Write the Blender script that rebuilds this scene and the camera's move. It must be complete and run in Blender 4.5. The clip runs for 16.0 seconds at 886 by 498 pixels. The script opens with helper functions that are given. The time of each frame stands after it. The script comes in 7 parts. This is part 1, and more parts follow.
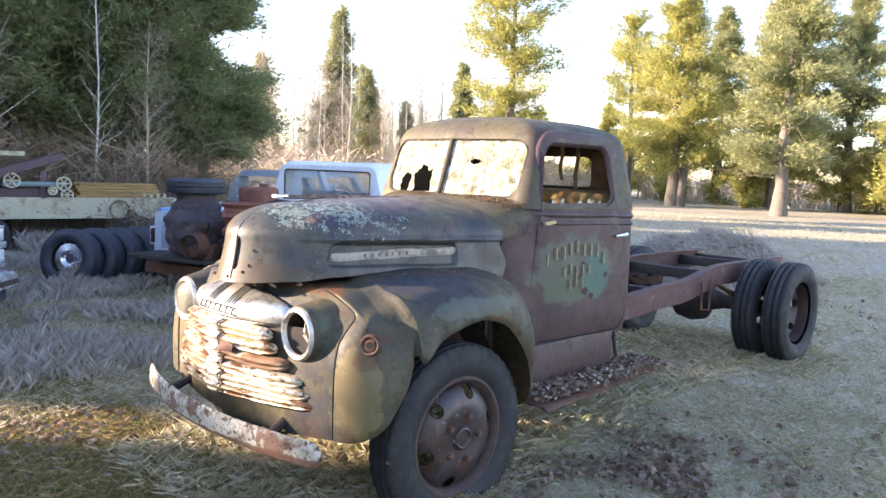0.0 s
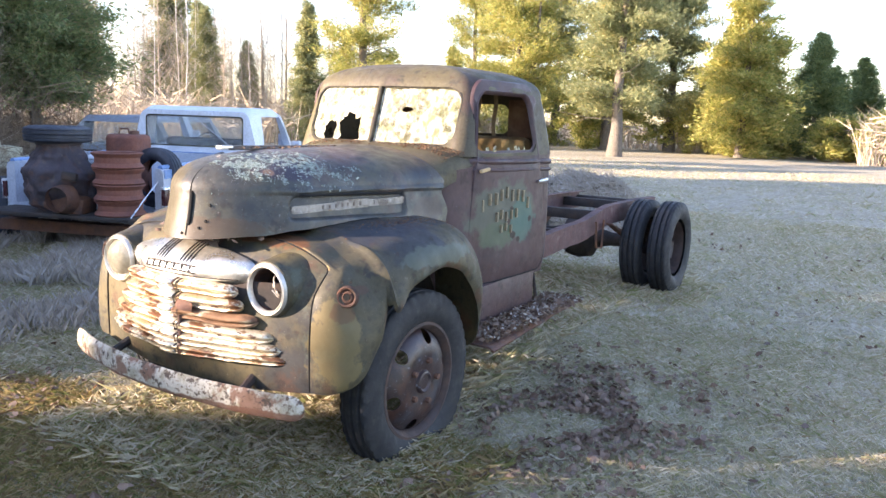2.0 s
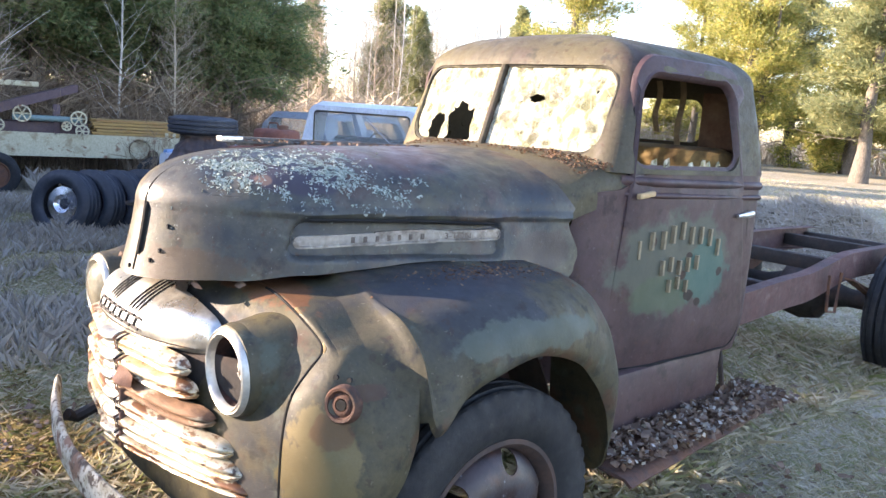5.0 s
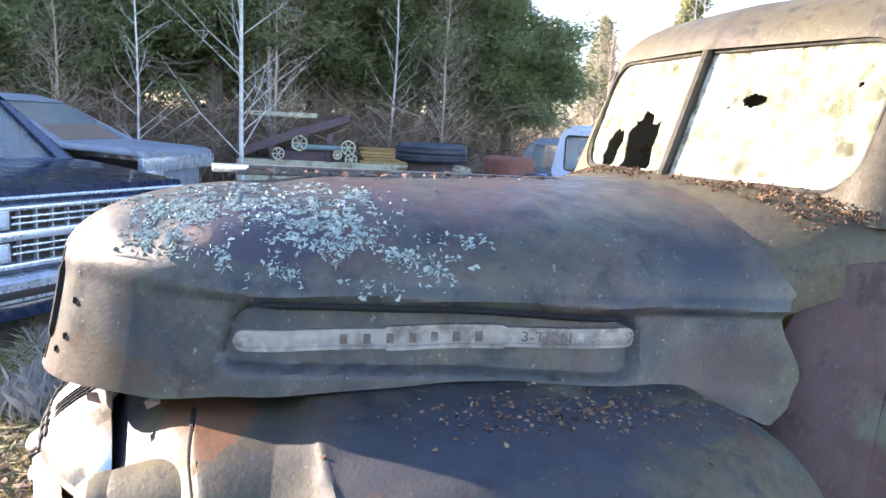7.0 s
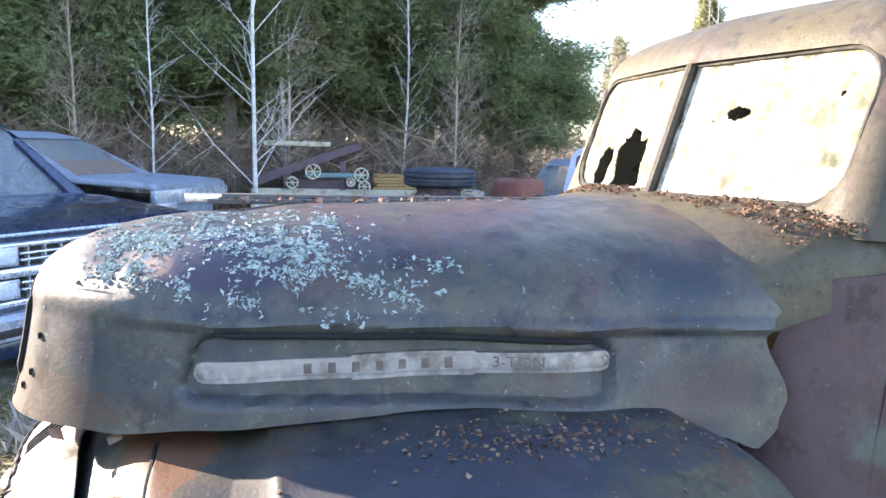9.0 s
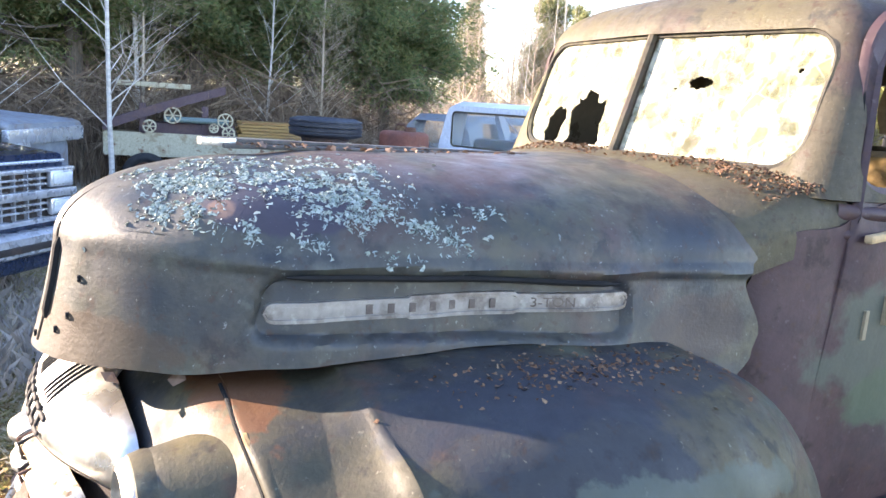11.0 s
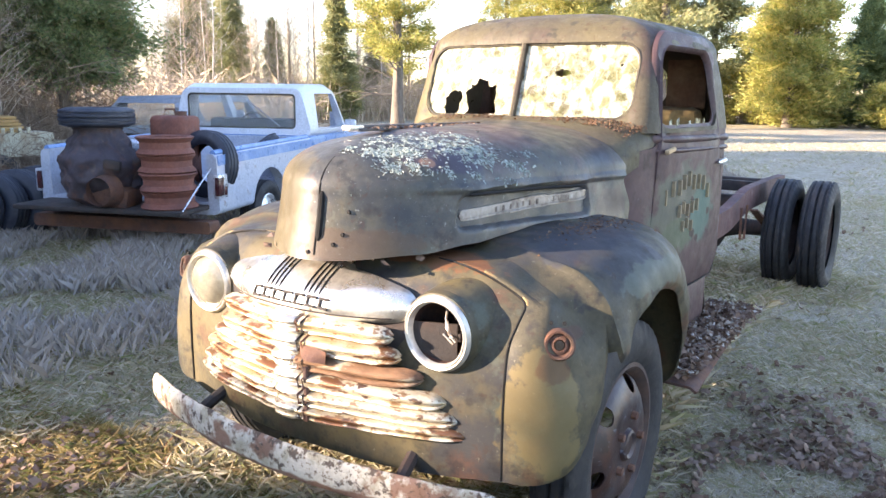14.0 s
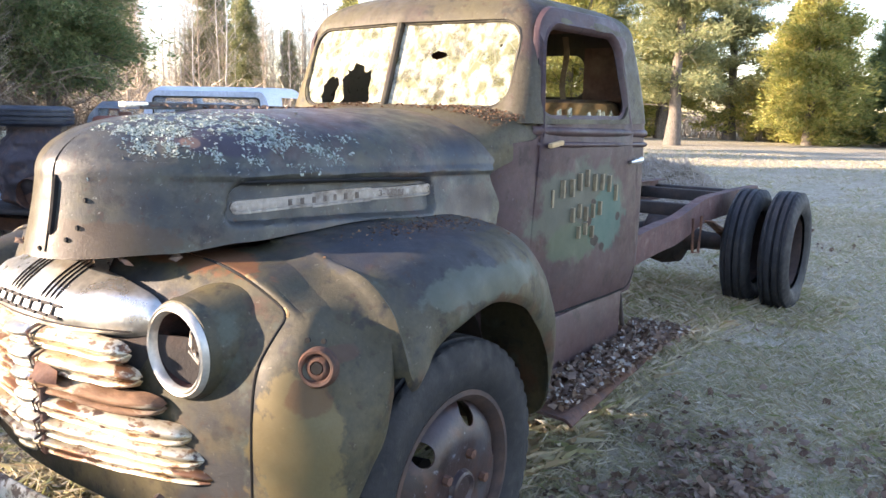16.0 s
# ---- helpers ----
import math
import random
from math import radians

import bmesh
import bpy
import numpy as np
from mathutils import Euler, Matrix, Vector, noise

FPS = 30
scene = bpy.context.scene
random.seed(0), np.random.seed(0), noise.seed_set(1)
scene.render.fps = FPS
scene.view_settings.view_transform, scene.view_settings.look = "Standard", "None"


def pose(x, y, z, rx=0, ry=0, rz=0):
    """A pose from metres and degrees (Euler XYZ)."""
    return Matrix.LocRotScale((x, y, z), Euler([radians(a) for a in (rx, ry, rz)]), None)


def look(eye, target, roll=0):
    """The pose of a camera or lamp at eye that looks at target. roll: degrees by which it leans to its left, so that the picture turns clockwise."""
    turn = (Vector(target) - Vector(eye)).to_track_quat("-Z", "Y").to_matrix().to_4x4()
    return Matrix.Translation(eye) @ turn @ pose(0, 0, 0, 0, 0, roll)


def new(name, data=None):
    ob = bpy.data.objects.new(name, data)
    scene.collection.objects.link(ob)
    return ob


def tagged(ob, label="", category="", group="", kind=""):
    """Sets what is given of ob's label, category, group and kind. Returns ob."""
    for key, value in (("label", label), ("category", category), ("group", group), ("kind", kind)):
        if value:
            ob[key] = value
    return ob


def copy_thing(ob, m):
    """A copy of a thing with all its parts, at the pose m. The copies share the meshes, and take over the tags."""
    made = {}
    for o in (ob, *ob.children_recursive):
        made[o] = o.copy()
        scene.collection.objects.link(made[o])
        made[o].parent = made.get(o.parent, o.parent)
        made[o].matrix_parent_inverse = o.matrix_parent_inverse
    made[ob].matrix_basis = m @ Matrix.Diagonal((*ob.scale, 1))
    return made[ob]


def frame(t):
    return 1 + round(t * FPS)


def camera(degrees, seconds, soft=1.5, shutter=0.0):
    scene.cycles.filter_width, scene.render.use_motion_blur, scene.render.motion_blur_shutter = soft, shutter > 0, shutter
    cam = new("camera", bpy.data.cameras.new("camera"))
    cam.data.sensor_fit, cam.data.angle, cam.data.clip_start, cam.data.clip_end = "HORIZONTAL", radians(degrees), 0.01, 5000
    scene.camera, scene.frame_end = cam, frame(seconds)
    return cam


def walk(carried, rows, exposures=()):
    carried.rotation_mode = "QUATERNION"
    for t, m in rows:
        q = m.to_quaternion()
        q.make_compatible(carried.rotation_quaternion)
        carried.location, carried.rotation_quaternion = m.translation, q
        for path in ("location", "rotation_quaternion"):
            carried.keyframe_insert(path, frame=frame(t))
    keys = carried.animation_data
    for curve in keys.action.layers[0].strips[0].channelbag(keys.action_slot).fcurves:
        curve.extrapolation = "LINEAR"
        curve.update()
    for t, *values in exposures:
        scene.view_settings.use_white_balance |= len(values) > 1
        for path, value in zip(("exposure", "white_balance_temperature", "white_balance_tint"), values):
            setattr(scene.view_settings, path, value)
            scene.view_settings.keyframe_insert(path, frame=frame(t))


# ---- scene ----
cam = camera(60.4, 16.0)
PATH = [
    (0, (3.212, -2.579, 1.609), (1.821, -1.158, 1.399), 2.1),
    (0.5, (3.056, -2.682, 1.628), (1.796, -1.15, 1.369), 2.3),
    (1, (2.879, -2.881, 1.617), (1.776, -1.247, 1.283), 1.3),
    (1.5, (2.801, -2.986, 1.634), (1.755, -1.318, 1.282), 2.9),
    (2, (2.814, -2.969, 1.622), (1.763, -1.302, 1.28), 2.0),
    (2.5, (2.808, -2.952, 1.614), (1.759, -1.28, 1.288), 1.6),
    (3, (2.796, -2.926, 1.617), (1.709, -1.277, 1.298), 0.9),
    (3.5, (2.74, -2.691, 1.588), (1.536, -1.123, 1.285), 0.0),
    (3.7, (2.697, -2.545, 1.606), (1.449, -1.014, 1.298), 1.4),
    (5.8, (1.899, -1.037, 1.54), (0.347, 0.174, 1.186), 2.0),
    (6, (1.812, -0.936, 1.554), (0.236, 0.241, 1.197), 1.5),
    (6.5, (1.701, -0.763, 1.555), (-0.02, 0.192, 1.199), 1.9),
    (7, (1.695, -0.561, 1.558), (-0.161, 0.113, 1.238), 3.1),
    (7.5, (1.7, -0.475, 1.565), (-0.199, 0.077, 1.27), 1.1),
    (8, (1.704, -0.45, 1.562), (-0.197, 0.109, 1.291), 0.4),
    (8.2, (1.703, -0.45, 1.561), (-0.194, 0.127, 1.298), 0.6),
    (10.3, (1.628, -0.615, 1.548), (-0.205, 0.125, 1.241), 1.7),
    (10.5, (1.609, -0.687, 1.547), (-0.184, 0.141, 1.23), 0.7),
    (11, (1.637, -0.83, 1.544), (-0.063, 0.158, 1.182), 4.0),
    (11.5, (1.819, -1.095, 1.527), (0.253, 0.093, 1.158), 1.4),
    (12, (1.827, -1.337, 1.533), (0.372, -0.028, 1.122), 4.7),
    (12.5, (1.799, -1.696, 1.506), (0.484, -0.281, 0.987), 0.8),
    (13, (1.867, -1.996, 1.516), (0.637, -0.509, 0.991), 0.6),
    (13.5, (1.838, -2.232, 1.569), (0.623, -0.718, 1.085), 3.4),
    (14, (1.701, -2.458, 1.565), (0.609, -0.832, 1.162), 0.7),
    (14.5, (1.636, -2.544, 1.59), (0.615, -0.863, 1.227), 2.4),
    (15, (1.723, -2.407, 1.555), (0.717, -0.711, 1.218), 1.1),
    (15.5, (1.938, -2.098, 1.536), (0.801, -0.492, 1.177), 0.8),
    (16, (2.017, -1.731, 1.452), (0.868, -0.135, 1.088), 1.3),
]
walk(cam, [(t, look(eye, target, roll)) for t, eye, target, roll in PATH], [(0, 2.29, 6560, 27), (3.5, 2.31, 6560, 27), (6.0, 2.36, 6300, 25), (7.0, 2.49, 6130, 25), (8.2, 2.62, 6050, 25), (11, 2.61, 6360, 25), (12.5, 2.62, 6620, 26), (13.5, 2.62, 6650, 26), (14.2, 2.35, 6640, 26), (16, 2.20, 6600, 26)])

# ---- world and sun ----
SUN_AZ, SUN_EL = 46.0, 15.0      # degrees from -y towards -x, and above the horizon
sky_world = bpy.data.worlds.new("world")
scene.world = sky_world
sky_world.use_nodes = True
wn = sky_world.node_tree
sky = wn.nodes.new("ShaderNodeTexSky")
sky.sky_type, sky.sun_disc = "NISHITA", False
sky.sun_elevation, sky.sun_rotation = radians(SUN_EL), radians(180.0 + SUN_AZ)
sky.air_density, sky.dust_density, sky.ozone_density = 1.0, 0.4, 1.5
wn.links.new(sky.outputs[0], wn.nodes["Background"].inputs["Color"])
wn.nodes["Background"].inputs["Strength"].default_value = 0.15

sun_data = bpy.data.lights.new("sun", "SUN")
sun_data.energy, sun_data.angle, sun_data.color = 4.6, radians(0.6), (1.0, 0.86, 0.62)
sun = new("sun", sun_data)
SUN_DIR = Vector((-math.sin(radians(SUN_AZ)) * math.cos(radians(SUN_EL)),
                  -math.cos(radians(SUN_AZ)) * math.cos(radians(SUN_EL)), math.sin(radians(SUN_EL))))
sun.rotation_mode = "QUATERNION"
sun.rotation_quaternion = SUN_DIR.to_track_quat("Z", "Y")
sun.location = SUN_DIR * 40


# ---- materials ----
def weathered(name, base, layers=(), rough=0.7, metal=0.0, bump=0.25, bump_scale=90.0, spots=(), rough_var=0.15, per_piece=0.0, coat=0.0, stretch=(1, 1, 1), spec=0.5):
    """A procedural surface: a base colour, stains by noise (colour, scale, from, to, amount), spots with a place
    (centre, radii, colour, amount), a fine grain and relief."""
    m = bpy.data.materials.new(name)
    m.use_nodes = True
    t = m.node_tree
    n, k = t.nodes, t.links.new
    bsdf = n["Principled BSDF"]
    tc = n.new("ShaderNodeTexCoord")
    mp = n.new("ShaderNodeMapping")
    mp.inputs["Scale"].default_value = stretch
    k(tc.outputs["Object"], mp.inputs["Vector"])
    co = mp.outputs["Vector"]

    def noise_fac(scale, lo, hi, seed, detail=6.0):
        off = n.new("ShaderNodeVectorMath")
        off.operation = "ADD"
        off.inputs[1].default_value = (seed * 7.31, seed * 3.17, seed * 5.71)
        k(co, off.inputs[0])
        tex = n.new("ShaderNodeTexNoise")
        tex.inputs["Scale"].default_value, tex.inputs["Detail"].default_value, tex.inputs["Roughness"].default_value = scale, detail, 0.62
        k(off.outputs[0], tex.inputs["Vector"])
        ramp = n.new("ShaderNodeMapRange")
        ramp.inputs["From Min"].default_value, ramp.inputs["From Max"].default_value = lo, hi
        k(tex.outputs["Fac"], ramp.inputs["Value"])
        return ramp.outputs[0]

    def mix(a, b, fac):
        x = n.new("ShaderNodeMix")
        x.data_type = "RGBA"
        for s, v in ((x.inputs[6], a), (x.inputs[7], b)):
            if isinstance(v, tuple):
                s.default_value = (*v, 1)
            else:
                k(v, s)
        k(fac, x.inputs[0])
        return x.outputs[2]

    def times(a, v):
        x = n.new("ShaderNodeMath")
        x.operation, x.use_clamp = "MULTIPLY", True
        k(a, x.inputs[0])
        if isinstance(v, float):
            x.inputs[1].default_value = v
        else:
            k(v, x.inputs[1])
        return x.outputs[0]

    grain = noise_fac(bump_scale * 0.5, 0.3, 0.7, 9)
    dark = tuple(c * 0.78 for c in base)
    col = mix(dark, tuple(min(1, c * 1.15) for c in base), grain)
    for i, (c, scale, lo, hi, amount) in enumerate(layers):
        col = mix(col, c, times(noise_fac(scale, lo, hi, i + 1), float(amount)))
    for i, (centre, radii, c, amount, edge) in enumerate(spots):
        sub = n.new("ShaderNodeVectorMath")
        sub.operation = "SUBTRACT"
        k(tc.outputs["Object"], sub.inputs[0])
        sub.inputs[1].default_value = centre
        div = n.new("ShaderNodeVectorMath")
        div.operation = "DIVIDE"
        k(sub.outputs[0], div.inputs[0])
        div.inputs[1].default_value = radii
        ln = n.new("ShaderNodeVectorMath")
        ln.operation = "LENGTH"
        k(div.outputs[0], ln.inputs[0])
        wob = n.new("ShaderNodeMath")
        wob.operation = "ADD"
        k(ln.outputs["Value"], wob.inputs[0])
        w2 = n.new("ShaderNodeMath")
        w2.operation = "MULTIPLY"
        k(noise_fac(9.0, 0.2, 0.8, 20 + i), w2.inputs[0])
        w2.inputs[1].default_value = edge
        k(w2.outputs[0], wob.inputs[1])
        r = n.new("ShaderNodeMapRange")
        r.inputs["From Min"].default_value, r.inputs["From Max"].default_value = 1.0 + edge * 0.5, 0.85 + edge * 0.5
        k(wob.outputs[0], r.inputs["Value"])
        col = mix(col, c, times(r.outputs[0], float(amount)))
    if per_piece:
        oi = n.new("ShaderNodeNewGeometry")
        hsv = n.new("ShaderNodeHueSaturation")
        mr = n.new("ShaderNodeMapRange")
        mr.inputs["To Min"].default_value, mr.inputs["To Max"].default_value = 1 - per_piece, 1 + per_piece
        k(oi.outputs["Random Per Island"], mr.inputs["Value"])
        k(mr.outputs[0], hsv.inputs["Value"])
        k(col, hsv.inputs["Color"])
        col = hsv.outputs[0]
    k(col, bsdf.inputs["Base Color"])
    rr = n.new("ShaderNodeMapRange")
    rr.inputs["To Min"].default_value, rr.inputs["To Max"].default_value = max(0.03, rough - rough_var), min(1, rough + rough_var)
    k(noise_fac(bump_scale * 0.12, 0.3, 0.7, 13), rr.inputs["Value"])
    k(rr.outputs[0], bsdf.inputs["Roughness"])
    bsdf.inputs["Metallic"].default_value = metal
    bsdf.inputs["Coat Weight"].default_value = coat
    bsdf.inputs["Specular IOR Level"].default_value = spec
    if bump:
        b = n.new("ShaderNodeBump")
        b.inputs["Strength"].default_value, b.inputs["Distance"].default_value = bump, 0.004
        k(noise_fac(bump_scale, 0.2, 0.8, 17), b.inputs["Height"])
        k(b.outputs[0], bsdf.inputs["Normal"])
    return m


def leafy(name, cols, rough=0.6, trans=0.3, bark=None):
    """Leaves: hue varied piece by piece, light let through."""
    m = bpy.data.materials.new(name)
    m.use_nodes = True
    t = m.node_tree
    n, k = t.nodes, t.links.new
    bsdf = n["Principled BSDF"]
    g = n.new("ShaderNodeNewGeometry")
    ramp = n.new("ShaderNodeValToRGB")
    els = ramp.color_ramp.elements
    while len(els) < len(cols):
        els.new(0.5)
    for i, c in enumerate(cols):
        els[i].position, els[i].color = i / max(1, len(cols) - 1), (*c, 1)
    k(g.outputs["Random Per Island"], ramp.inputs[0])
    k(ramp.outputs[0], bsdf.inputs["Base Color"])
    bsdf.inputs["Roughness"].default_value = rough
    bsdf.inputs["Specular IOR Level"].default_value = 0.25
    if trans:
        tr = n.new("ShaderNodeBsdfTranslucent")
        k(ramp.outputs[0], tr.inputs["Color"])
        mx = n.new("ShaderNodeMixShader")
        mx.inputs[0].default_value = trans
        k(bsdf.outputs[0], mx.inputs[1])
        k(tr.outputs[0], mx.inputs[2])
        k(mx.outputs[0], n["Material Output"].inputs["Surface"])
    return m


RUST = (0.16, 0.065, 0.03)
DARK_RUST = (0.075, 0.04, 0.03)
MOSS = (0.20, 0.19, 0.07)
m_hood = weathered("old_hood_paint", (0.058, 0.057, 0.047), [((0.085, 0.046, 0.036), 2.2, 0.47, 0.60, 0.85), ((0.082, 0.076, 0.044), 2.9, 0.50, 0.62, 0.8), ((0.022, 0.028, 0.036), 4, 0.50, 0.62, 0.85), ((0.012, 0.013, 0.014), 12, 0.55, 0.65, 0.7),
    ((0.11, 0.125, 0.095), 24, 0.60, 0.70, 0.4), ((0.045, 0.022, 0.016), 38, 0.58, 0.66, 0.6), ((0.26, 0.29, 0.27), 85, 0.645, 0.70, 0.6)], rough=0.48, bump=0.14, bump_scale=120, spec=0.5,
    # the olive spot at negative x paints the sunlit half of the nose warmer
    spots=[((0.25, -0.72, 1.10), (0.28, 0.18, 0.06), (0.070, 0.038, 0.020), 0.6, 1.2), ((-0.15, -0.70, 1.20), (0.20, 0.25, 0.25), (0.11, 0.09, 0.045), 0.6, 1.0), ((0.58, 0.42, 1.13), (0.2, 0.12, 0.07), (0.045, 0.030, 0.030), 0.7, 1.0), ((0.4, -0.42, 1.36), (0.25, 0.16, 0.05), (0.040, 0.030, 0.044), 0.8, 1.0), ((0.35, -0.52, 1.365), (0.05, 0.035, 0.03), (0.20, 0.12, 0.08), 0.8, 0.7)])
m_fender = weathered("old_fender_paint", (0.060, 0.053, 0.031), [((0.028, 0.031, 0.038), 2.1, 0.47, 0.58, 0.8), ((0.115, 0.092, 0.042), 2.7, 0.48, 0.62, 0.85), ((0.085, 0.040, 0.024), 4.2, 0.56, 0.64, 0.7),
    ((0.085, 0.105, 0.08), 8, 0.58, 0.66, 0.5), ((0.016, 0.016, 0.017), 13, 0.56, 0.66, 0.7), ((0.042, 0.026, 0.016), 34, 0.57, 0.66, 0.6), ((0.20, 0.19, 0.135), 72, 0.645, 0.71, 0.55)], rough=0.62, bump=0.18, bump_scale=120, spec=0.4,
    # the tan spot low on the fender's front has sunlight painted into it
    spots=[((0.30, -0.50, 1.06), (0.30, 0.10, 0.06), (0.15, 0.060, 0.024), 0.8, 1.2), ((0.70, 0.0, 1.08), (0.12, 0.4, 0.08), (0.024, 0.028, 0.038), 0.7, 1.0), ((0.82, -0.60, 0.66), (0.16, 0.1, 0.20), (0.155, 0.118, 0.048), 0.75, 1.2), ((0.84, -0.50, 0.885), (0.05, 0.08, 0.025), (0.075, 0.042, 0.026), 0.8, 1.0), ((0.92, 0.0, 0.98), (0.08, 0.34, 0.05), (0.082, 0.098, 0.075), 0.7, 1.2), ((0.82, -0.58, 0.80), (0.05, 0.08, 0.05), (0.10, 0.045, 0.022), 0.6, 1.2)])
m_shell = weathered("rusty_shelf_paint", (0.15, 0.062, 0.028), [((0.22, 0.10, 0.04), 3.0, 0.45, 0.65, 0.7), (RUST, 4.0, 0.6, 0.7, 0.7), ((0.09, 0.09, 0.085), 5, 0.55, 0.68, 0.5)], rough=0.65)
m_lip = weathered("bare_tan_metal_edge", (0.22, 0.17, 0.075), [((0.14, 0.075, 0.035), 14, 0.5, 0.62, 0.8), ((0.10, 0.10, 0.07), 6, 0.5, 0.65, 0.6)], rough=0.75)
m_cab = weathered("old_cab_paint", (0.078, 0.066, 0.042), [((0.115, 0.098, 0.046), 2.0, 0.45, 0.62, 0.85), ((0.066, 0.042, 0.040), 3.1, 0.52, 0.64, 0.75), ((0.12, 0.095, 0.08), 9, 0.6, 0.7, 0.4), ((0.026, 0.025, 0.022), 14, 0.56, 0.66, 0.7), ((0.055, 0.028, 0.018), 36, 0.58, 0.66, 0.6), ((0.22, 0.21, 0.15), 75, 0.645, 0.71, 0.5)], rough=0.62, bump=0.28, bump_scale=120, spec=0.35)
m_door = weathered("maroon_door_paint", (0.072, 0.040, 0.041), [((0.095, 0.062, 0.064), 2.6, 0.45, 0.65, 0.6), ((0.044, 0.030, 0.034), 4.0, 0.50, 0.64, 0.7), ((0.024, 0.014, 0.014), 13, 0.56, 0.67, 0.7), ((0.085, 0.045, 0.03), 30, 0.58, 0.67, 0.5), ((0.15, 0.125, 0.12), 48, 0.63, 0.70, 0.5)], rough=0.55, bump=0.18, spec=0.4,
    spots=[((0.70, 1.12, 1.05), (0.3, 0.36, 0.215), (0.088, 0.100, 0.076), 0.85, 0.6), ((0.70, 1.33, 1.0), (0.3, 0.16, 0.15), (0.052, 0.125, 0.105), 0.8, 0.9), ((0.70, 1.05, 0.93), (0.3, 0.2, 0.08), (0.07, 0.10, 0.058), 0.6, 0.9),
           ((0.70, 1.23, 0.915), (0.3, 0.034, 0.024), (0.02, 0.009, 0.008), 0.95, 1.2), ((0.70, 1.21, 1.08), (0.3, 0.022, 0.015), (0.025, 0.011, 0.009), 0.95, 1.2), ((0.70, 1.30, 0.88), (0.3, 0.022, 0.018), (0.02, 0.009, 0.008), 0.95, 1.2), ((0.70, 0.97, 1.145), (0.3, 0.018, 0.02), (0.045, 0.015, 0.01), 0.9, 1.3), ((0.70, 1.43, 1.0), (0.3, 0.018, 0.02), (0.03, 0.012, 0.01), 0.9, 1.2), ((0.70, 1.18, 1.0), (0.3, 0.022, 0.018), (0.04, 0.015, 0.01), 0.9, 1.2)])
m_chrome = weathered("weathered_chrome", (0.72, 0.70, 0.64), [((0.55, 0.42, 0.26), 7, 0.55, 0.68, 0.6), (RUST, 11, 0.62, 0.68, 0.9)], rough=0.34, metal=0.85, bump=0.12)
m_grille = weathered("pitted_grille_plating", (0.62, 0.57, 0.45), [((0.42, 0.29, 0.12), 7, 0.48, 0.60, 0.75), (RUST, 10, 0.555, 0.60, 0.95), (DARK_RUST, 17, 0.59, 0.64, 0.95), ((0.20, 0.10, 0.04), 34, 0.56, 0.61, 0.85)], rough=0.38, metal=0.5, bump=0.25, bump_scale=150, stretch=(0.7, 1, 1.6))
m_ring = weathered("headlamp_ring_plating", (0.62, 0.60, 0.54), [((0.4, 0.36, 0.3), 12, 0.5, 0.65, 0.7)], rough=0.42, metal=0.6)
m_rust = weathered("rusty_steel", (0.13, 0.065, 0.045), [((0.20, 0.09, 0.045), 5, 0.48, 0.65, 0.7), ((0.06, 0.04, 0.038), 8, 0.52, 0.66, 0.8)], rough=0.85, bump=0.5, bump_scale=140)
m_socket = weathered("dark_rusty_socket", (0.075, 0.036, 0.024), [((0.13, 0.055, 0.03), 14, 0.5, 0.64, 0.7), ((0.03, 0.02, 0.016), 20, 0.5, 0.62, 0.7)], rough=0.85, bump=0.5)
m_rail = weathered("red_oxide_frame", (0.12, 0.06, 0.054), [((0.07, 0.040, 0.036), 4, 0.48, 0.64, 0.8), ((0.26, 0.18, 0.16), 9, 0.58, 0.7, 0.5)], rough=0.75, bump=0.35)
m_bowl = weathered("rusty_lamp_bowl", (0.040, 0.017, 0.014), [((0.085, 0.036, 0.024), 16, 0.5, 0.62, 0.8), ((0.012, 0.008, 0.008), 11, 0.5, 0.62, 0.85)], rough=0.8, bump=0.6)
m_wire = weathered("bare_grey_wire", (0.42, 0.40, 0.36), [((0.25, 0.16, 0.09), 40, 0.5, 0.62, 0.8)], rough=0.5, metal=0.3)
m_dark = weathered("dark_grimy_metal", (0.035, 0.03, 0.028), [((0.09, 0.05, 0.035), 6, 0.5, 0.7, 0.6)], rough=0.85, bump=0.4)
m_tyre = weathered("old_tyre_rubber", (0.014, 0.0155, 0.019), [((0.030, 0.031, 0.033), 7, 0.5, 0.7, 0.6), ((0.065, 0.06, 0.052), 30, 0.6, 0.7, 0.4)], rough=0.72, bump=0.25, bump_scale=130)
m_rim = weathered("dark_rusty_rim", (0.05, 0.034, 0.032), [((0.10, 0.055, 0.04), 7, 0.5, 0.66, 0.7)], rough=0.75, bump=0.3)
m_wheel = weathered("old_wheel_paint", (0.038, 0.022, 0.022), [((0.055, 0.056, 0.066), 5, 0.50, 0.62, 0.7), ((0.075, 0.035, 0.025), 8, 0.52, 0.64, 0.8), ((0.014, 0.011, 0.011), 11, 0.55, 0.64, 0.7), ((0.24, 0.26, 0.30), 34, 0.62, 0.69, 0.7)], rough=0.42, bump=0.2)
m_bumper = weathered("flaking_bumper_paint", (0.56, 0.52, 0.43), [((0.34, 0.30, 0.21), 12, 0.48, 0.60, 0.8), ((0.22, 0.11, 0.07), 5, 0.54, 0.59, 0.9), ((0.09, 0.065, 0.05), 26, 0.55, 0.60, 0.95), ((0.16, 0.10, 0.06), 60, 0.56, 0.62, 0.8)], rough=0.85, bump=0.6, bump_scale=70, spec=0.3, spots=[((0.0, -0.85, 0.352), (3.0, 1.0, 0.052), (0.19, 0.095, 0.062), 0.9, 0.5)])
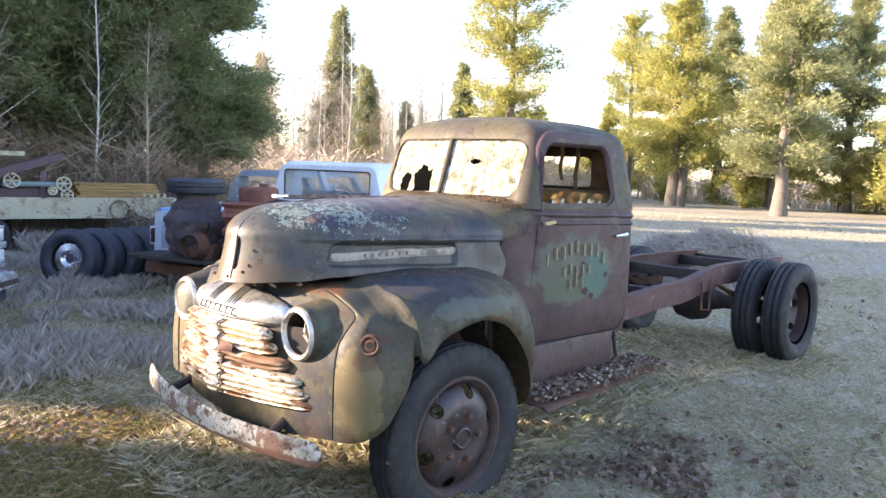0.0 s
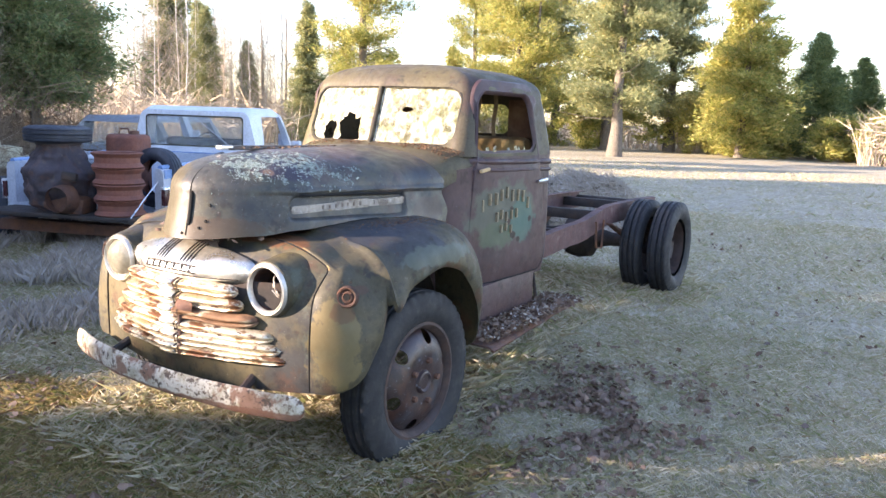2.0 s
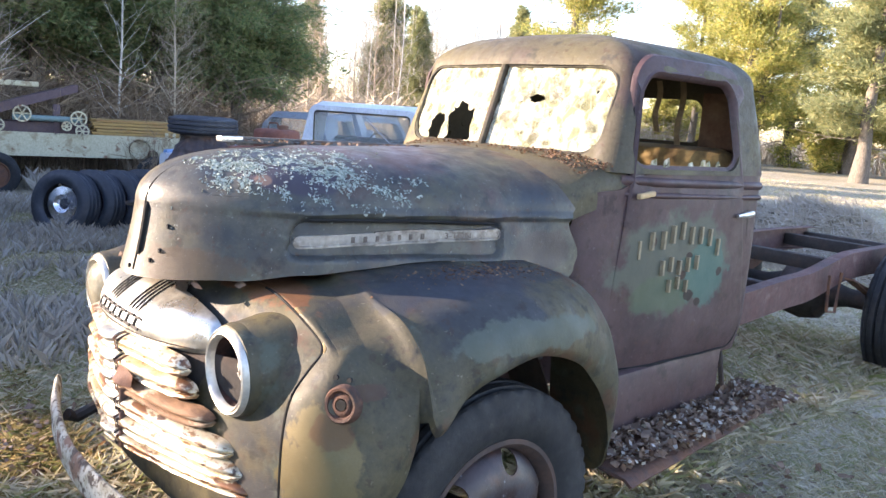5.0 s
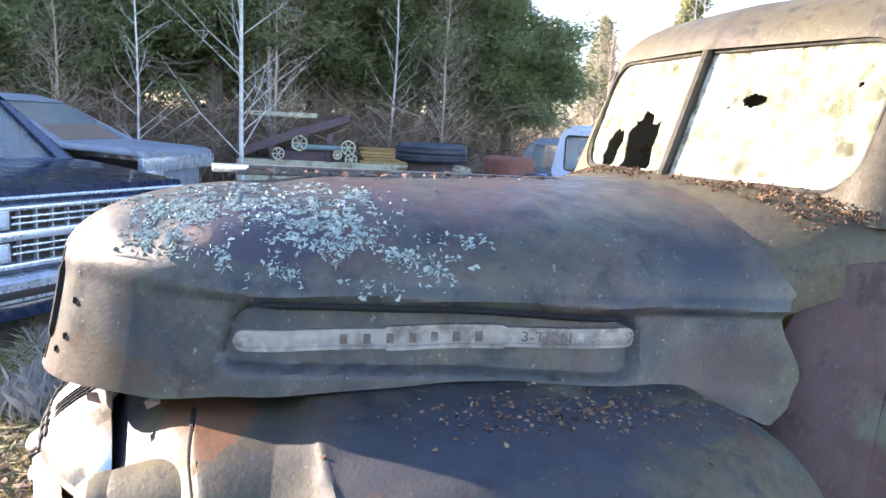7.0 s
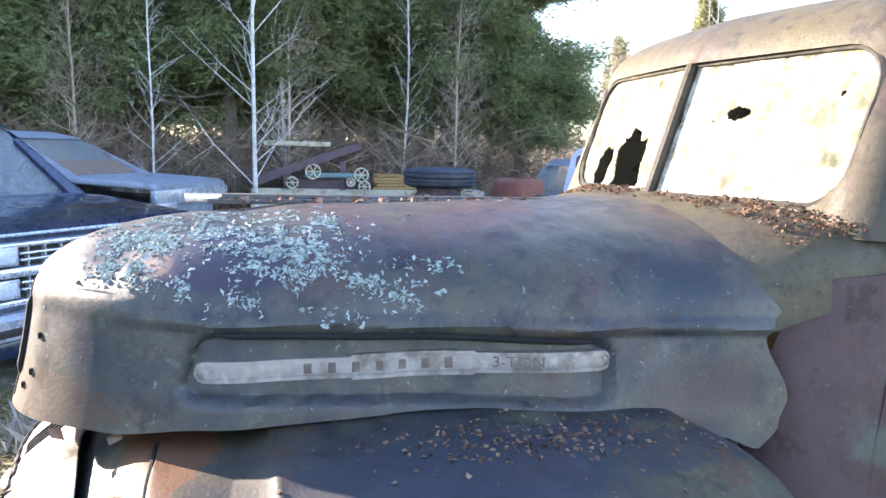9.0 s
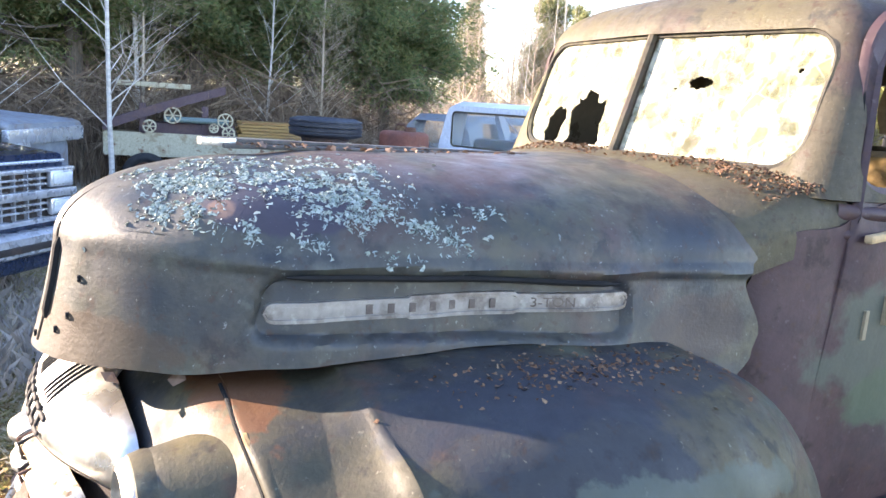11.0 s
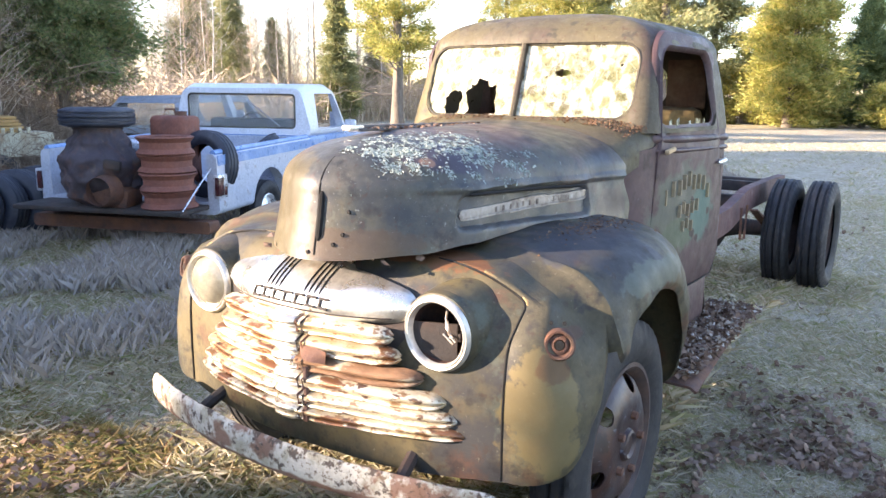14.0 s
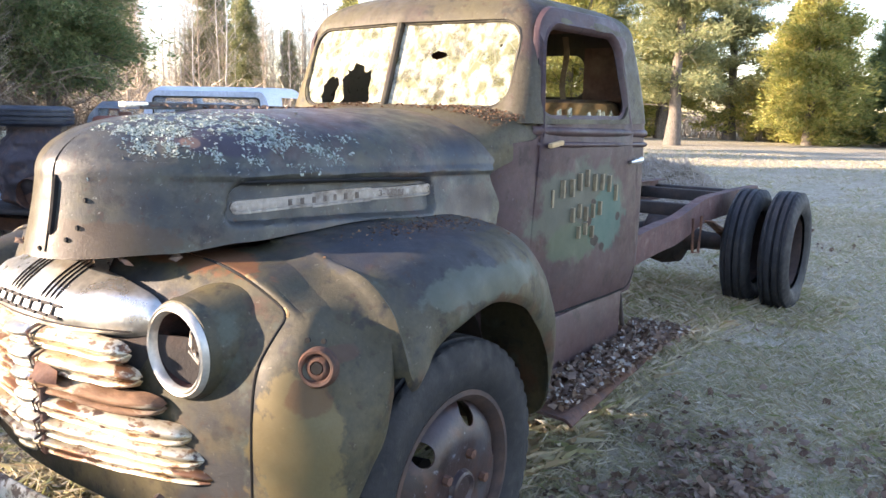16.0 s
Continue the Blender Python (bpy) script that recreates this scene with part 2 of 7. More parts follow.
m_strip = weathered("lead_grey_strip", (0.085, 0.08, 0.075), [((0.16, 0.15, 0.14), 9, 0.52, 0.64, 0.7), ((0.06, 0.03, 0.02), 14, 0.55, 0.66, 0.8)], rough=0.6, metal=0.2, bump=0.3)
m_gap = weathered("black_gap", (0.004, 0.004, 0.004), rough=0.95)
m_seal = weathered("perished_window_rubber", (0.05, 0.045, 0.035), [((0.16, 0.15, 0.08), 12, 0.5, 0.65, 0.7)], rough=0.9, bump=0.4)
m_interior = weathered("rusty_cab_interior", (0.16, 0.085, 0.055), [((0.25, 0.17, 0.11), 4, 0.5, 0.65, 0.7), ((0.06, 0.035, 0.03), 6, 0.5, 0.65, 0.7)], rough=0.9)
m_earth = weathered("dry_autumn_turf", (0.36, 0.315, 0.225), [((0.45, 0.395, 0.30), 0.5, 0.42, 0.62, 0.6), ((0.24, 0.235, 0.12), 1.5, 0.50, 0.64, 0.6), ((0.55, 0.49, 0.385), 7.0, 0.50, 0.64, 0.6), ((0.19, 0.145, 0.095), 12, 0.54, 0.64, 0.75),
    ((0.62, 0.56, 0.45), 45, 0.55, 0.64, 0.65), ((0.10, 0.08, 0.052), 60, 0.55, 0.64, 0.7)], rough=0.95, bump=0.9, bump_scale=60, spec=0.2,
    spots=[((-1.2, -1.7, 0.0), (2.6, 1.35, 1.0), (0.17, 0.145, 0.07), 0.7, 0.9), ((-4.0, 0.6, 0.0), (2.6, 2.4, 1.0), (0.20, 0.18, 0.11), 0.6, 0.9)])
m_sod = weathered("grey_rotted_sods", (0.20, 0.17, 0.125), [((0.30, 0.26, 0.20), 4, 0.48, 0.62, 0.7), ((0.05, 0.04, 0.03), 9, 0.52, 0.64, 0.8)], rough=0.95, bump=0.9, bump_scale=30, spec=0.2)
m_bark = weathered("grey_brown_bark", (0.16, 0.135, 0.11), [((0.28, 0.25, 0.21), 6, 0.5, 0.68, 0.6), ((0.06, 0.05, 0.04), 14, 0.52, 0.66, 0.8)], rough=0.95, bump=0.9, bump_scale=22, stretch=(3, 3, 0.6))
m_birch = weathered("pale_birch_bark", (0.62, 0.59, 0.54), [((0.30, 0.28, 0.25), 4, 0.5, 0.65, 0.6), ((0.05, 0.045, 0.04), 11, 0.64, 0.69, 0.9)], rough=0.85, bump=0.3, bump_scale=30, stretch=(0.6, 0.6, 2.5))
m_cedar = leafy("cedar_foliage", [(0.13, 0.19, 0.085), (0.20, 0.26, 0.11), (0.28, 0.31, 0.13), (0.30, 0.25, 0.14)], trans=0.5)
# cedar leaves again, brighter and yellower: low sunlight put into the colour
m_cedar_lit = leafy("sunlit_cedar_foliage", [(0.18, 0.22, 0.065), (0.34, 0.36, 0.10), (0.47, 0.45, 0.13), (0.54, 0.46, 0.17), (0.26, 0.28, 0.10)], trans=0.5)
m_pine = leafy("young_pine_needles", [(0.10, 0.16, 0.07), (0.17, 0.23, 0.10), (0.26, 0.31, 0.13), (0.20, 0.24, 0.09)], trans=0.4)
m_spruce = leafy("spruce_needles", [(0.19, 0.22, 0.11), (0.30, 0.32, 0.15), (0.42, 0.39, 0.19)], trans=0.45)
# twig colour lightened to stand in for sunlight on the far wood
m_twig = leafy("sunlit_bare_twigs", [(0.30, 0.24, 0.18), (0.46, 0.38, 0.29), (0.60, 0.52, 0.41)], trans=0.0, rough=0.9)
# dry brush without that painted sunlight, for the tangle under the cedars
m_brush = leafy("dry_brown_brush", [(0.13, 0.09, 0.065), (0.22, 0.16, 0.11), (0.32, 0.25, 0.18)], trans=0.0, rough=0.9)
m_grass = leafy("dry_grass", [(0.30, 0.29, 0.13), (0.46, 0.40, 0.25), (0.58, 0.51, 0.37), (0.68, 0.61, 0.49), (0.24, 0.26, 0.10), (0.50, 0.44, 0.32), (0.34, 0.25, 0.14)], trans=0.4, rough=0.8)
m_green = leafy("green_grass_tufts", [(0.10, 0.16, 0.04), (0.17, 0.22, 0.07), (0.24, 0.26, 0.10), (0.33, 0.30, 0.15)], trans=0.4, rough=0.7)
m_rank = leafy("brown_green_rank_grass", [(0.19, 0.16, 0.06), (0.28, 0.21, 0.09), (0.13, 0.16, 0.045), (0.36, 0.27, 0.12), (0.46, 0.38, 0.22), (0.22, 0.12, 0.06)], trans=0.4, rough=0.8)
m_straw = leafy("bleached_straw", [(0.60, 0.53, 0.40), (0.72, 0.65, 0.52), (0.48, 0.40, 0.27), (0.55, 0.50, 0.40)], trans=0.2, rough=0.7)
m_weed = leafy("grey_weed_stalks", [(0.26, 0.22, 0.18), (0.42, 0.38, 0.34), (0.34, 0.29, 0.22), (0.52, 0.49, 0.46)], trans=0.15, rough=0.9)
m_litter = leafy("dry_cowl_litter", [(0.08, 0.042, 0.026), (0.14, 0.075, 0.042), (0.20, 0.12, 0.07), (0.11, 0.065, 0.045), (0.30, 0.20, 0.12)], trans=0.1, rough=0.8)
m_leaf = leafy("fallen_brown_leaves", [(0.11, 0.065, 0.045), (0.19, 0.12, 0.08), (0.28, 0.20, 0.15), (0.15, 0.105, 0.085)], trans=0.1, rough=0.8)
m_lichen = leafy("pale_lichen", [(0.25, 0.31, 0.28), (0.36, 0.42, 0.38), (0.43, 0.48, 0.45), (0.20, 0.25, 0.22)], trans=0.1, rough=0.95)

# ---- mesh tools ----
def lerp(a, b, t):
    return a + (b - a) * t


def curve_at(keys, v):
    """A smooth value between (position, value) keys."""
    if v <= keys[0][0]:
        return keys[0][1]
    for (a, p), (b, q) in zip(keys, keys[1:]):
        if v <= b:
            s = (v - a) / (b - a)
            return lerp(p, q, s * s * (3 - 2 * s))
    return keys[-1][1]


def spline_at(keys, v):
    """A value on a smooth curve through (position, value) keys, with no flats at the keys."""
    if v <= keys[0][0]:
        return keys[0][1]
    if v >= keys[-1][0]:
        return keys[-1][1]
    i = max(k for k in range(len(keys) - 1) if keys[k][0] <= v)
    def slope(k):
        a, b = keys[max(0, k - 1)], keys[min(len(keys) - 1, k + 1)]
        return (b[1] - a[1]) / (b[0] - a[0])
    (x0, p0), (x1, p1) = keys[i], keys[i + 1]
    w = x1 - x0
    t = (v - x0) / w
    return (2 * t ** 3 - 3 * t * t + 1) * p0 + (t ** 3 - 2 * t * t + t) * w * slope(i) + (3 * t * t - 2 * t ** 3) * p1 + (t ** 3 - t * t) * w * slope(i + 1)


def spow(v, p):
    return math.copysign(abs(v) ** p, v)


def sheet(fn, nu, nv, closed=False, flip=False):
    """A bmesh grid of the points fn(u, v), u and v from 0 to 1."""
    bm = bmesh.new()
    rows = [[bm.verts.new(fn(i / nu, j / nv)) for j in range(nv + 1)] for i in range(nu if closed else nu + 1)]
    for i in range(nu):
        a, b = rows[i], rows[(i + 1) % len(rows)]
        for j in range(nv):
            q = (a[j], b[j], b[j + 1], a[j + 1])
            bm.faces.new(q[::-1] if flip else q)
    return bm


def loops(rings, close=True, cap=True):
    """A bmesh through rings of equally many points each."""
    bm = bmesh.new()
    vs = [[bm.verts.new(p) for p in r] for r in rings]
    for a, b in zip(vs, vs[1:]):
        m = len(a)
        for i in range(m if close else m - 1):
            bm.faces.new((a[i], a[(i + 1) % m], b[(i + 1) % m], b[i]))
    if cap:
        bm.faces.new(vs[0][::-1])
        bm.faces.new(vs[-1])
    return bm


def box(x0, x1, y0, y1, z0, z1, bev=0.0, seg=2, at=None):
    bm = bmesh.new()
    bmesh.ops.create_cube(bm, size=1.0)
    for v in bm.verts:
        v.co = Vector((lerp(x0, x1, v.co.x + 0.5), lerp(y0, y1, v.co.y + 0.5), lerp(z0, z1, v.co.z + 0.5)))
    if bev:
        bmesh.ops.bevel(bm, geom=bm.edges[:], offset=bev, segments=seg, affect="EDGES", profile=0.5)
    if at is not None:
        bm.transform(at)
    return bm


def turned(profile, seg=40, axis="x", centre=(0, 0, 0)):
    """A solid of revolution: (along, radius) pairs round an axis through centre."""
    rings = []
    for a, r in profile:
        ring = []
        for i in range(seg):
            w = 2 * math.pi * i / seg
            c, s = r * math.cos(w), r * math.sin(w)
            ring.append(Vector(centre) + Vector({"x": (a, c, s), "y": (s, a, c), "z": (c, s, a)}[axis]))
        rings.append(ring)
    return loops(rings, cap=False)


def tube(points, radius, seg=8, taper=None):
    """A round bar along points; radius may be a list."""
    pts = [Vector(p) for p in points]
    rings = []
    for i, p in enumerate(pts):
        d = (pts[min(i + 1, len(pts) - 1)] - pts[max(i - 1, 0)]).normalized()
        side = d.cross(Vector((0, 0, 1)) if abs(d.z) < 0.9 else Vector((1, 0, 0))).normalized()
        up = side.cross(d)
        r = radius[i] if isinstance(radius, (list, tuple)) else radius
        rings.append([p + side * r * math.cos(2 * math.pi * k / seg) + up * r * math.sin(2 * math.pi * k / seg) for k in range(seg)])
    return loops(rings)


def joined(*bms):
    out = bmesh.new()
    for b in bms:
        me = bpy.data.meshes.new("tmp")
        b.to_mesh(me)
        b.free()
        out.from_mesh(me)
        bpy.data.meshes.remove(me)
    return out


def mirrored(bm):
    bm.transform(Matrix.Diagonal((-1, 1, 1, 1)))
    bmesh.ops.reverse_faces(bm, faces=bm.faces[:])
    return bm


def thicken(bm, thick):
    """Gives a sheet a second skin, thick metres behind its normals, and closes its open edges."""
    bm.normal_update()
    faces, rim = bm.faces[:], [e for e in bm.edges if e.is_boundary]
    twin = {v: bm.verts.new(v.co - v.normal * thick) for v in bm.verts[:]}
    for e in rim:
        a, b = e.verts
        bm.faces.new((a, b, twin[b], twin[a]))
    for f in faces:
        bm.faces.new([twin[v] for v in reversed(f.verts)])


def part(name, bm, material, parent=None, label="", smooth=True, thick=0.0, sharp=40.0):
    """Links a bmesh as one mesh object under a thing or a part."""
    if thick:
        bmesh.ops.remove_doubles(bm, verts=bm.verts[:], dist=1e-5)
        bmesh.ops.recalc_face_normals(bm, faces=bm.faces[:])
        thicken(bm, thick)
    me = bpy.data.meshes.new(name)
    bmesh.ops.recalc_face_normals(bm, faces=bm.faces[:])
    bm.to_mesh(me)
    bm.free()
    me.materials.append(material)
    if smooth:
        me.shade_smooth()
        me.set_sharp_from_angle(angle=radians(sharp))
    ob = new(name, me)
    if parent is not None:
        ob.parent = parent
    if label:
        tagged(ob, label)
    return ob


def thing(name, label, category, at=None, group="", kind=""):
    """An empty that stands for one whole thing."""
    ob = new(name)
    ob.empty_display_size = 0.2
    if at is not None:
        ob.matrix_basis = at
    return tagged(ob, label, category, group, kind)


def cut(ob, *cutters, knotted=False):
    """Takes the cutters' bmeshes out of a mesh object."""
    tools = []
    bpy.context.view_layer.update()
    for bm in cutters:
        bmesh.ops.recalc_face_normals(bm, faces=bm.faces[:])
        me = bpy.data.meshes.new("tool")
        bm.to_mesh(me)
        bm.free()
        t = new("tool", me)
        t.matrix_basis = ob.matrix_world
        tools.append(t)
        mod = ob.modifiers.new("cut", "BOOLEAN")
        mod.operation, mod.object, mod.solver, mod.use_self = "DIFFERENCE", t, "EXACT", knotted
    bpy.context.view_layer.update()
    me = bpy.data.meshes.new_from_object(ob.evaluated_get(bpy.context.evaluated_depsgraph_get()))
    old = ob.data
    ob.modifiers.clear()
    ob.data = me
    bpy.data.meshes.remove(old)
    for t in tools:
        d = t.data
        bpy.data.objects.remove(t)
        bpy.data.meshes.remove(d)
    me.shade_smooth()
    me.set_sharp_from_angle(angle=radians(35))
    return ob


def rounded_rect(a0, a1, b0, b1, r, seg=6):
    """Corner-rounded outline in two coordinates, counter-clockwise."""
    pts = []
    for cx, cy, w0 in ((a1 - r, b0 + r, -90), (a1 - r, b1 - r, 0), (a0 + r, b1 - r, 90), (a0 + r, b0 + r, 180)):
        for i in range(seg + 1):
            w = radians(w0 + 90 * i / seg)
            pts.append((cx + r * math.cos(w), cy + r * math.sin(w)))
    return pts

# ---- ground ----
def ground_z(x, y):
    z = 0.10 * curve_at([(0.5, 0), (4.5, 1), (12, 1.3)], y)
    d = math.hypot(x - 0.5, y - 1)
    z += 0.018 * noise.noise((x * 1.3, y * 1.3, 0)) + 0.05 * min(1, d / 12) * noise.noise((x * 0.23, y * 0.23, 3))
    if d > 60:
        z += 0.6 * min(1, (d - 60) / 60) * noise.noise((x * 0.02, y * 0.02, 5))
    return z


def stretch_axis(s):
    return 11 * s + 489 * s ** 7


def ground_point(u, v):
    x, y = stretch_axis(2 * u - 1) - 1, stretch_axis(2 * v - 1) + 2
    return (x, y, ground_z(x, y))


ground = part("ground", sheet(ground_point, 230, 230), m_earth)
tagged(ground, "dry frost-pale autumn turf with bare and green patches", "ground", kind="structure")

# ---- the old truck ----
truck = thing("old_truck", "derelict rusty stake truck without bed, lichen on its hood", "truck")


def pod(outline, bottom, top, spine, power=2.6, nu=72, nv=16, tuck=0.0, shoulder=None):
    """A rounded shell: from the plan outline(u) = (x, y) at height bottom(u), straight up to shoulder(u), then over to spine(u) = (x, y) at top(u)."""
    def fn(u, v):
        px, py = outline(u)
        cx, cy = spine(u)
        zb, zt = bottom(u), top(u)
        zs = zb if shoulder is None else shoulder(u)
        if shoulder is not None and v < 0.4:
            k = v / 0.4
            k2 = tuck * k
            return (lerp(px, cx, k2), lerp(py, cy, k2), lerp(zb, zs, k))
        a = (v - 0.4) / 0.6 if shoulder is not None else v
        w = a * math.pi / 2
        pw = power(u) if callable(power) else power
        c, s = spow(math.cos(w), 2 / pw), spow(math.sin(w), 2 / pw)
        k = lerp(tuck if shoulder is not None else 0.0, 1.0, 1 - c)
        return (lerp(px, cx, k), lerp(py, cy, k), lerp(zs, zt, s))
    return fn


# Hood: a blunt rounded nose, sides that widen towards the cab, and a sunken side panel
HOOD_X = 0.062
NOSE_Y, HOOD_END = -0.774, 0.585


def hood_mid(y):
    return curve_at([(-0.142, HOOD_X), (HOOD_END, 0.0)], y)


def hood_half(y):
    """Half the hood's width behind the prow."""
    return curve_at([(-0.37, 0.402), (-0.142, 0.425), (0.25, 0.535), (HOOD_END, 0.592)], y)


def hood_plan(u):
    """Round the hood from the cab on one side, past the prow, to the cab on the other; u from 0 to 1."""
    side = 1 if u < 0.5 else -1
    k = 1 - abs(2 * u - 1)            # 0 at the cab, 1 at the nose
    if k < 0.55:
        y = lerp(HOOD_END, -0.37, k / 0.55)
        return hood_mid(y) + side * hood_half(y), y
    w = (k - 0.55) / 0.45 * math.pi / 2
    return HOOD_X + side * 0.402 * spow(math.cos(w), 2 / 1.62), -0.37 + (NOSE_Y + 0.37) * spow(math.sin(w), 2 / 1.62)


def hood_side_x(y):
    """The flank's x on the near side."""
    if y > -0.37:
        return hood_mid(y) + hood_half(y)
    s = max(0.0, min(1.0, (y + 0.37) / (NOSE_Y + 0.37)))
    return HOOD_X + 0.402 * (1 - s ** 1.62) ** (1 / 1.62)


def hood_bottom(y):
    return curve_at([(-0.80, 1.055), (-0.60, 1.075), (-0.45, 1.095), (0.0, 1.115), (0.3, 1.095), (0.45, 1.045), (0.585, 1.02)], y)


hood_shape = pod(hood_plan, lambda u: hood_bottom(hood_plan(u)[1]),
                 lambda u: curve_at([(-0.5, 1.402), (-0.2, 1.428), (0.3, 1.435), (0.66, 1.442)], max(-0.36, hood_plan(u)[1])),
                 lambda u: (curve_at([(-0.142, HOOD_X), (HOOD_END, 0.0)], hood_plan(u)[1]), max(-0.36, hood_plan(u)[1])), power=2.25, tuck=0.05, shoulder=lambda u: 1.255)


def rounded_mask(y, z, y0, y1, z0, z1, r, soft):
    """1 inside a rounded rectangle, 0 outside, soft at its edge."""
    qx, qy = abs(y - (y0 + y1) / 2) - (y1 - y0) / 2 + r, abs(z - (z0 + z1) / 2) - (z1 - z0) / 2 + r
    d = math.hypot(max(qx, 0), max(qy, 0)) + min(max(qx, qy), 0) - r
    return min(1, max(0, 0.5 - d / soft))


def hood_point(u, v):
    x, y, z = hood_shape(u, v)
    side = 1 if u < 0.5 else -1
    if y > -0.62 and y < 0.5:
        zz = z + 0.030 * (y + 0.1)
        d = 0.020 * rounded_mask(y + 0.25 * (1.24 - zz) * (y < -0.1), zz, -0.460, 0.238, 1.128, 1.240, 0.036, 0.012)
        x -= side * d
    if y > -0.6:
        ridge = math.exp(-((z - (1.272 - 0.025 * (y + 0.6))) / 0.010) ** 2) * min(1, (y + 0.6) / 0.15)
        x += side * 0.010 * ridge
    if y > 0.3:
        y += (y - 0.3) / 0.285 * curve_at([(1.0, -0.07), (1.06, -0.01), (1.11, 0.012), (1.22, -0.035), (1.25, -0.02), (1.27, 0.0), (1.30, -0.01), (1.47, -0.02)], z)
    # the nose leans forwards below its shoulder
    flare = max(0.0, (1.30 - z) / 0.25) ** 2 * max(0.0, min(1.0, (-0.2 - y) / 0.5)) ** 2
    y, x = y - 0.022 * flare, x + side * 0.006 * flare
    # a dent over the nose and small waves
    x += 0.003 * noise.noise((y * 4, z * 5, 1)) * (1 if v < 0.95 else 0)
    z -= 0.014 * math.exp(-(((y + 0.58) / 0.07) ** 2 + ((x - 0.25) / 0.08) ** 2)) * (1 if z > 1.3 else 0)
    return (x, y, z)


hood = part("hood", sheet(hood_point, 360, 72), m_hood, truck, "dull grey-green hood with lichen patches and rust", thick=-0.006)

# fenders
def fender_plan(u):
    """From the inner rear round the outside to the seam beside the headlamp."""
    if u < 0.15:
        w = u / 0.15 * math.pi / 2
        return 0.55 + 0.35 * spow(math.sin(w), 0.62), 0.40 + 0.165 * spow(math.cos(w), 0.62)
    if u < 0.62:
        y = lerp(0.40, -0.36, (u - 0.15) / 0.47)
        return spline_at([(-0.36, 0.918), (-0.1, 0.930), (0.2, 0.924), (0.40, 0.90)], y), y
    w = (u - 0.62) / 0.38 * math.pi / 2
    return 0.70 + 0.218 * spow(math.cos(w), 0.80), -0.36 - 0.275 * spow(math.sin(w), 0.80)


def arch(y):
    """The lower edge of the outer side, torn where the front strip meets the arch."""
    return spline_at([(-0.66, 0.445), (-0.60, 0.465), (-0.52, 0.505), (-0.45, 0.57), (-0.40, 0.65), (-0.372, 0.74), (-0.358, 0.815), (-0.342, 0.775), (-0.30, 0.795), (-0.24, 0.84), (-0.15, 0.885), (0.0, 0.915), (0.1, 0.912), (0.22, 0.872), (0.32, 0.80), (0.42, 0.69), (0.48, 0.56), (0.53, 0.42), (0.56, 0.36)], y)


def fender_bottom(u):
    return arch(fender_plan(u)[1])


fender_shape = pod(fender_plan, fender_bottom, lambda u: spline_at([(-0.5, 1.06), (-0.3, 1.088), (-0.1, 1.105), (0.15, 1.108), (0.35, 1.098), (0.5, 1.078), (0.57, 1.065)], fender_plan(u)[1]),
                   lambda u: (curve_at([(0.5, 0.45), (1.0, 0.35)], u), min(0.34, max(-0.34, fender_plan(u)[1]))), power=lambda u: curve_at([(0.0, 3.2), (0.15, 3.2), (0.35, 2.7), (0.60, 2.5), (1.0, 2.2)], u))
# the seam with the nose panel: up beside the lamp, back over the kink, then inwards under the hood
SEAM = [(0.0, (0.70, -0.635, 0.44)), (0.15, (0.70, -0.637, 0.60)), (0.3, (0.70, -0.632, 0.755)), (0.42, (0.70, -0.612, 0.85)), (0.52, (0.708, -0.57, 0.915)), (0.58, (0.708, -0.535, 0.952)),
        (0.64, (0.68, -0.522, 0.975)), (0.76, (0.60, -0.527, 1.015)), (0.84, (0.535, -0.529, 1.036)), (0.92, (0.44, -0.522, 1.05)), (1.0, (0.30, -0.515, 1.055))]


def seam_point(v):
    return Vector([spline_at([(a, p[i]) for a, p in SEAM], v) for i in range(3)])


def fender_point(u, v):
    p = Vector(fender_shape(u, v))
    if u > 0.62:
        k = (u - 0.62) / 0.38
        p += (seam_point(v) - Vector(fender_shape(1.0, v))) * k * k * (3 - 2 * k)
    x, y, z = p
    inner = max(0.0, 1 - max(0.0, (u - 0.9) / 0.1))
    # a hollow behind the kink, a crest over the wheel
    along = max(0.0, min(1.0, (y + 0.54) / 0.42))
    z -= 0.012 * inner * (1 - along) * math.exp(-((x - lerp(0.71, 0.62, along)) / 0.055) ** 2) * (1 if z > 0.86 else 0)
    z += 0.008 * inner * math.exp(-((x - 0.80) / 0.055) ** 2 - ((y + 0.22) / 0.30) ** 2) * (1 if z > 0.9 else 0)
    # lip rolled a little inwards; a flap bent outwards over the strip in front of it
    low = math.exp(-((z - arch(y)) / 0.10) ** 2) * (u < 0.95)
    if v < 0.02:
        x -= 0.012
    if y > -0.36:
        x += 0.022 * low * math.exp(-((y + 0.33) / 0.07) ** 2)
    else:
        x -= 0.022 * low * max(0.0, min(1.0, (y + 0.56) / 0.10))
    # dents on the outer face
    side = max(0.0, min(1.0, (x - 0.74) / 0.08)) * inner
    x += side * (0.009 * noise.noise((y * 4.2, z * 4.6, 2)) + 0.005 * noise.noise((y * 11, z * 11, 6)))
    x -= side * 0.022 * math.exp(-(((y + 0.42) / 0.06) ** 2 + ((z - 0.90) / 0.05) ** 2))
    z += inner * 0.005 * noise.noise((x * 6, y * 5, 8))
    return (x, y, z)


def make_fender(side):
    bm = sheet(fender_point, 240, 48)
    if side < 0:
        mirrored(bm)
    return part("fender", bm, m_fender, truck, "dented olive-grey front fender with moss, torn at the wheel arch" if side > 0 else "sunlit olive front fender", thick=-0.006)


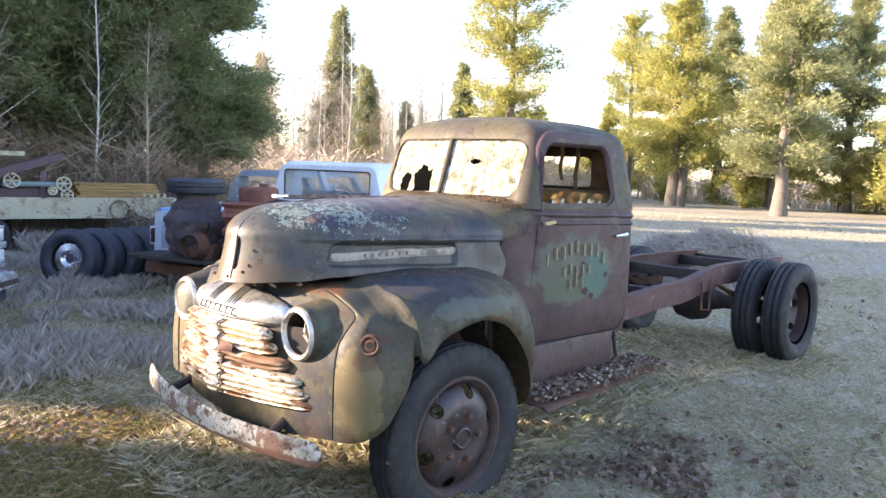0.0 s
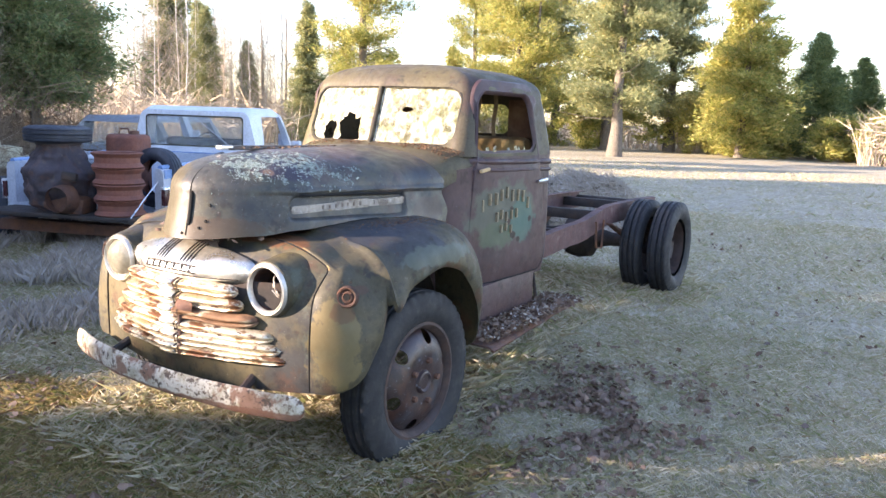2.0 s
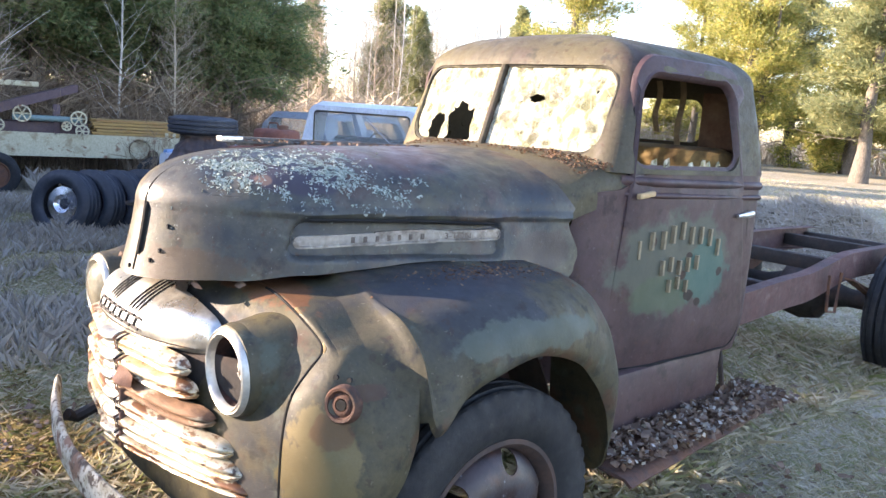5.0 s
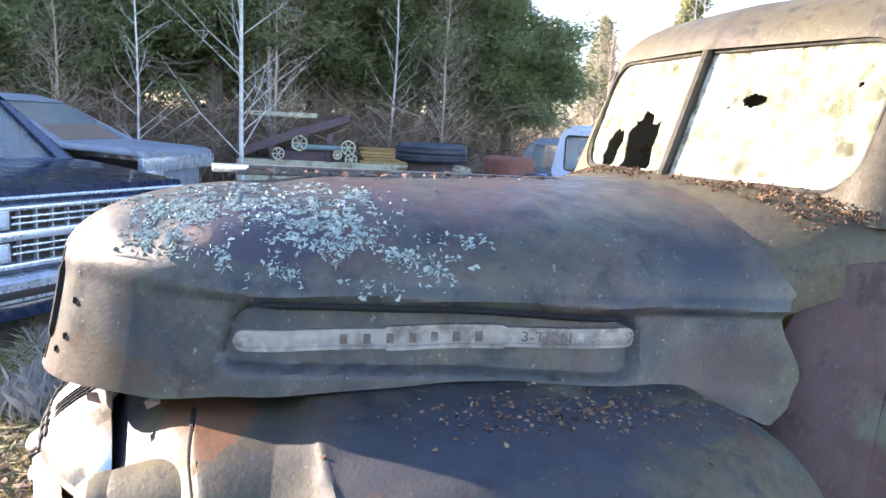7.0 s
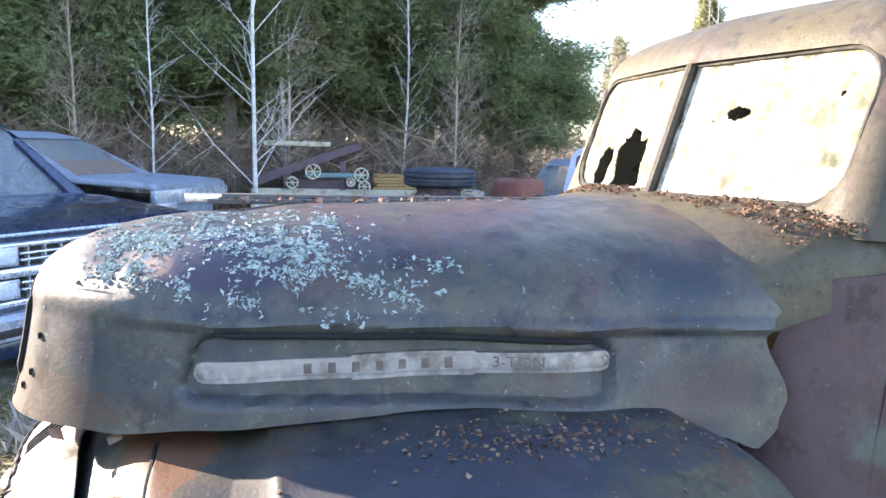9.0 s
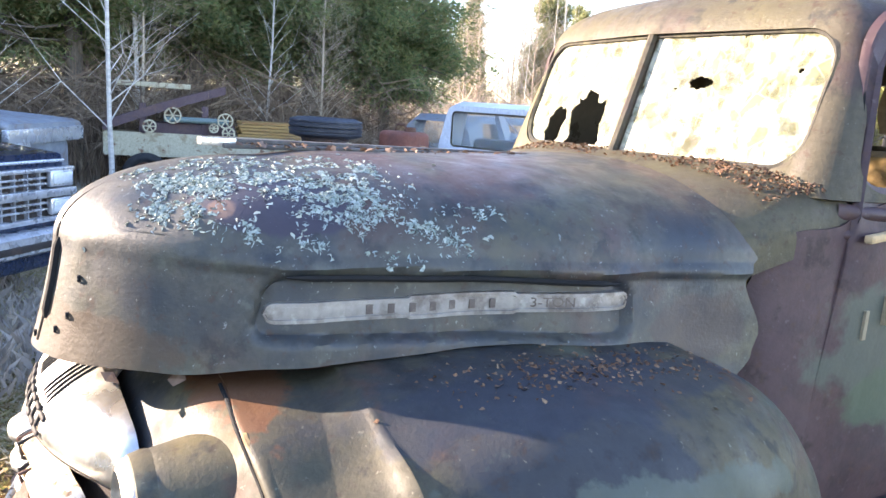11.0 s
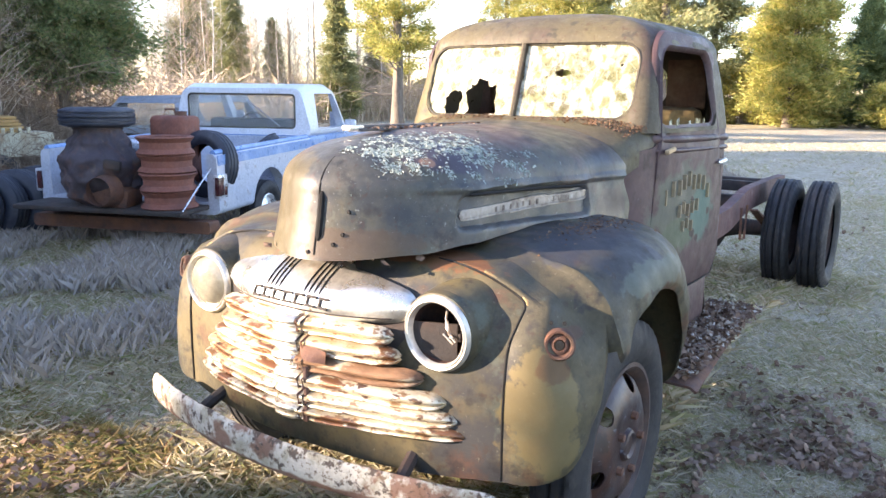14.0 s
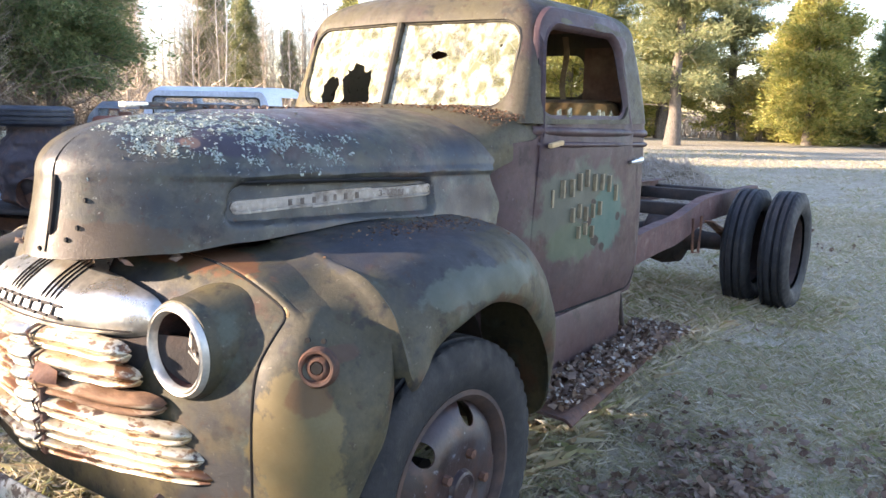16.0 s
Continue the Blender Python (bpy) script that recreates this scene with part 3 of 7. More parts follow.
for side in (1, -1):
    fender = make_fender(side)
    # inner wheel housing
    bm = sheet(lambda u, v: (lerp(0.44, 0.62, v) * side, lerp(-0.52, 0.54, u), 0.30 + 0.72 * math.sin(min(1, max(0.02, u)) * math.pi) ** 0.5 * 0.98 + 0.02 * v), 24, 4)
    part("inner_fender", bm, m_dark, truck, thick=0.006)
    # parking lamp: a hole with a rusty socket
    best = min((abs(p.x - 0.815) + abs(p.z - 0.862), i, j) for i in range(149, 241) for j in range(49) for p in [Vector(fender_point(i / 240, j / 48))])
    c = Vector(fender_point(best[1] / 240, best[2] / 48))
    c.x *= side
    c += Vector((0.010 * side, -0.014, 0))
    lamp_turn = Matrix.Translation(c) @ Matrix.Rotation(radians(26 * side), 4, "Z") @ Matrix.Rotation(radians(-10), 4, "X")
    bm = turned([(0.012, 0.048), (-0.008, 0.046), (-0.016, 0.041), (-0.015, 0.035), (-0.004, 0.030), (-0.010, 0.022), (-0.010, 0.016), (0.012, 0.014), (0.014, 0.001)], 28, "y", (0, 0, 0))
    bm.transform(lamp_turn)
    socket = part("parking_lamp", bm, m_socket, truck, "empty rusty parking lamp socket")
    part("socket_hole", turned([(-0.0105, 0.001), (-0.0105, 0.0135), (0.002, 0.0135)], 16, "y"), m_gap, socket).matrix_basis = lamp_turn
    for dx in (-0.026, 0.012):
        part("screw_hole", turned([(-0.004, 0.001), (-0.004, 0.0065), (0.004, 0.0065)], 10, "y"), m_gap, fender).matrix_basis = lamp_turn @ Matrix.Translation((dx * side, -0.004, 0.062))

# the nose panel between the fenders and the pods that carry the lamps
LAMP = {1: (0.494, 0.869), -1: (-0.522, 0.876)}


def shell_point(u, v):
    s = 2 * u - 1
    a = abs(s)
    ex, ey, ez = seam_point(v)
    w = v * math.pi / 2
    c, q = spow(math.cos(w), 2 / 3.2), spow(math.sin(w), 2 / 3.2)
    cy, cz = lerp(-0.725, -0.50, 1 - c), lerp(0.405, 1.055, q)
    x = s * (ex + 0.010)
    y = lerp(cy, ey + 0.006, a ** 2.2)
    z = lerp(cz, ez - 0.004, a ** 2.0)
    return (x, y + 0.004 * noise.noise((x * 4, z * 4, 3)), z + 0.004 * noise.noise((x * 5, y * 5, 4)))


def lamp_bore(side, r=0.108):
    cx, cz = LAMP[side]
    return loops([[(cx + r * math.cos(2 * math.pi * i / 36), y, cz + r * math.sin(2 * math.pi * i / 36)) for i in range(36)] for y in (-0.95, -0.50)])


panel_ob = part("nose_panel", sheet(shell_point, 170, 64), m_fender, truck, "olive nose panel between the fenders, rusty under the hood", thick=-0.006)
cut(panel_ob, lamp_bore(1), lamp_bore(-1))
for side in (1, -1):
    cx, cz = LAMP[side]

    def pod_point(u, v):
        """A bullet that widens and flattens backwards, higher on the outside."""
        w = 2 * math.pi * u
        y = lerp(-0.668, -0.36, v)
        r = spline_at([(-0.668, 0.117), (-0.655, 0.125), (-0.62, 0.134), (-0.57, 0.147), (-0.52, 0.157), (-0.45, 0.164), (-0.36, 0.166)], y)
        back = (y + 0.668) / 0.31
        return (cx + side * (r * math.cos(w) + 0.035 * back), y, cz + r * math.sin(w) * (1 - 0.10 * back * (math.sin(w) > 0)) + 0.012 * back)
    bm = sheet(pod_point, 64, 26)
    bmesh.ops.remove_doubles(bm, verts=bm.verts[:], dist=1e-5)
    part("headlamp_pod", bm, m_fender, truck, "olive headlamp pod between grille and fender", thick=0.004)
    line = [seam_point(k / 60) for k in range(0, 58)]
    part("fender_seam", tube([(side * (p.x - 0.003), p.y - 0.006, p.z + 0.002) for p in line], 0.004, 6), m_gap, truck)
    lip = [seam_point(k / 60) for k in range(34, 51)]
    part("fender_lip", tube([(side * (p.x + 0.004), p.y + 0.002, p.z + 0.003) for p in lip], [0.001] + [0.0075] * 15 + [0.001], 8), m_lip, truck, "bare tan edge of the fender seam")

# headlamp rings and bowls
for side in (1, -1):
    c = (LAMP[side][0], 0, LAMP[side][1])
    part("headlamp_collar", turned([(-0.690, 0.104), (-0.682, 0.121), (-0.662, 0.127), (-0.60, 0.122)], 56, "y", c), m_fender, truck)
    ring = turned([(-0.680, 0.092), (-0.694, 0.094), (-0.700, 0.100), (-0.696, 0.105), (-0.699, 0.109), (-0.692, 0.115), (-0.676, 0.119), (-0.666, 0.116)], 64, "y", c)
    ring_ob = part("headlamp_ring", ring, m_ring, truck, "dull plated headlamp ring")
    if side > 0:
        bowl = turned([(-0.684, 0.094), (-0.62, 0.098), (-0.56, 0.085), (-0.53, 0.05), (-0.52, 0.002)], 40, "y", c)
        part("lamp_bowl", bowl, m_bowl, ring_ob, "empty rusty lamp bowl")
        for path in (((0.475, -0.60, 0.945), (0.505, -0.655, 0.915), (0.512, -0.665, 0.885), (0.535, -0.668, 0.862), (0.512, -0.65, 0.850)), ((0.512, -0.66, 0.905), (0.525, -0.67, 0.870), (0.540, -0.66, 0.845)), ((0.47, -0.62, 0.84), (0.50, -0.66, 0.862), (0.53, -0.655, 0.835))):
            part("loose_wire", tube(path, 0.0035, 6), m_wire, ring_ob, "loose bent wires")
        part("bulb_socket", joined(turned([(-0.625, 0.001), (-0.625, 0.018), (-0.56, 0.022), (-0.525, 0.035)], 14, "y", (0.500, 0, 0.857)), box(0.515, 0.540, -0.63, -0.59, 0.835, 0.862, 0.004), box(0.470, 0.492, -0.62, -0.58, 0.845, 0.858, 0.003)), m_dark, ring_ob)
    else:
        lens = turned([(-0.684, 0.094), (-0.708, 0.07), (-0.718, 0.04), (-0.722, 0.001)], 40, "y", c)
        part("lamp_lens", lens, weathered("clouded_lamp_glass", (0.26, 0.245, 0.19), [((0.14, 0.12, 0.085), 9, 0.45, 0.65, 0.7)], rough=0.2, bump=0.1, coat=0.5), ring_ob, "clouded headlamp lens")

part("apron_shelf", box(-0.46, 0.46, -0.50, -0.05, 1.028, 1.046, 0.004), m_shell, truck, "rusty shelf under the hood")

# chrome crown over the grille: a rolled lip, a slope up to a tongue under the hood
def crown(u, v):
    s = 2 * u - 1
    a = abs(s)
    x = 0.40 * s
    yf = -0.812 + 0.135 * a ** 2.2
    ext = max(0.0, 1 - a ** 20) ** 0.5
    yb = curve_at([(0, -0.60), (0.25, -0.605), (0.45, -0.665), (1.0, -0.655)], a)
    zb = curve_at([(0, 1.052), (0.25, 1.045), (0.45, 1.008), (1.0, 0.972)], a)
    p = [(yf + 0.05, 0.876), (yf - 0.022, 0.872), (yf - 0.012, 0.968), (yb, zb)]
    b = [(1 - v) ** 3, 3 * v * (1 - v) ** 2, 3 * v * v * (1 - v), v ** 3]
    y, z = (sum(q[i] * w for q, w in zip(p, b)) for i in (0, 1))
    return (x, y, lerp(0.912, z, ext))


crown_ob = part("grille_crown", sheet(crown, 80, 30), m_chrome, truck, "tarnished chrome crown above the grille", thick=-0.006)
for i in range(-4, 5):
    if i == 0:
        continue
    x0 = 0.020 * i + 0.034 * (1 if i > 0 else -1)
    bm = tube([Vector(crown(0.5 + x0 / 0.80, k / 20)) + Vector((0, -0.003, 0.006)) for k in range(11, 19)], [0.001] + [0.0034] * 6 + [0.001], 6)
    part("crown_flute", bm, m_gap, crown_ob)
part("crown_line", tube([Vector(crown(0.5 + x0 / 60, 0.30)) + Vector((0, -0.006, 0)) for x0 in range(-26, 27, 2)], 0.003, 6), m_dark, crown_ob)
# the maker's lettering as plain raised shapes
for i in range(7):
    x0 = -0.144 + 0.048 * i
    p0 = Vector(crown(0.5 + x0 / 0.80, 0.46)) + Vector((0, -0.007, 0.005))
    bm = joined(box(-0.019, 0.019, -0.003, 0.003, 0.010, 0.019, 0.002), box(-0.019, 0.019, -0.003, 0.003, -0.019, -0.010, 0.002), box(-0.019, -0.010, -0.003, 0.003, -0.012, 0.012, 0.002))
    part("letter_block", bm, m_dark, crown_ob).matrix_basis = Matrix.Translation(p0) @ Matrix.Rotation(radians(-24), 4, "X") @ Matrix.Rotation(x0 * 0.9, 4, "Z")

# grille bars, wider towards the bottom; each is a plated strip of two lobes with a rounded end
m_grille_rust = weathered("rusted_grille_plating", (0.20, 0.11, 0.06), [((0.50, 0.45, 0.34), 8, 0.56, 0.62, 0.9), ((0.08, 0.04, 0.025), 7, 0.5, 0.62, 0.8)], rough=0.75, metal=0.2, bump=0.5, bump_scale=110, stretch=(0.5, 1, 2))
BARS = [(0.848, 0.365), (0.785, 0.385), (0.722, 0.455), (0.662, 0.525), (0.606, 0.560), (0.556, 0.590)]


def bar_bm(z0, half, side, height, droop):
    def fn(u, v):
        x = side * lerp(0.045, half, u)
        e = max(0.0, (u - 0.80) / 0.20)
        end = max(0.0, 1 - e ** 2.4) ** 0.5
        a = abs(x) / 0.6
        # two lobes, the upper one fuller
        lobe = math.sin(math.pi * min(1, (v - 0.36) / 0.64)) if v > 0.36 else 0.62 * math.sin(math.pi * v / 0.36)
        y = -0.772 + 0.125 * a ** 1.7 - 0.042 * abs(lobe) ** 0.6 * (0.25 + 0.75 * end) - 0.012 * (1 - a)
        z = z0 - droop * a + height * (v - 0.5) * max(end, 0.12)
        return (x, y, z)
    return sheet(fn, 32, 18)


grille = part("grille", sheet(lambda u, v: (lerp(-0.53, 0.53, u), -0.752 + 0.12 * abs(2 * u - 1) ** 1.8, lerp(0.53, 0.89, v)), 30, 4), m_dark, truck, "dark backing behind a corroded plated grille", thick=0.006)
for i, (z0, half) in enumerate(BARS):
    for side in (1, -1):
        bm = bar_bm(z0, half, side, 0.057 if i < 5 else 0.045, 0.004 + 0.006 * noise.noise((i * 2.3, side, 0)))
        for v in bm.verts:
            v.co.z += 0.008 * noise.noise((v.co.x * 5, i * 3.1, side * 2)) + 0.003 * noise.noise((v.co.x * 25, v.co.z * 40, i))
            v.co.y += 0.012 * noise.noise((v.co.x * 4, i * 1.7, side * 5 + 1))
        part("grille_bar", bm, m_grille_rust if side > 0 and i == 2 else m_grille, grille, thick=-0.003, sharp=55)
    def sleeve_point(u, v, z0=z0, i=i):
        x = lerp(-0.055, 0.050, u)
        lobe = math.sin(math.pi * min(1, (v - 0.36) / 0.64)) if v > 0.36 else 0.62 * math.sin(math.pi * v / 0.36)
        y = -0.790 - 0.046 * abs(lobe) ** 0.6 + 0.014 * abs(2 * u - 1) ** 3 - 0.006 * math.cos(i)
        return (x + 0.004 * math.sin(i * 2.1), y, z0 + 0.061 * (v - 0.5))
    part("centre_sleeve", sheet(sleeve_point, 14, 20), m_chrome if i < 4 else m_grille, grille, "tarnished plated sleeve", thick=-0.004, sharp=55)
    for x0 in (0.056, 0.078):
        part("sleeve_gap", tube([(x0 + 0.002 * math.sin(i), -0.776, z0 - 0.029), (x0, -0.822, z0 - 0.016), (x0, -0.828, z0 + 0.014), (x0, -0.790, z0 + 0.029)], 0.0042, 6), m_dark if (i + (x0 > 0.06)) % 2 else m_rust, grille)
for z0 in (0.62, 0.56, 0.69):
    bm = box(0.075, 0.090, -0.822, -0.78, z0 - 0.028, z0 + 0.026, 0.005)
    part("bar_clip", bm, m_rust, grille)
part("torn_plating", sheet(lambda u, v: (lerp(0.06, 0.17, u), -0.815 - 0.035 * math.sin(u * 3) * v, lerp(0.80, 0.765, v) - 0.02 * u), 8, 5), m_rust, grille, "torn curl of rusty plating", thick=0.003)

# bumper, bowed and flaking, with curved irons
def bumper_pt(u, v):
    x = lerp(-0.81, 0.775, u)
    a = abs(x) / 0.8
    end = max(0, 1 - min(1, max(0, (a - 0.88) / (0.13 if x < 0 else 0.09))) ** 2.4) ** 0.5
    w = v * 2 * math.pi
    y = -0.905 + 0.155 * a ** 1.9 - 0.016 * math.cos(w) * (0.1 + 0.9 * end) + 0.004 * noise.noise((x * 6, w, 2))
    z = lerp(0.440, 0.415, u) + 0.012 * (1 - a) + (0.056 + 0.006 * noise.noise((x * 5, 3, 1))) * spow(math.sin(w), 0.75) * (0.06 + 0.94 * end)
    return (x, y, z)


bumper = part("bumper", sheet(bumper_pt, 140, 24), m_bumper, truck, "bowed bumper with flaking off-white paint and lichen")
for x0 in (-0.47, 0.42):
    bm = tube([(x0, -0.872 + 0.16 * abs(x0 / 0.8) ** 1.9, 0.44), (x0 * 1.02, -0.78, 0.42), (x0 * 0.98, -0.68, 0.47), (x0 * 0.95, -0.5, 0.53)], 0.022, 8)
    part("bumper_iron", bm, m_dark, bumper)

# cab, a little off the hood's line and narrower towards the windscreen
CAB_CX, CAB_BACK = -0.03, 1.80


def cabpart(*args, **kw):
    ob = part(*args, **kw)
    ob.matrix_basis = Matrix.Translation((CAB_CX, 0, 0))
    return ob


def side_x(y):
    return curve_at([(0.70, 0.612), (1.05, 0.678), (1.45, 0.70), (1.9, 0.70)], y)


def screen_y(x, z):
    return 0.664 + 0.10 * abs(x) + 0.06 * x * x + 0.33 * (z - 1.40)


def cab_plan(u):
    """Round the cab: from the middle of the windscreen past one side to the middle of the back and on; closed."""
    side = 1 if u < 0.5 else -1
    k = 2 * min(u, 1 - u)
    if k < 0.34:
        x = 0.55 * k / 0.34
        y = screen_y(x, 1.40)
    elif k < 0.42:
        w = (k - 0.34) / 0.08 * math.pi / 2
        y1 = screen_y(0.55, 1.40)
        x, y = 0.55 + (side_x(0.83) - 0.55) * math.sin(w), y1 + (0.83 - y1) * (1 - math.cos(w))
    elif k < 0.74:
        y = lerp(0.83, CAB_BACK - 0.13, (k - 0.42) / 0.32)
        x = side_x(y)
    elif k < 0.84:
        w = (k - 0.74) / 0.10 * math.pi / 2
        x, y = 0.70 - 0.13 * (1 - math.cos(w)), CAB_BACK - 0.13 * (1 - math.sin(w))
    else:
        x, y = lerp(0.57, 0, (k - 0.84) / 0.16), CAB_BACK
    return side * x, y


def upper(u, v):
    """Windscreen posts, sides and domed roof from the belt up."""
    x, y = cab_plan(u)
    front = max(0.0, min(1.0, (1.02 - y) / 0.28))
    lean = 0.117 * front - 0.05 * (1 - front) * (y > 1.3)
    if v < 0.5:
        k = v / 0.5
        return (x * (1 - 0.065 * k - 0.03 * k * k), y + lean * k, lerp(1.40, 1.755, k))
    w = (v - 0.5) / 0.5 * math.pi / 2
    x0, y0 = x * 0.905, y + lean
    c, s = spow(math.cos(w), 0.82), spow(math.sin(w), 0.82)
    cy = min(1.42, max(1.14, y0))
    return (lerp(0, x0, c), lerp(cy, y0, c), lerp(1.755, 1.93, s))


cab_top = part("cab_top", sheet(upper, 220, 36, closed=True), m_cab, truck, "mossy weathered cab roof and window posts", thick=-0.014)


def prism(pts, lo, hi, axis):
    def place(a, b, c):
        return {"x": (c, a, b), "y": (a, c, b)}[axis]
    return loops([[place(a, b, lo) for a, b in pts], [place(a, b, hi) for a, b in pts]])


def side_window_outline(seg=6, grow=0.0):
    """Door glass opening in y and z, its front edge leaning back."""
    pts = rounded_rect(0.835 - grow, 1.505 + grow, 1.432 - grow, 1.768 + grow, 0.080 + grow, seg)
    return [(y + 0.24 * (z - 1.435) * (1.50 - y) / 0.66 - 0.10 * (z - 1.435) * max(0, (y - 1.1) / 0.4), z) for y, z in pts]


cut(cab_top, prism(rounded_rect(-0.545, 0.545, 1.452, 1.792, 0.090), 0.3, 1.0, "y"),
    prism(rounded_rect(-0.36, 0.36, 1.52, 1.72, 0.06), 1.6, 2.0, "y"),
    prism(side_window_outline(grow=0.012), 0.52, 1.0, "x"), prism(side_window_outline(grow=0.012), -1.0, -0.52, "x"), knotted=True)
cab_top.matrix_basis = Matrix.Translation((CAB_CX, 0, 0))


def lower(u, v):
    """The cab below the belt; its front corners round inwards to meet the hood."""
    x, y = cab_plan(u)
    k = 2 * min(u, 1 - u)
    if k < 0.42:
        q = k / 0.42
        w = max(0.0, (q - 0.5) / 0.5) * math.pi / 2
        x = (1 if u < 0.5 else -1) * (0.50 * min(1, q / 0.5) + (side_x(0.83) - 0.50) * math.sin(w) ** 0.9)
        y = 0.58 + 0.25 * (1 - math.cos(w)) ** 0.9
    z = lerp(0.615, spline_at([(0.0, 1.0), (0.22, 1.05), (0.28, 1.25), (0.31, 1.32), (0.40, 1.345), (0.43, 1.375), (0.46, 1.405), (1.0, 1.405)], k), v)
    bulge = 0.008 * math.sin(min(1, v * 1.1) * math.pi) - 0.03 * max(0, 0.15 - v) / 0.15
    return (x * (1 + bulge), y, z)


cabpart("cab_body", sheet(lower, 200, 16, closed=True), m_door, truck, "maroon cab side and back panels", thick=-0.01)


def cowl(u, v):
    """A hoop that carries the hood's section on to the foot of the windscreen; u from one flank over the top to the other."""
    hw, zs, zt = lerp(0.540, 0.632, v), lerp(1.235, 1.345, v), lerp(1.424, 1.455, v ** 0.8)
    if u < 0.12 or u > 0.88:
        k = (u if u < 0.5 else 1 - u) / 0.12
        x, z = hw * (1 if u < 0.5 else -1), lerp(zs - 0.035, zs, k)
    else:
        w = (u - 0.12) / 0.76 * math.pi
        x, z = hw * spow(math.cos(w), 2 / lerp(2.3, 3.6, v)), zs + (zt - zs) * spow(math.sin(w), 2 / lerp(2.3, 3.6, v))
    foot = screen_y(min(0.56, abs(x)), 1.44) + 0.012 + 0.9 * max(0.0, abs(x) - 0.56)
    return (x - CAB_CX * (1 - v), lerp(0.50, foot, v), z + 0.003 * noise.noise((x * 8, v * 3, 1)))


cabpart("cowl_top", sheet(cowl, 110, 16), m_cab, truck, "rusty cowl under the windscreen, strewn with debris", thick=-0.008)
cabpart("firewall", box(-0.50, 0.53, 0.545, 0.565, 0.70, 1.27), m_dark, truck)
cabpart("cab_floor", box(-0.60, 0.60, 0.60, 1.74, 0.66, 0.69), m_interior, truck)
cabpart("roof_lining", sheet(lambda u, v: tuple(Vector(upper(0.02 + 0.96 * u if u < 0.5 else 0.02 + 0.96 * u, 0.66 + 0.34 * v)) * 0.96 + Vector((0, 0.05, 0.045))), 60, 6), m_interior, truck, "rotten brown headlining", thick=0.004)
cabpart("back_lining", joined(box(-0.58, -0.37, 1.735, 1.755, 1.0, 1.75), box(0.37, 0.58, 1.735, 1.755, 1.0, 1.75), box(-0.58, 0.58, 1.735, 1.755, 1.0, 1.50)), m_interior, truck)
for x0, y0, z1 in ((0.30, 1.66, 1.46), (0.16, 1.68, 1.56), (-0.2, 1.60, 1.6)):
    cabpart("torn_lining_strip", sheet(lambda u, v: (x0 + 0.03 * (v - 0.5) + 0.01 * math.sin(u * 7), y0 + 0.02 * u, lerp(1.80, z1, u)), 10, 2), weathered("faded_lining_cloth", (0.32, 0.25, 0.16), [((0.2, 0.14, 0.08), 9, 0.5, 0.6, 0.7)], rough=0.95), truck, "hanging strip of torn lining", thick=0.003)

# interior: seat, dash and steering wheel
cabpart("seat", joined(box(-0.60, 0.60, 1.15, 1.60, 0.80, 1.02, 0.05), box(-0.60, 0.60, 1.54, 1.72, 1.0, 1.505, 0.06)), weathered("torn_seat_cloth", (0.30, 0.20, 0.08), [((0.38, 0.28, 0.13), 5, 0.5, 0.65, 0.7), ((0.08, 0.05, 0.03), 6, 0.5, 0.65, 0.7)], rough=0.95), truck, "torn tan bench seat")
cabpart("dashboard", box(-0.55, 0.55, 0.76, 0.86, 1.24, 1.44, 0.03), m_interior, truck)
part("steering_wheel", joined(turned([(-0.012, 0.20), (0, 0.212), (0.012, 0.20), (0, 0.188), (-0.012, 0.20)], 32, "z"), tube([(-0.19, 0, 0), (0.19, 0, 0)], 0.008), tube([(0, -0.19, 0), (0, 0.02, 0)], 0.008), tube([(0, 0, 0), (0, 0, -0.4)], 0.018)), m_dark, truck).matrix_basis = pose(0.30, 1.12, 1.34, -32, 0, 0)


# windscreen: divider, rubber, two crazed panes with holes
def screen_pt(side, a, b):
    """Place on the pane: a from the divider outwards, b from the bottom up, 0 to 1."""
    z = lerp(1.450, 1.794, b)
    x = lerp(0.012, 0.547, a)
    return Vector((side * x, screen_y(x, z) + 0.006, z))


m_glass = bpy.data.materials.new("crazed_laminated_glass")
m_glass.use_nodes = True
gt = m_glass.node_tree
gn, gk = gt.nodes, gt.links.new
gb = gn["Principled BSDF"]
gtc = gn.new("ShaderNodeTexCoord")


def glass_noise(scale, lo, hi, a, b, stretch=(1, 1, 1)):
    mp = gn.new("ShaderNodeMapping")
    mp.inputs["Scale"].default_value = stretch
    gk(gtc.outputs["Object"], mp.inputs["Vector"])
    tex = gn.new("ShaderNodeTexNoise")
    tex.inputs["Scale"].default_value, tex.inputs["Detail"].default_value = scale, 9
    gk(mp.outputs[0], tex.inputs["Vector"])
    r = gn.new("ShaderNodeMapRange")
    for key, val in (("From Min", lo), ("From Max", hi), ("To Min", a), ("To Max", b)):
        r.inputs[key].default_value = val
    gk(tex.outputs["Fac"], r.inputs["Value"])
    return r.outputs[0]


gv = gn.new("ShaderNodeTexVoronoi")
gv.feature = "DISTANCE_TO_EDGE"
gv.inputs["Scale"].default_value = 16
gk(gtc.outputs["Object"], gv.inputs["Vector"])
gcr = gn.new("ShaderNodeMapRange")
gcr.inputs["From Min"].default_value, gcr.inputs["From Max"].default_value = 0.0, 0.05
gk(gv.outputs["Distance"], gcr.inputs["Value"])
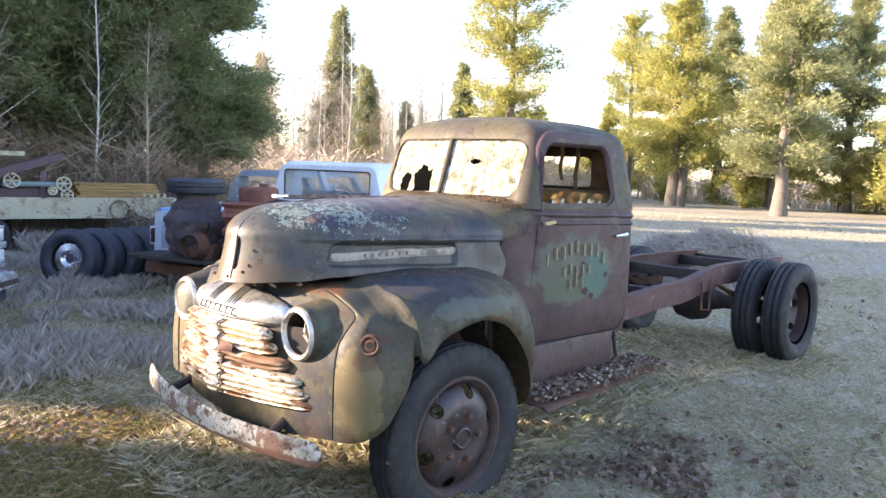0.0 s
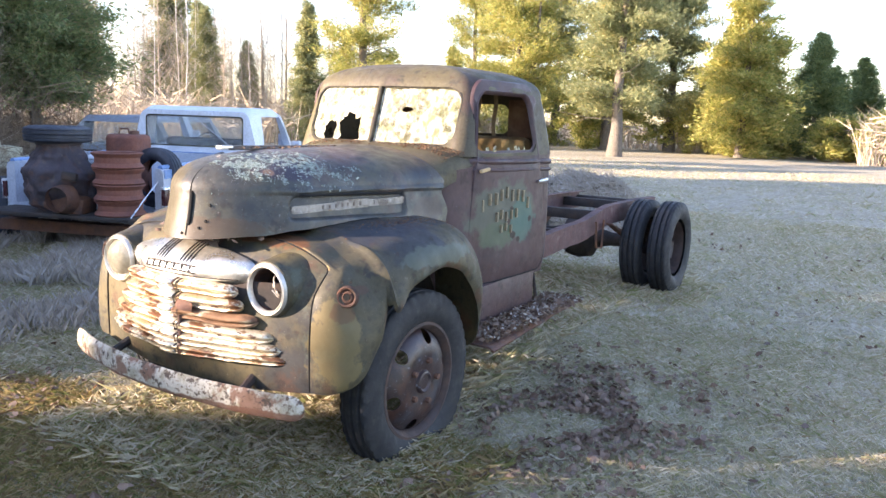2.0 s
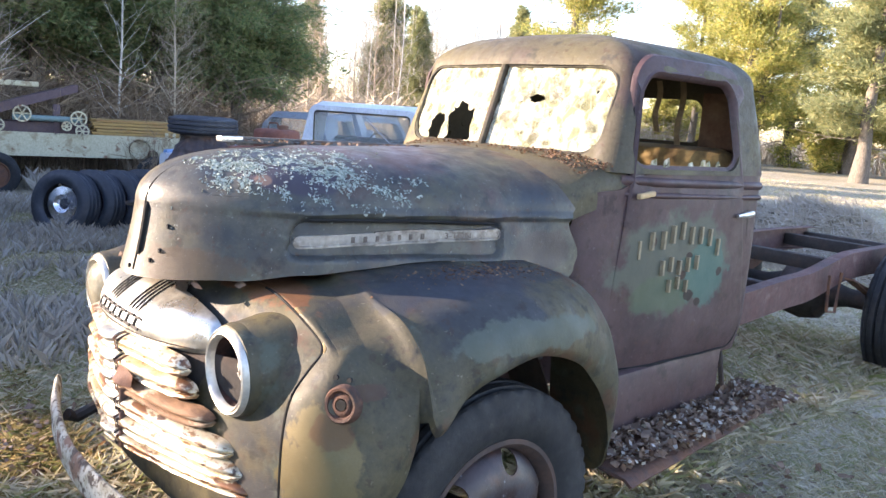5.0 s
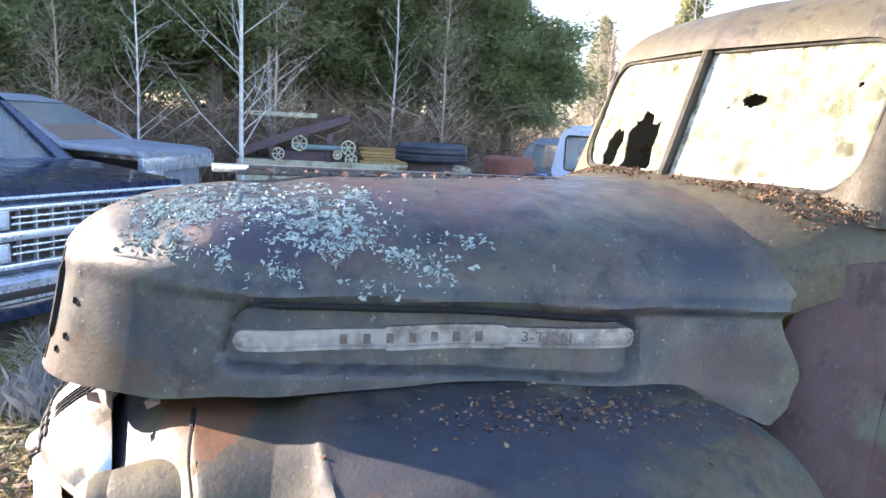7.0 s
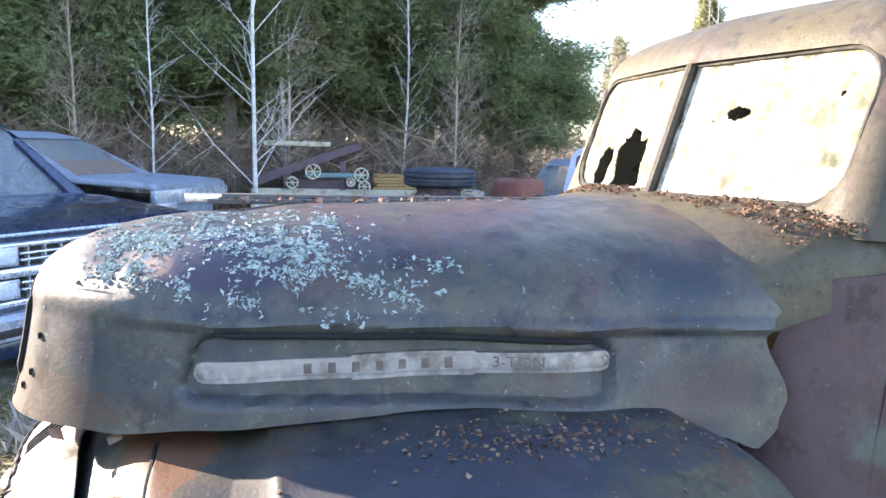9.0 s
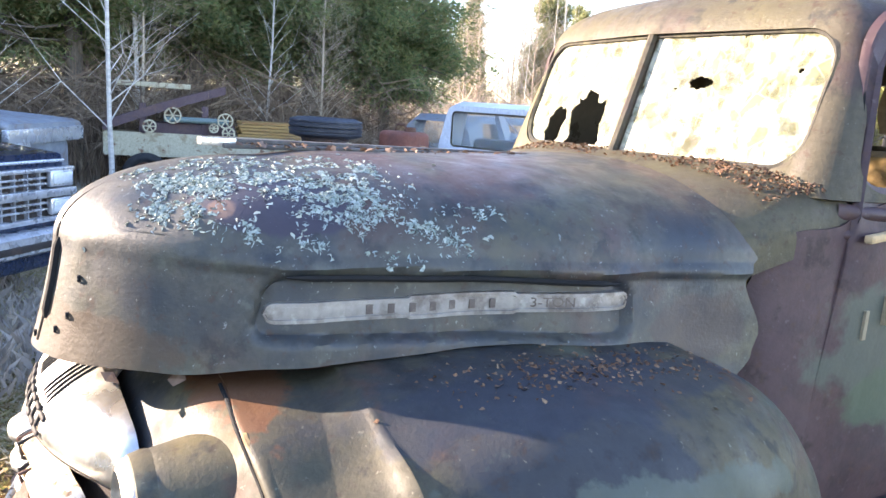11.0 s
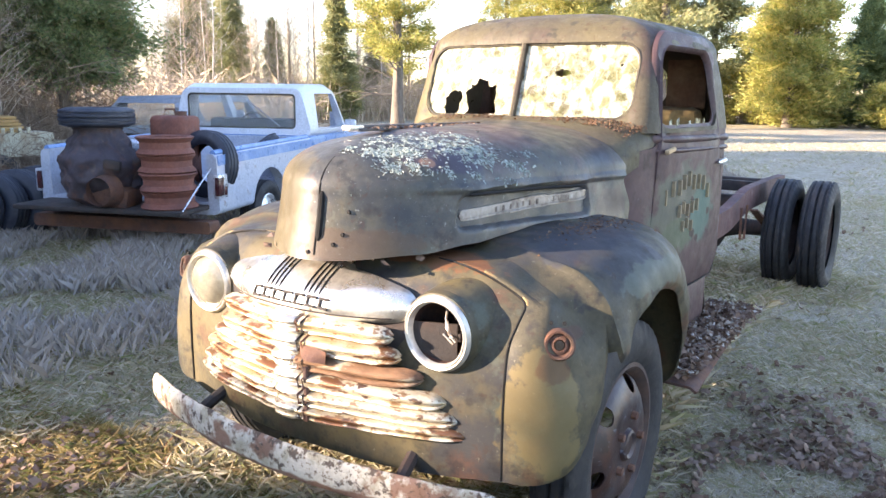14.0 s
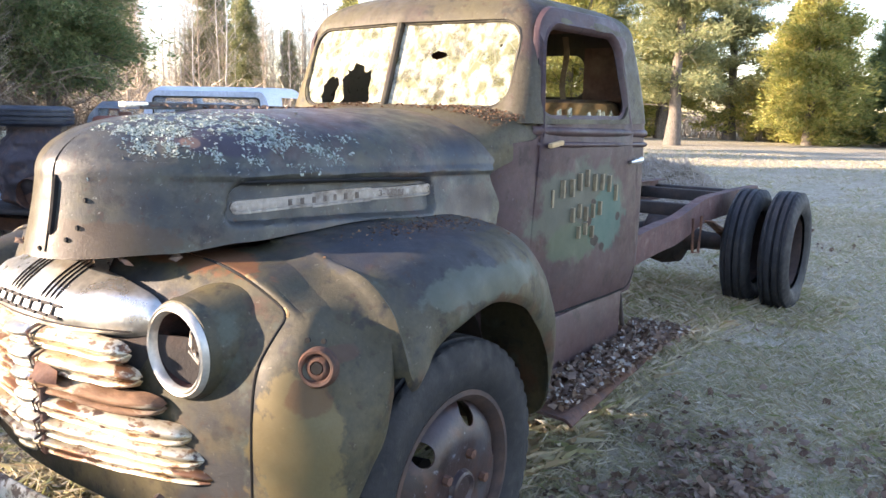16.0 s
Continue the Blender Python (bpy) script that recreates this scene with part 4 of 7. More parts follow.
# moss and grime between milky patches
gmix = gn.new("ShaderNodeMix")
gmix.data_type = "RGBA"
gmix.inputs[6].default_value, gmix.inputs[7].default_value = (0.25, 0.255, 0.13, 1), (0.74, 0.73, 0.60, 1)
gk(glass_noise(24, 0.42, 0.57, 0, 1, (1, 1, 0.7)), gmix.inputs[0])
gmix2 = gn.new("ShaderNodeMix")
gmix2.data_type = "RGBA"
gk(gmix.outputs[2], gmix2.inputs[7])
gmix2.inputs[6].default_value = (0.45, 0.43, 0.32, 1)
gk(gcr.outputs[0], gmix2.inputs[0])
gk(gmix2.outputs[2], gb.inputs["Base Color"])
gb.inputs["Roughness"].default_value = 0.5
gtr = gn.new("ShaderNodeBsdfTransparent")
gtl = gn.new("ShaderNodeBsdfTranslucent")
gk(gmix2.outputs[2], gtl.inputs["Color"])
gm1 = gn.new("ShaderNodeMixShader")
gm1.inputs[0].default_value = 0.35
gk(gb.outputs[0], gm1.inputs[1])
gk(gtl.outputs[0], gm1.inputs[2])
gm2 = gn.new("ShaderNodeMixShader")
gk(glass_noise(17, 0.34, 0.56, 0.25, 0.95), gm2.inputs[0])
gk(gtr.outputs[0], gm2.inputs[1])
gk(gm1.outputs[0], gm2.inputs[2])
gk(gm2.outputs[0], gn["Material Output"].inputs["Surface"])
gbu = gn.new("ShaderNodeBump")
gbu.inputs["Strength"].default_value, gbu.inputs["Distance"].default_value = 0.35, 0.003
gk(gv.outputs["Distance"], gbu.inputs["Height"])
gk(gbu.outputs[0], gb.inputs["Normal"])


def ragged_hole(ca, cb, ra, rb, seed, n=26, square=1.0):
    rnd = random.Random(seed)
    return [(ca + ra * spow(math.cos(2 * math.pi * i / n), square) * rnd.uniform(0.72, 1.15), cb + rb * spow(math.sin(2 * math.pi * i / n), square) * rnd.uniform(0.72, 1.15)) for i in range(n)]


def in_poly(a, b, poly):
    c = False
    for (x0, y0), (x1, y1) in zip(poly, poly[1:] + poly[:1]):
        if (y0 > b) != (y1 > b) and a < (x1 - x0) * (b - y0) / (y1 - y0) + x0:
            c = not c
    return c


def pane(side, holes):
    n, m = 130, 84
    bm = bmesh.new()
    vs = {}
    def vert(i, j):
        if (i, j) not in vs:
            vs[i, j] = bm.verts.new(screen_pt(side, i / n, j / m))
        return vs[i, j]
    for i in range(n):
        for j in range(m):
            if not any(in_poly((i + 0.5) / n, (j + 0.5) / m, h) for h in holes):
                bm.faces.new((vert(i, j), vert(i + 1, j), vert(i + 1, j + 1), vert(i, j + 1)))
    return cabpart("windscreen_pane", bm, m_glass, truck, "crazed milky windscreen pane with a broken hole", thick=0.004)


pane(1, [ragged_hole(0.36, 0.60, 0.075, 0.050, 4), ragged_hole(0.84, 0.70, 0.014, 0.02, 7, 9), ragged_hole(0.22, 0.55, 0.012, 0.015, 8, 9), ragged_hole(0.52, 0.97, 0.02, 0.03, 9, 9)])
pane(-1, [ragged_hole(0.36, 0.22, 0.17, 0.28, 11, 34, 0.5), ragged_hole(0.68, 0.18, 0.10, 0.20, 13, 26, 0.7)])
cabpart("windscreen_divider", tube([screen_pt(1, -0.024, -0.04) + Vector((0, -0.014, 0)), screen_pt(1, -0.024, 0.5) + Vector((0, -0.014, 0)), screen_pt(1, -0.024, 1.06) + Vector((0, -0.014, 0))], 0.015, 8), m_cab, truck)


def rim_strip(pts, r=0.007):
    """A closed rubber bead along points."""
    q = [Vector(p) for p in pts]
    rings = []
    n = len(q)
    for i, p in enumerate(q):
        d = (q[(i + 1) % n] - q[i - 1]).normalized()
        s = d.cross(Vector((0.3, 1, 0.1))).normalized()
        u = s.cross(d)
        rr = r * (0.7 + 0.6 * abs(noise.noise(p * 14)))
        rings.append([p + s * rr * math.cos(2 * math.pi * k / 6) + u * rr * math.sin(2 * math.pi * k / 6) for k in range(6)])
    rings.append(rings[0])
    return loops(rings, cap=False)


def dense(pts, n=8):
    return [tuple(lerp(Vector(a), Vector(b), k / n)) for a, b in zip(pts, pts[1:] + pts[:1]) for k in range(n)]


bead = [(a, screen_y(a, b) - 0.002, b) for a, b in dense(rounded_rect(-0.541, 0.541, 1.456, 1.788, 0.088, 6))]
cabpart("windscreen_rubber", rim_strip(bead, 0.010), m_seal, truck, "perished rubber with moss")


# doors: a ring between the glass opening and the door's outline
def door_x(y, z):
    k = max(0, (z - 1.40) / 0.355)
    return side_x(y) * (1 - 0.065 * k - 0.03 * k * k) + 0.007 + 0.008 * math.sin(max(0, min(1, (z - 0.62) / 0.85)) * math.pi)


def make_door(side):
    inner = side_window_outline(8)
    outer = rounded_rect(0.765, 1.70, 0.64, 1.838, 0.095, 8)
    outer = [(y + (0.30 * max(0, z - 1.40) * (1.70 - y) / 0.925 if y < 1.2 else -0.16 * max(0, z - 1.42) / 0.4 - 0.05 * max(0, 1.1 - z)), z) for y, z in outer]
    rings = []
    for k in range(17):
        t = k / 16
        rings.append([(side * (door_x(lerp(a[0], b[0], t), lerp(a[1], b[1], t)) - (0.014 if k == 16 else 0.02 if k == 0 else 0.010 * (k == 1)) + 0.004 * (k == 3)), lerp(a[0], b[0], t), lerp(a[1], b[1], t)) for a, b in zip(inner, outer)])
    bm = loops(rings, cap=False)
    if side > 0:
        bmesh.ops.reverse_faces(bm, faces=bm.faces[:])
    door = cabpart("door", bm, m_door, truck, "maroon cab door with a faded green painted sign", thick=-0.01)
    edge = [(side * (door_x(y, z) - 0.004), y, z) for y, z in dense(outer, 4)]
    part("door_gap", rim_strip(edge, 0.0055), m_gap, door)
    for z0, dz in ((1.368, 0.019), (1.318, 0.013)):
        st = sheet(lambda u, v: (side * (door_x(lerp(0.79, 1.705, u), z0) + 0.018 * math.sin(v * math.pi) ** 0.6 * min(1, u * 12 + 0.2) - 0.004), lerp(0.79, 1.705, u), z0 + 0.008 - 0.02 * u + dz * (v - 0.5) * 2), 30, 8)
        part("belt_moulding", st, m_door, door)
    handle = joined(tube([(side * 0.70, 1.60, 1.240), (side * 0.735, 1.60, 1.240)], 0.010), tube([(side * 0.735, 1.625, 1.242), (side * 0.742, 1.59, 1.240), (side * 0.735, 1.50, 1.234)], [0.012, 0.013, 0.007]))
    part("door_handle", handle, m_chrome, door, "bright chrome door handle")
    part("hinge_stub", box(0, 0.022, -0.05, 0.05, -0.010, 0.010, 0.006, at=pose(0.672 * side if side > 0 else -0.694, 0.885, 1.326, 6, 0, 0)), weathered("bare_pale_wood", (0.55, 0.38, 0.2), rough=0.8), door, "pale broken trim stub")
    rnd = random.Random(5)
    for y0 in (0.96, 1.03, 1.19, 1.27, 1.31, 1.38):
        h = rnd.uniform(0.012, 0.028)
        xg = side * (door_x(y0, 1.44) - 0.02)
        part("glass_shard", loops([[(xg + s * 0.002, y0 - 0.022, 1.428) for s in (-1, 1)] + [(xg + s * 0.002, y0 + 0.022, 1.428) for s in (1, -1)], [(xg + s * 0.002, y0 - 0.016, 1.438 + h * 0.6) for s in (-1, 1)] + [(xg + s * 0.002, y0 + rnd.uniform(-0.005, 0.018), 1.438 + h) for s in (1, -1)]]), m_glass, door)
    return door


# opaque dark pane added in the far door so the cab interior stays dark
m_dark_pane = weathered("dark_opaque_pane", (0.045, 0.040, 0.032), [((0.09, 0.08, 0.06), 5, 0.5, 0.65, 0.7)], rough=0.35, bump=0.1)
for side in (1, -1):
    door_ob = make_door(side)
    if side < 0:
        ring = [(-(door_x(y, z) - 0.022), y, z) for y, z in side_window_outline(8, 0.004)]
        part("window_blank", loops([ring, [(x + 0.005, y, z) for x, y, z in ring]]), m_dark_pane, door_ob, "dark opaque pane closing the far door window")

# sign on the door: an unreadable painted name in plain bars
truck_door_bars = weathered("faded_sign_paint", (0.29, 0.235, 0.15), [((0.20, 0.15, 0.10), 9, 0.5, 0.64, 0.7)], rough=0.8)
for row, (z0, n, w, h, bend) in enumerate(((1.175, 9, 0.05, 0.070, 0.075), (1.045, 5, 0.045, 0.058, 0.02), (0.965, 3, 0.045, 0.05, 0.0))):
    for i in range(n):
        y0 = 1.14 + (i - (n - 1) / 2) * (w + 0.012)
        zz = z0 - bend * ((y0 - 1.14) / 0.28) ** 2 + 0.01 * math.sin(i * 2.1)
        xd = door_x(y0, zz)
        cabpart("sign_bar", box(xd - 0.004, xd + 0.0150, y0 - w * 0.13, y0 + w * 0.13, zz - h / 2, zz + h / 2), truck_door_bars, truck)

# badge on the hood side
def badge_pt(u, v):
    y = lerp(-0.462, 0.238, u)
    e = 0.016 * 2 / 0.70
    end = max(0.04, max(0, 1 - max(0, (abs(2 * u - 1) - 1 + e) / e) ** 2) ** 0.5)
    mid = 1.22 if 0.36 < u < 0.66 else 1.0
    q = [0, 0.35, 1, 1, 0.75, 0.75, 0.75, 0.75, 0.75, 1, 1, 0.35, 0][round(v * 12)]
    zz = [-1, -1, -0.97, -0.82, -0.76, -0.4, 0, 0.4, 0.76, 0.82, 0.97, 1, 1][round(v * 12)]
    return (hood_side_x(y) - 0.034 + 0.012 * q, y, 1.184 + 0.010 * u + 0.0165 * zz * end * mid)


m_badge = weathered("dull_badge_metal", (0.32, 0.30, 0.275), [((0.12, 0.095, 0.08), 16, 0.48, 0.62, 0.75), ((0.48, 0.46, 0.42), 30, 0.6, 0.68, 0.6)], rough=0.5, metal=0.4, bump=0.2)
m_badge_dark = weathered("tarnished_badge_letters", (0.13, 0.105, 0.09), [((0.24, 0.21, 0.18), 40, 0.5, 0.65, 0.6)], rough=0.7, metal=0.2)
badge = part("hood_badge", sheet(badge_pt, 120, 12), m_badge, truck, "long pitted metal badge on the hood side", thick=-0.003, sharp=25)


def badge_z(y):
    return 1.184 + 0.010 * (y + 0.462) / 0.70


for i in range(7):
    y0 = -0.275 + 0.040 * i
    x0 = hood_side_x(y0) - 0.0255
    part("letter_block", box(x0, x0 + 0.0035, y0 - 0.013, y0 + 0.013, badge_z(y0) - 0.009, badge_z(y0) + 0.009, 0.001), m_badge_dark, badge)
for y0, y1 in ((-0.44, -0.35), (0.15, 0.225)):
    for dz in (-0.006, 0.0, 0.006):
        part("end_rib", tube([(hood_side_x(y) - 0.0245, y, badge_z(y) + dz) for y in (y0, (y0 + y1) / 2, y1)], 0.0018, 5), m_badge_dark, badge)
words = bpy.data.curves.new("load_text", "FONT")
words.body, words.size, words.extrude, words.align_x, words.align_y = "3-TON", 0.026, 0.002, "CENTER", "CENTER"
text_ob = new("load_text", words)
bpy.context.view_layer.update()
text_me = bpy.data.meshes.new_from_object(text_ob.evaluated_get(bpy.context.evaluated_depsgraph_get()))
bpy.data.objects.remove(text_ob)
text_me.materials.append(m_badge_dark)
load_letters = new("load_letters", text_me)
load_letters.parent = badge
slope = math.degrees(math.atan2(hood_side_x(0.14) - hood_side_x(0.0), 0.14))
load_letters.matrix_basis = Matrix.Translation((hood_side_x(0.075) - 0.0235, 0.075, badge_z(0.075))) @ pose(0, 0, 0, 90, 0, 90 - slope) @ Matrix.Diagonal((1.2, 1, 1, 1))
# the shade under the sunken panel's upper edge, put in as a black bar
edge_shade = [(hood_side_x(y) - 0.007, y, 1.2405 - 0.030 * (y + 0.1)) for y in [-0.435 + 0.04 * k for k in range(17)]]
part("panel_edge_shade", tube(edge_shade, [0.001] + [0.006] * 15 + [0.001], 6), m_gap, hood)

# strip and litter along the hood's middle seam
strip = joined(box(-0.018, 0.004, -0.43, 0.34, 1.430, 1.440, 0.002), box(-0.050, -0.018, -0.45, 0.36, 1.434, 1.4465, 0.003, at=Matrix.Rotation(radians(-0.6), 4, "X")))
part("hood_seam_strip", strip, m_strip, truck, "lifted grey centre strip on the hood")
part("strip_end", box(-0.052, -0.016, -0.475, -0.40, 1.4335, 1.4505, 0.002), m_chrome, truck, "bare bright end of the strip")
seam = [Vector(hood_point(0.478, v / 30)) + Vector((0, -0.006, 0.001)) for v in range(1, 27)]
part("nose_seam", tube(seam, 0.003, 6), m_gap, hood)
slot = [Vector(hood_point(0.474, 0.01 * v)) + Vector((0, -0.005, 0)) for v in range(12, 44, 3)]
part("nose_slot", tube(slot, [0.004] + [0.0105] * (len(slot) - 2) + [0.004], 8), m_gap, hood, "open dark slot in the hood nose")
for v, u in ((0.10, 0.455), (0.16, 0.445), (0.05, 0.49), (0.30, 0.44)):
    p = Vector(hood_point(u, v)) + Vector((0.003, -0.006, 0))
    part("bolt_hole", turned([(-0.003, 0.001), (-0.003, 0.006), (0.002, 0.007)], 12, "y", p), m_gap, hood)

# chassis
def rail_z(y):
    return curve_at([(0.5, 0.64), (2.0, 0.67), (2.9, 0.71), (3.7, 0.80), (4.3, 0.80), (5.0, 0.79)], y)


for side in (1, -1):
    def rail(u, v):
        y = lerp(-0.55, 4.95, u)
        prof = [(-0.07, -0.085), (0.0, -0.085), (0.0, 0.085), (-0.07, 0.085), (-0.07, 0.078), (-0.008, 0.078), (-0.008, -0.078), (-0.07, -0.078), (-0.07, -0.085)]
        px, pz = prof[round(v * 8)]
        return (side * (0.43 + px), y, rail_z(y) + pz * (1 if y > 0 else 0.7))
    part("frame_rail", sheet(rail, 60, 8), m_rail, truck, "red-brown steel frame rail", sharp=30)
for y0 in (0.2, 1.9, 2.75, 3.55, 4.55, 4.9):
    part("crossmember", box(-0.42, 0.42, y0 - 0.035, y0 + 0.035, rail_z(y0) - 0.05, rail_z(y0) + 0.04, 0.01), m_dark, truck)
for side in (1, -1):
    leaves_bm = joined(*[sheet(lambda u, v, k=k: (side * (0.50 + 0.06 * (v - 0.5)), 4.05 + (u - 0.5) * (1.25 - 0.2 * k), 0.62 - 0.018 * k + 0.12 * (2 * u - 1) ** 2 * (1.25 - 0.2 * k) / 1.25), 16, 1) for k in range(5)])
    part("leaf_spring", leaves_bm, m_rust, truck, thick=0.012)
    part("spring_hanger", tube([(side * 0.46, 3.22, 0.78), (side * 0.46, 3.25, 0.55), (side * 0.46, 3.38, 0.53), (side * 0.46, 3.40, 0.78)], 0.010, 6), m_rust, truck)
part("rear_axle", joined(turned([(-0.62, 0.06), (-0.3, 0.065), (-0.17, 0.10), (-0.12, 0.19), (0.0, 0.215), (0.12, 0.19), (0.17, 0.10), (0.3, 0.065), (0.62, 0.06)], 28, "x", (0, 4.05, 0.515)),
     turned([(3.62, 0.05), (3.75, 0.07), (3.9, 0.16)], 20, "y", (0, 0, 0.515))), m_dark, truck, "greasy rear axle with banjo housing")
part("drive_shaft", tube([(0, 1.7, 0.60), (0, 3.66, 0.53)], 0.035, 12), m_rust, truck)
part("front_axle", tube([(-0.72, 0, 0.36), (-0.5, 0, 0.33), (0.5, 0, 0.33), (0.72, 0, 0.36)], 0.04, 8), m_dark, truck)
part("engine_block", box(-0.25, 0.25, -0.35, 0.45, 0.55, 1.0, 0.04), m_dark, truck)
part("frame_tank", turned([(0.66, 0.001), (0.66, 0.20), (0.68, 0.21), (0.80, 0.21), (0.87, 0.20), (0.88, 0.19), (0.86, 0.001)], 32, "z", (-0.05, 2.35, 0.05)), m_rail, truck, "rusty round drum lid on the frame")


# running boards with leaf litter
for side in (1, -1):
    def board(u, v):
        y = lerp(0.58, 1.98, u)
        x = lerp(0.62, 0.93 - 0.10 * u, v)
        return (side * x, y, 0.385 + 0.01 * noise.noise((y * 3, x * 3, 0)) - 0.03 * max(0, v - 0.9) * 10 * 0.6)
    part("running_board", sheet(board, 24, 10), m_rust, truck, "rusty running board buried in leaf litter", thick=0.012)
    part("sill", box(min(side * 0.60, side * 0.665), max(side * 0.60, side * 0.665), 0.58, 1.60, 0.40, 0.64, 0.02), m_door, truck)
    part("board_bracket", tube([(side * 0.62, 1.66, 0.62), (side * 0.64, 1.70, 0.40), (side * 0.70, 1.70, 0.39)], 0.012, 6), m_dark, truck)


# wheels
def tyre_bm(r_out, r_in, w, tread=40, flat=0.0, block=0.012):
    """A treaded tyre round x; flat: how far the bottom is pressed in."""
    prof = [(-w * 0.36, r_in), (-w * 0.47, r_in + 0.03), (-w * 0.52, (r_in + r_out) / 2), (-w * 0.48, r_out - 0.05), (-w * 0.42, r_out - 0.018), (-w * 0.38, r_out - 0.002),
            (-w * 0.30, r_out), (-w * 0.27, r_out - block), (-w * 0.22, r_out - block), (-w * 0.19, r_out + 0.002), (-w * 0.05, r_out + 0.003), (-w * 0.02, r_out - block), (w * 0.02, r_out - block)]
    prof = prof + [(-a, r) for a, r in prof[::-1]]
    seg = tread * 4
    rings = []
    for a, r in prof:
        ring = []
        for i in range(seg):
            rr = r
            if abs(a) > w * 0.37 and r > r_out - 0.05 and i % 4 in (0,):
                rr = r - block * 0.8
            ww = 2 * math.pi * i / seg
            ring.append(Vector((a, rr * math.cos(ww), rr * math.sin(ww))))
        rings.append(ring)
    bm = loops(rings, cap=False)
    if flat:
        lim = -(r_out - flat)
        for v in bm.verts:
            if v.co.z < lim + 0.12:
                k = min(1, (lim + 0.12 - v.co.z) / (0.12 + flat))
                v.co.x *= 1 + 0.22 * k
                v.co.z = max(v.co.z, lim) if v.co.z < lim else v.co.z
    return bm


def make_wheel(name, at, r_out, w, flat, side, label, rim_out=0.27, dish=0.0):
    wheel = part(name, tyre_bm(r_out, rim_out - 0.005, w, 44, flat), m_tyre, truck, label)
    wheel.matrix_basis = at
    s = side
    rim = turned([(s * w * 0.34, rim_out + 0.004), (s * w * 0.40, rim_out + 0.003), (s * w * 0.41, rim_out - 0.012), (s * w * 0.36, rim_out - 0.02), (s * w * 0.30, rim_out - 0.03), (s * w * 0.1, rim_out - 0.045), (-s * w * 0.3, rim_out - 0.03)], 56, "x")
    part("rim", rim, m_rim, wheel)
    disc_prof = [(s * (w * 0.12), rim_out - 0.036), (s * (w * 0.20 + dish), rim_out - 0.050), (s * (w * 0.33 + dish), rim_out - 0.080), (s * (w * 0.41 + dish), rim_out - 0.108), (s * (w * 0.445 + dish), rim_out - 0.130), (s * (w * 0.455 + dish), rim_out - 0.155), (s * (w * 0.43 + dish), 0.080), (s * (w * 0.42 + dish), 0.060), (s * (w * 0.50 + dish), 0.054), (s * (w * 0.52 + dish), 0.046), (s * (w * 0.47 + dish), 0.036), (s * (w * 0.47 + dish), 0.001)]
    disc = part("wheel_disc", turned(disc_prof, 60, "x"), m_wheel, wheel, "rusty steel wheel disc with flaking silver paint", thick=0.004)
    holes = []
    for k in range(6):
        a = 2 * math.pi * (k + 0.25) / 6
        h = turned([(-0.4, 0.034), (0.4, 0.034)], 20, "x")
        bmesh.ops.contextual_create(h, geom=[e for e in h.edges if e.is_boundary and e.verts[0].co.x < 0])
        bmesh.ops.contextual_create(h, geom=[e for e in h.edges if e.is_boundary])
        h.transform(Matrix.Translation((0, (rim_out - 0.072) * math.cos(a), (rim_out - 0.072) * math.sin(a))))
        holes.append(h)
    disc.parent = None
    cut(disc, *holes)
    disc.parent = wheel
    for k in range(5):
        a = 2 * math.pi * k / 5
        part("wheel_nut", turned([(0, 0.016), (s * 0.02, 0.015), (s * 0.024, 0.001)], 6, "x", (s * (w * 0.44 + dish), 0.108 * math.cos(a), 0.108 * math.sin(a))), m_rust, wheel)
    return wheel


make_wheel("front_wheel", pose(0.752, 0.02, 0.335, 0, 0, 0), 0.448, 0.18, 0.118, 1, "flat front tyre sunk into the grass", rim_out=0.292, dish=0.012)
make_wheel("front_wheel", pose(-0.752, 0.02, 0.39, 0, 0, 0), 0.448, 0.18, 0.058, -1, "sagging front tyre", rim_out=0.292, dish=0.012)
for side in (1, -1):
    make_wheel("rear_wheel", pose(side * 0.87, 4.05, 0.506, 0, 0, 0), 0.42, 0.20, 0.015, -side, "outer tyre of a dual rear wheel", dish=-0.01)
    make_wheel("rear_wheel", pose(side * 0.615, 4.05, 0.506, 0, 0, 0), 0.42, 0.20, 0.015, -side, "inner tyre of a dual rear wheel", dish=-0.01)

# ---- the yard: other vehicles and scrap ----
def loft_box(stations, seg=4):
    """A body through rounded rectangles: (y, half width, low z, high z, corner radius, narrowing at the top)."""
    rings = []
    for y, hw, z0, z1, r, narrow in stations:
        ring = []
        for a, b in rounded_rect(-hw, hw, z0, z1, r, seg):
            k = (b - z0) / max(0.001, z1 - z0)
            ring.append((a * (1 - narrow * k), y, b))
        rings.append(ring)
    return loops(rings)


def cyl_x(x0, x1, y, z, r, seg=36):
    bm = loops([[(x, y + r * math.cos(2 * math.pi * i / seg), z + r * math.sin(2 * math.pi * i / seg)) for i in range(seg)] for x in (x0, x1)])
    return bm


def car_glass(name, tint):
    m = bpy.data.materials.new(name)
    m.use_nodes = True
    b = m.node_tree.nodes["Principled BSDF"]
    b.inputs["Base Color"].default_value = (*tint, 1)
    b.inputs["Roughness"].default_value = 0.06
    b.inputs["Transmission Weight"].default_value = 0.85
    b.inputs["IOR"].default_value = 1.2
    return m


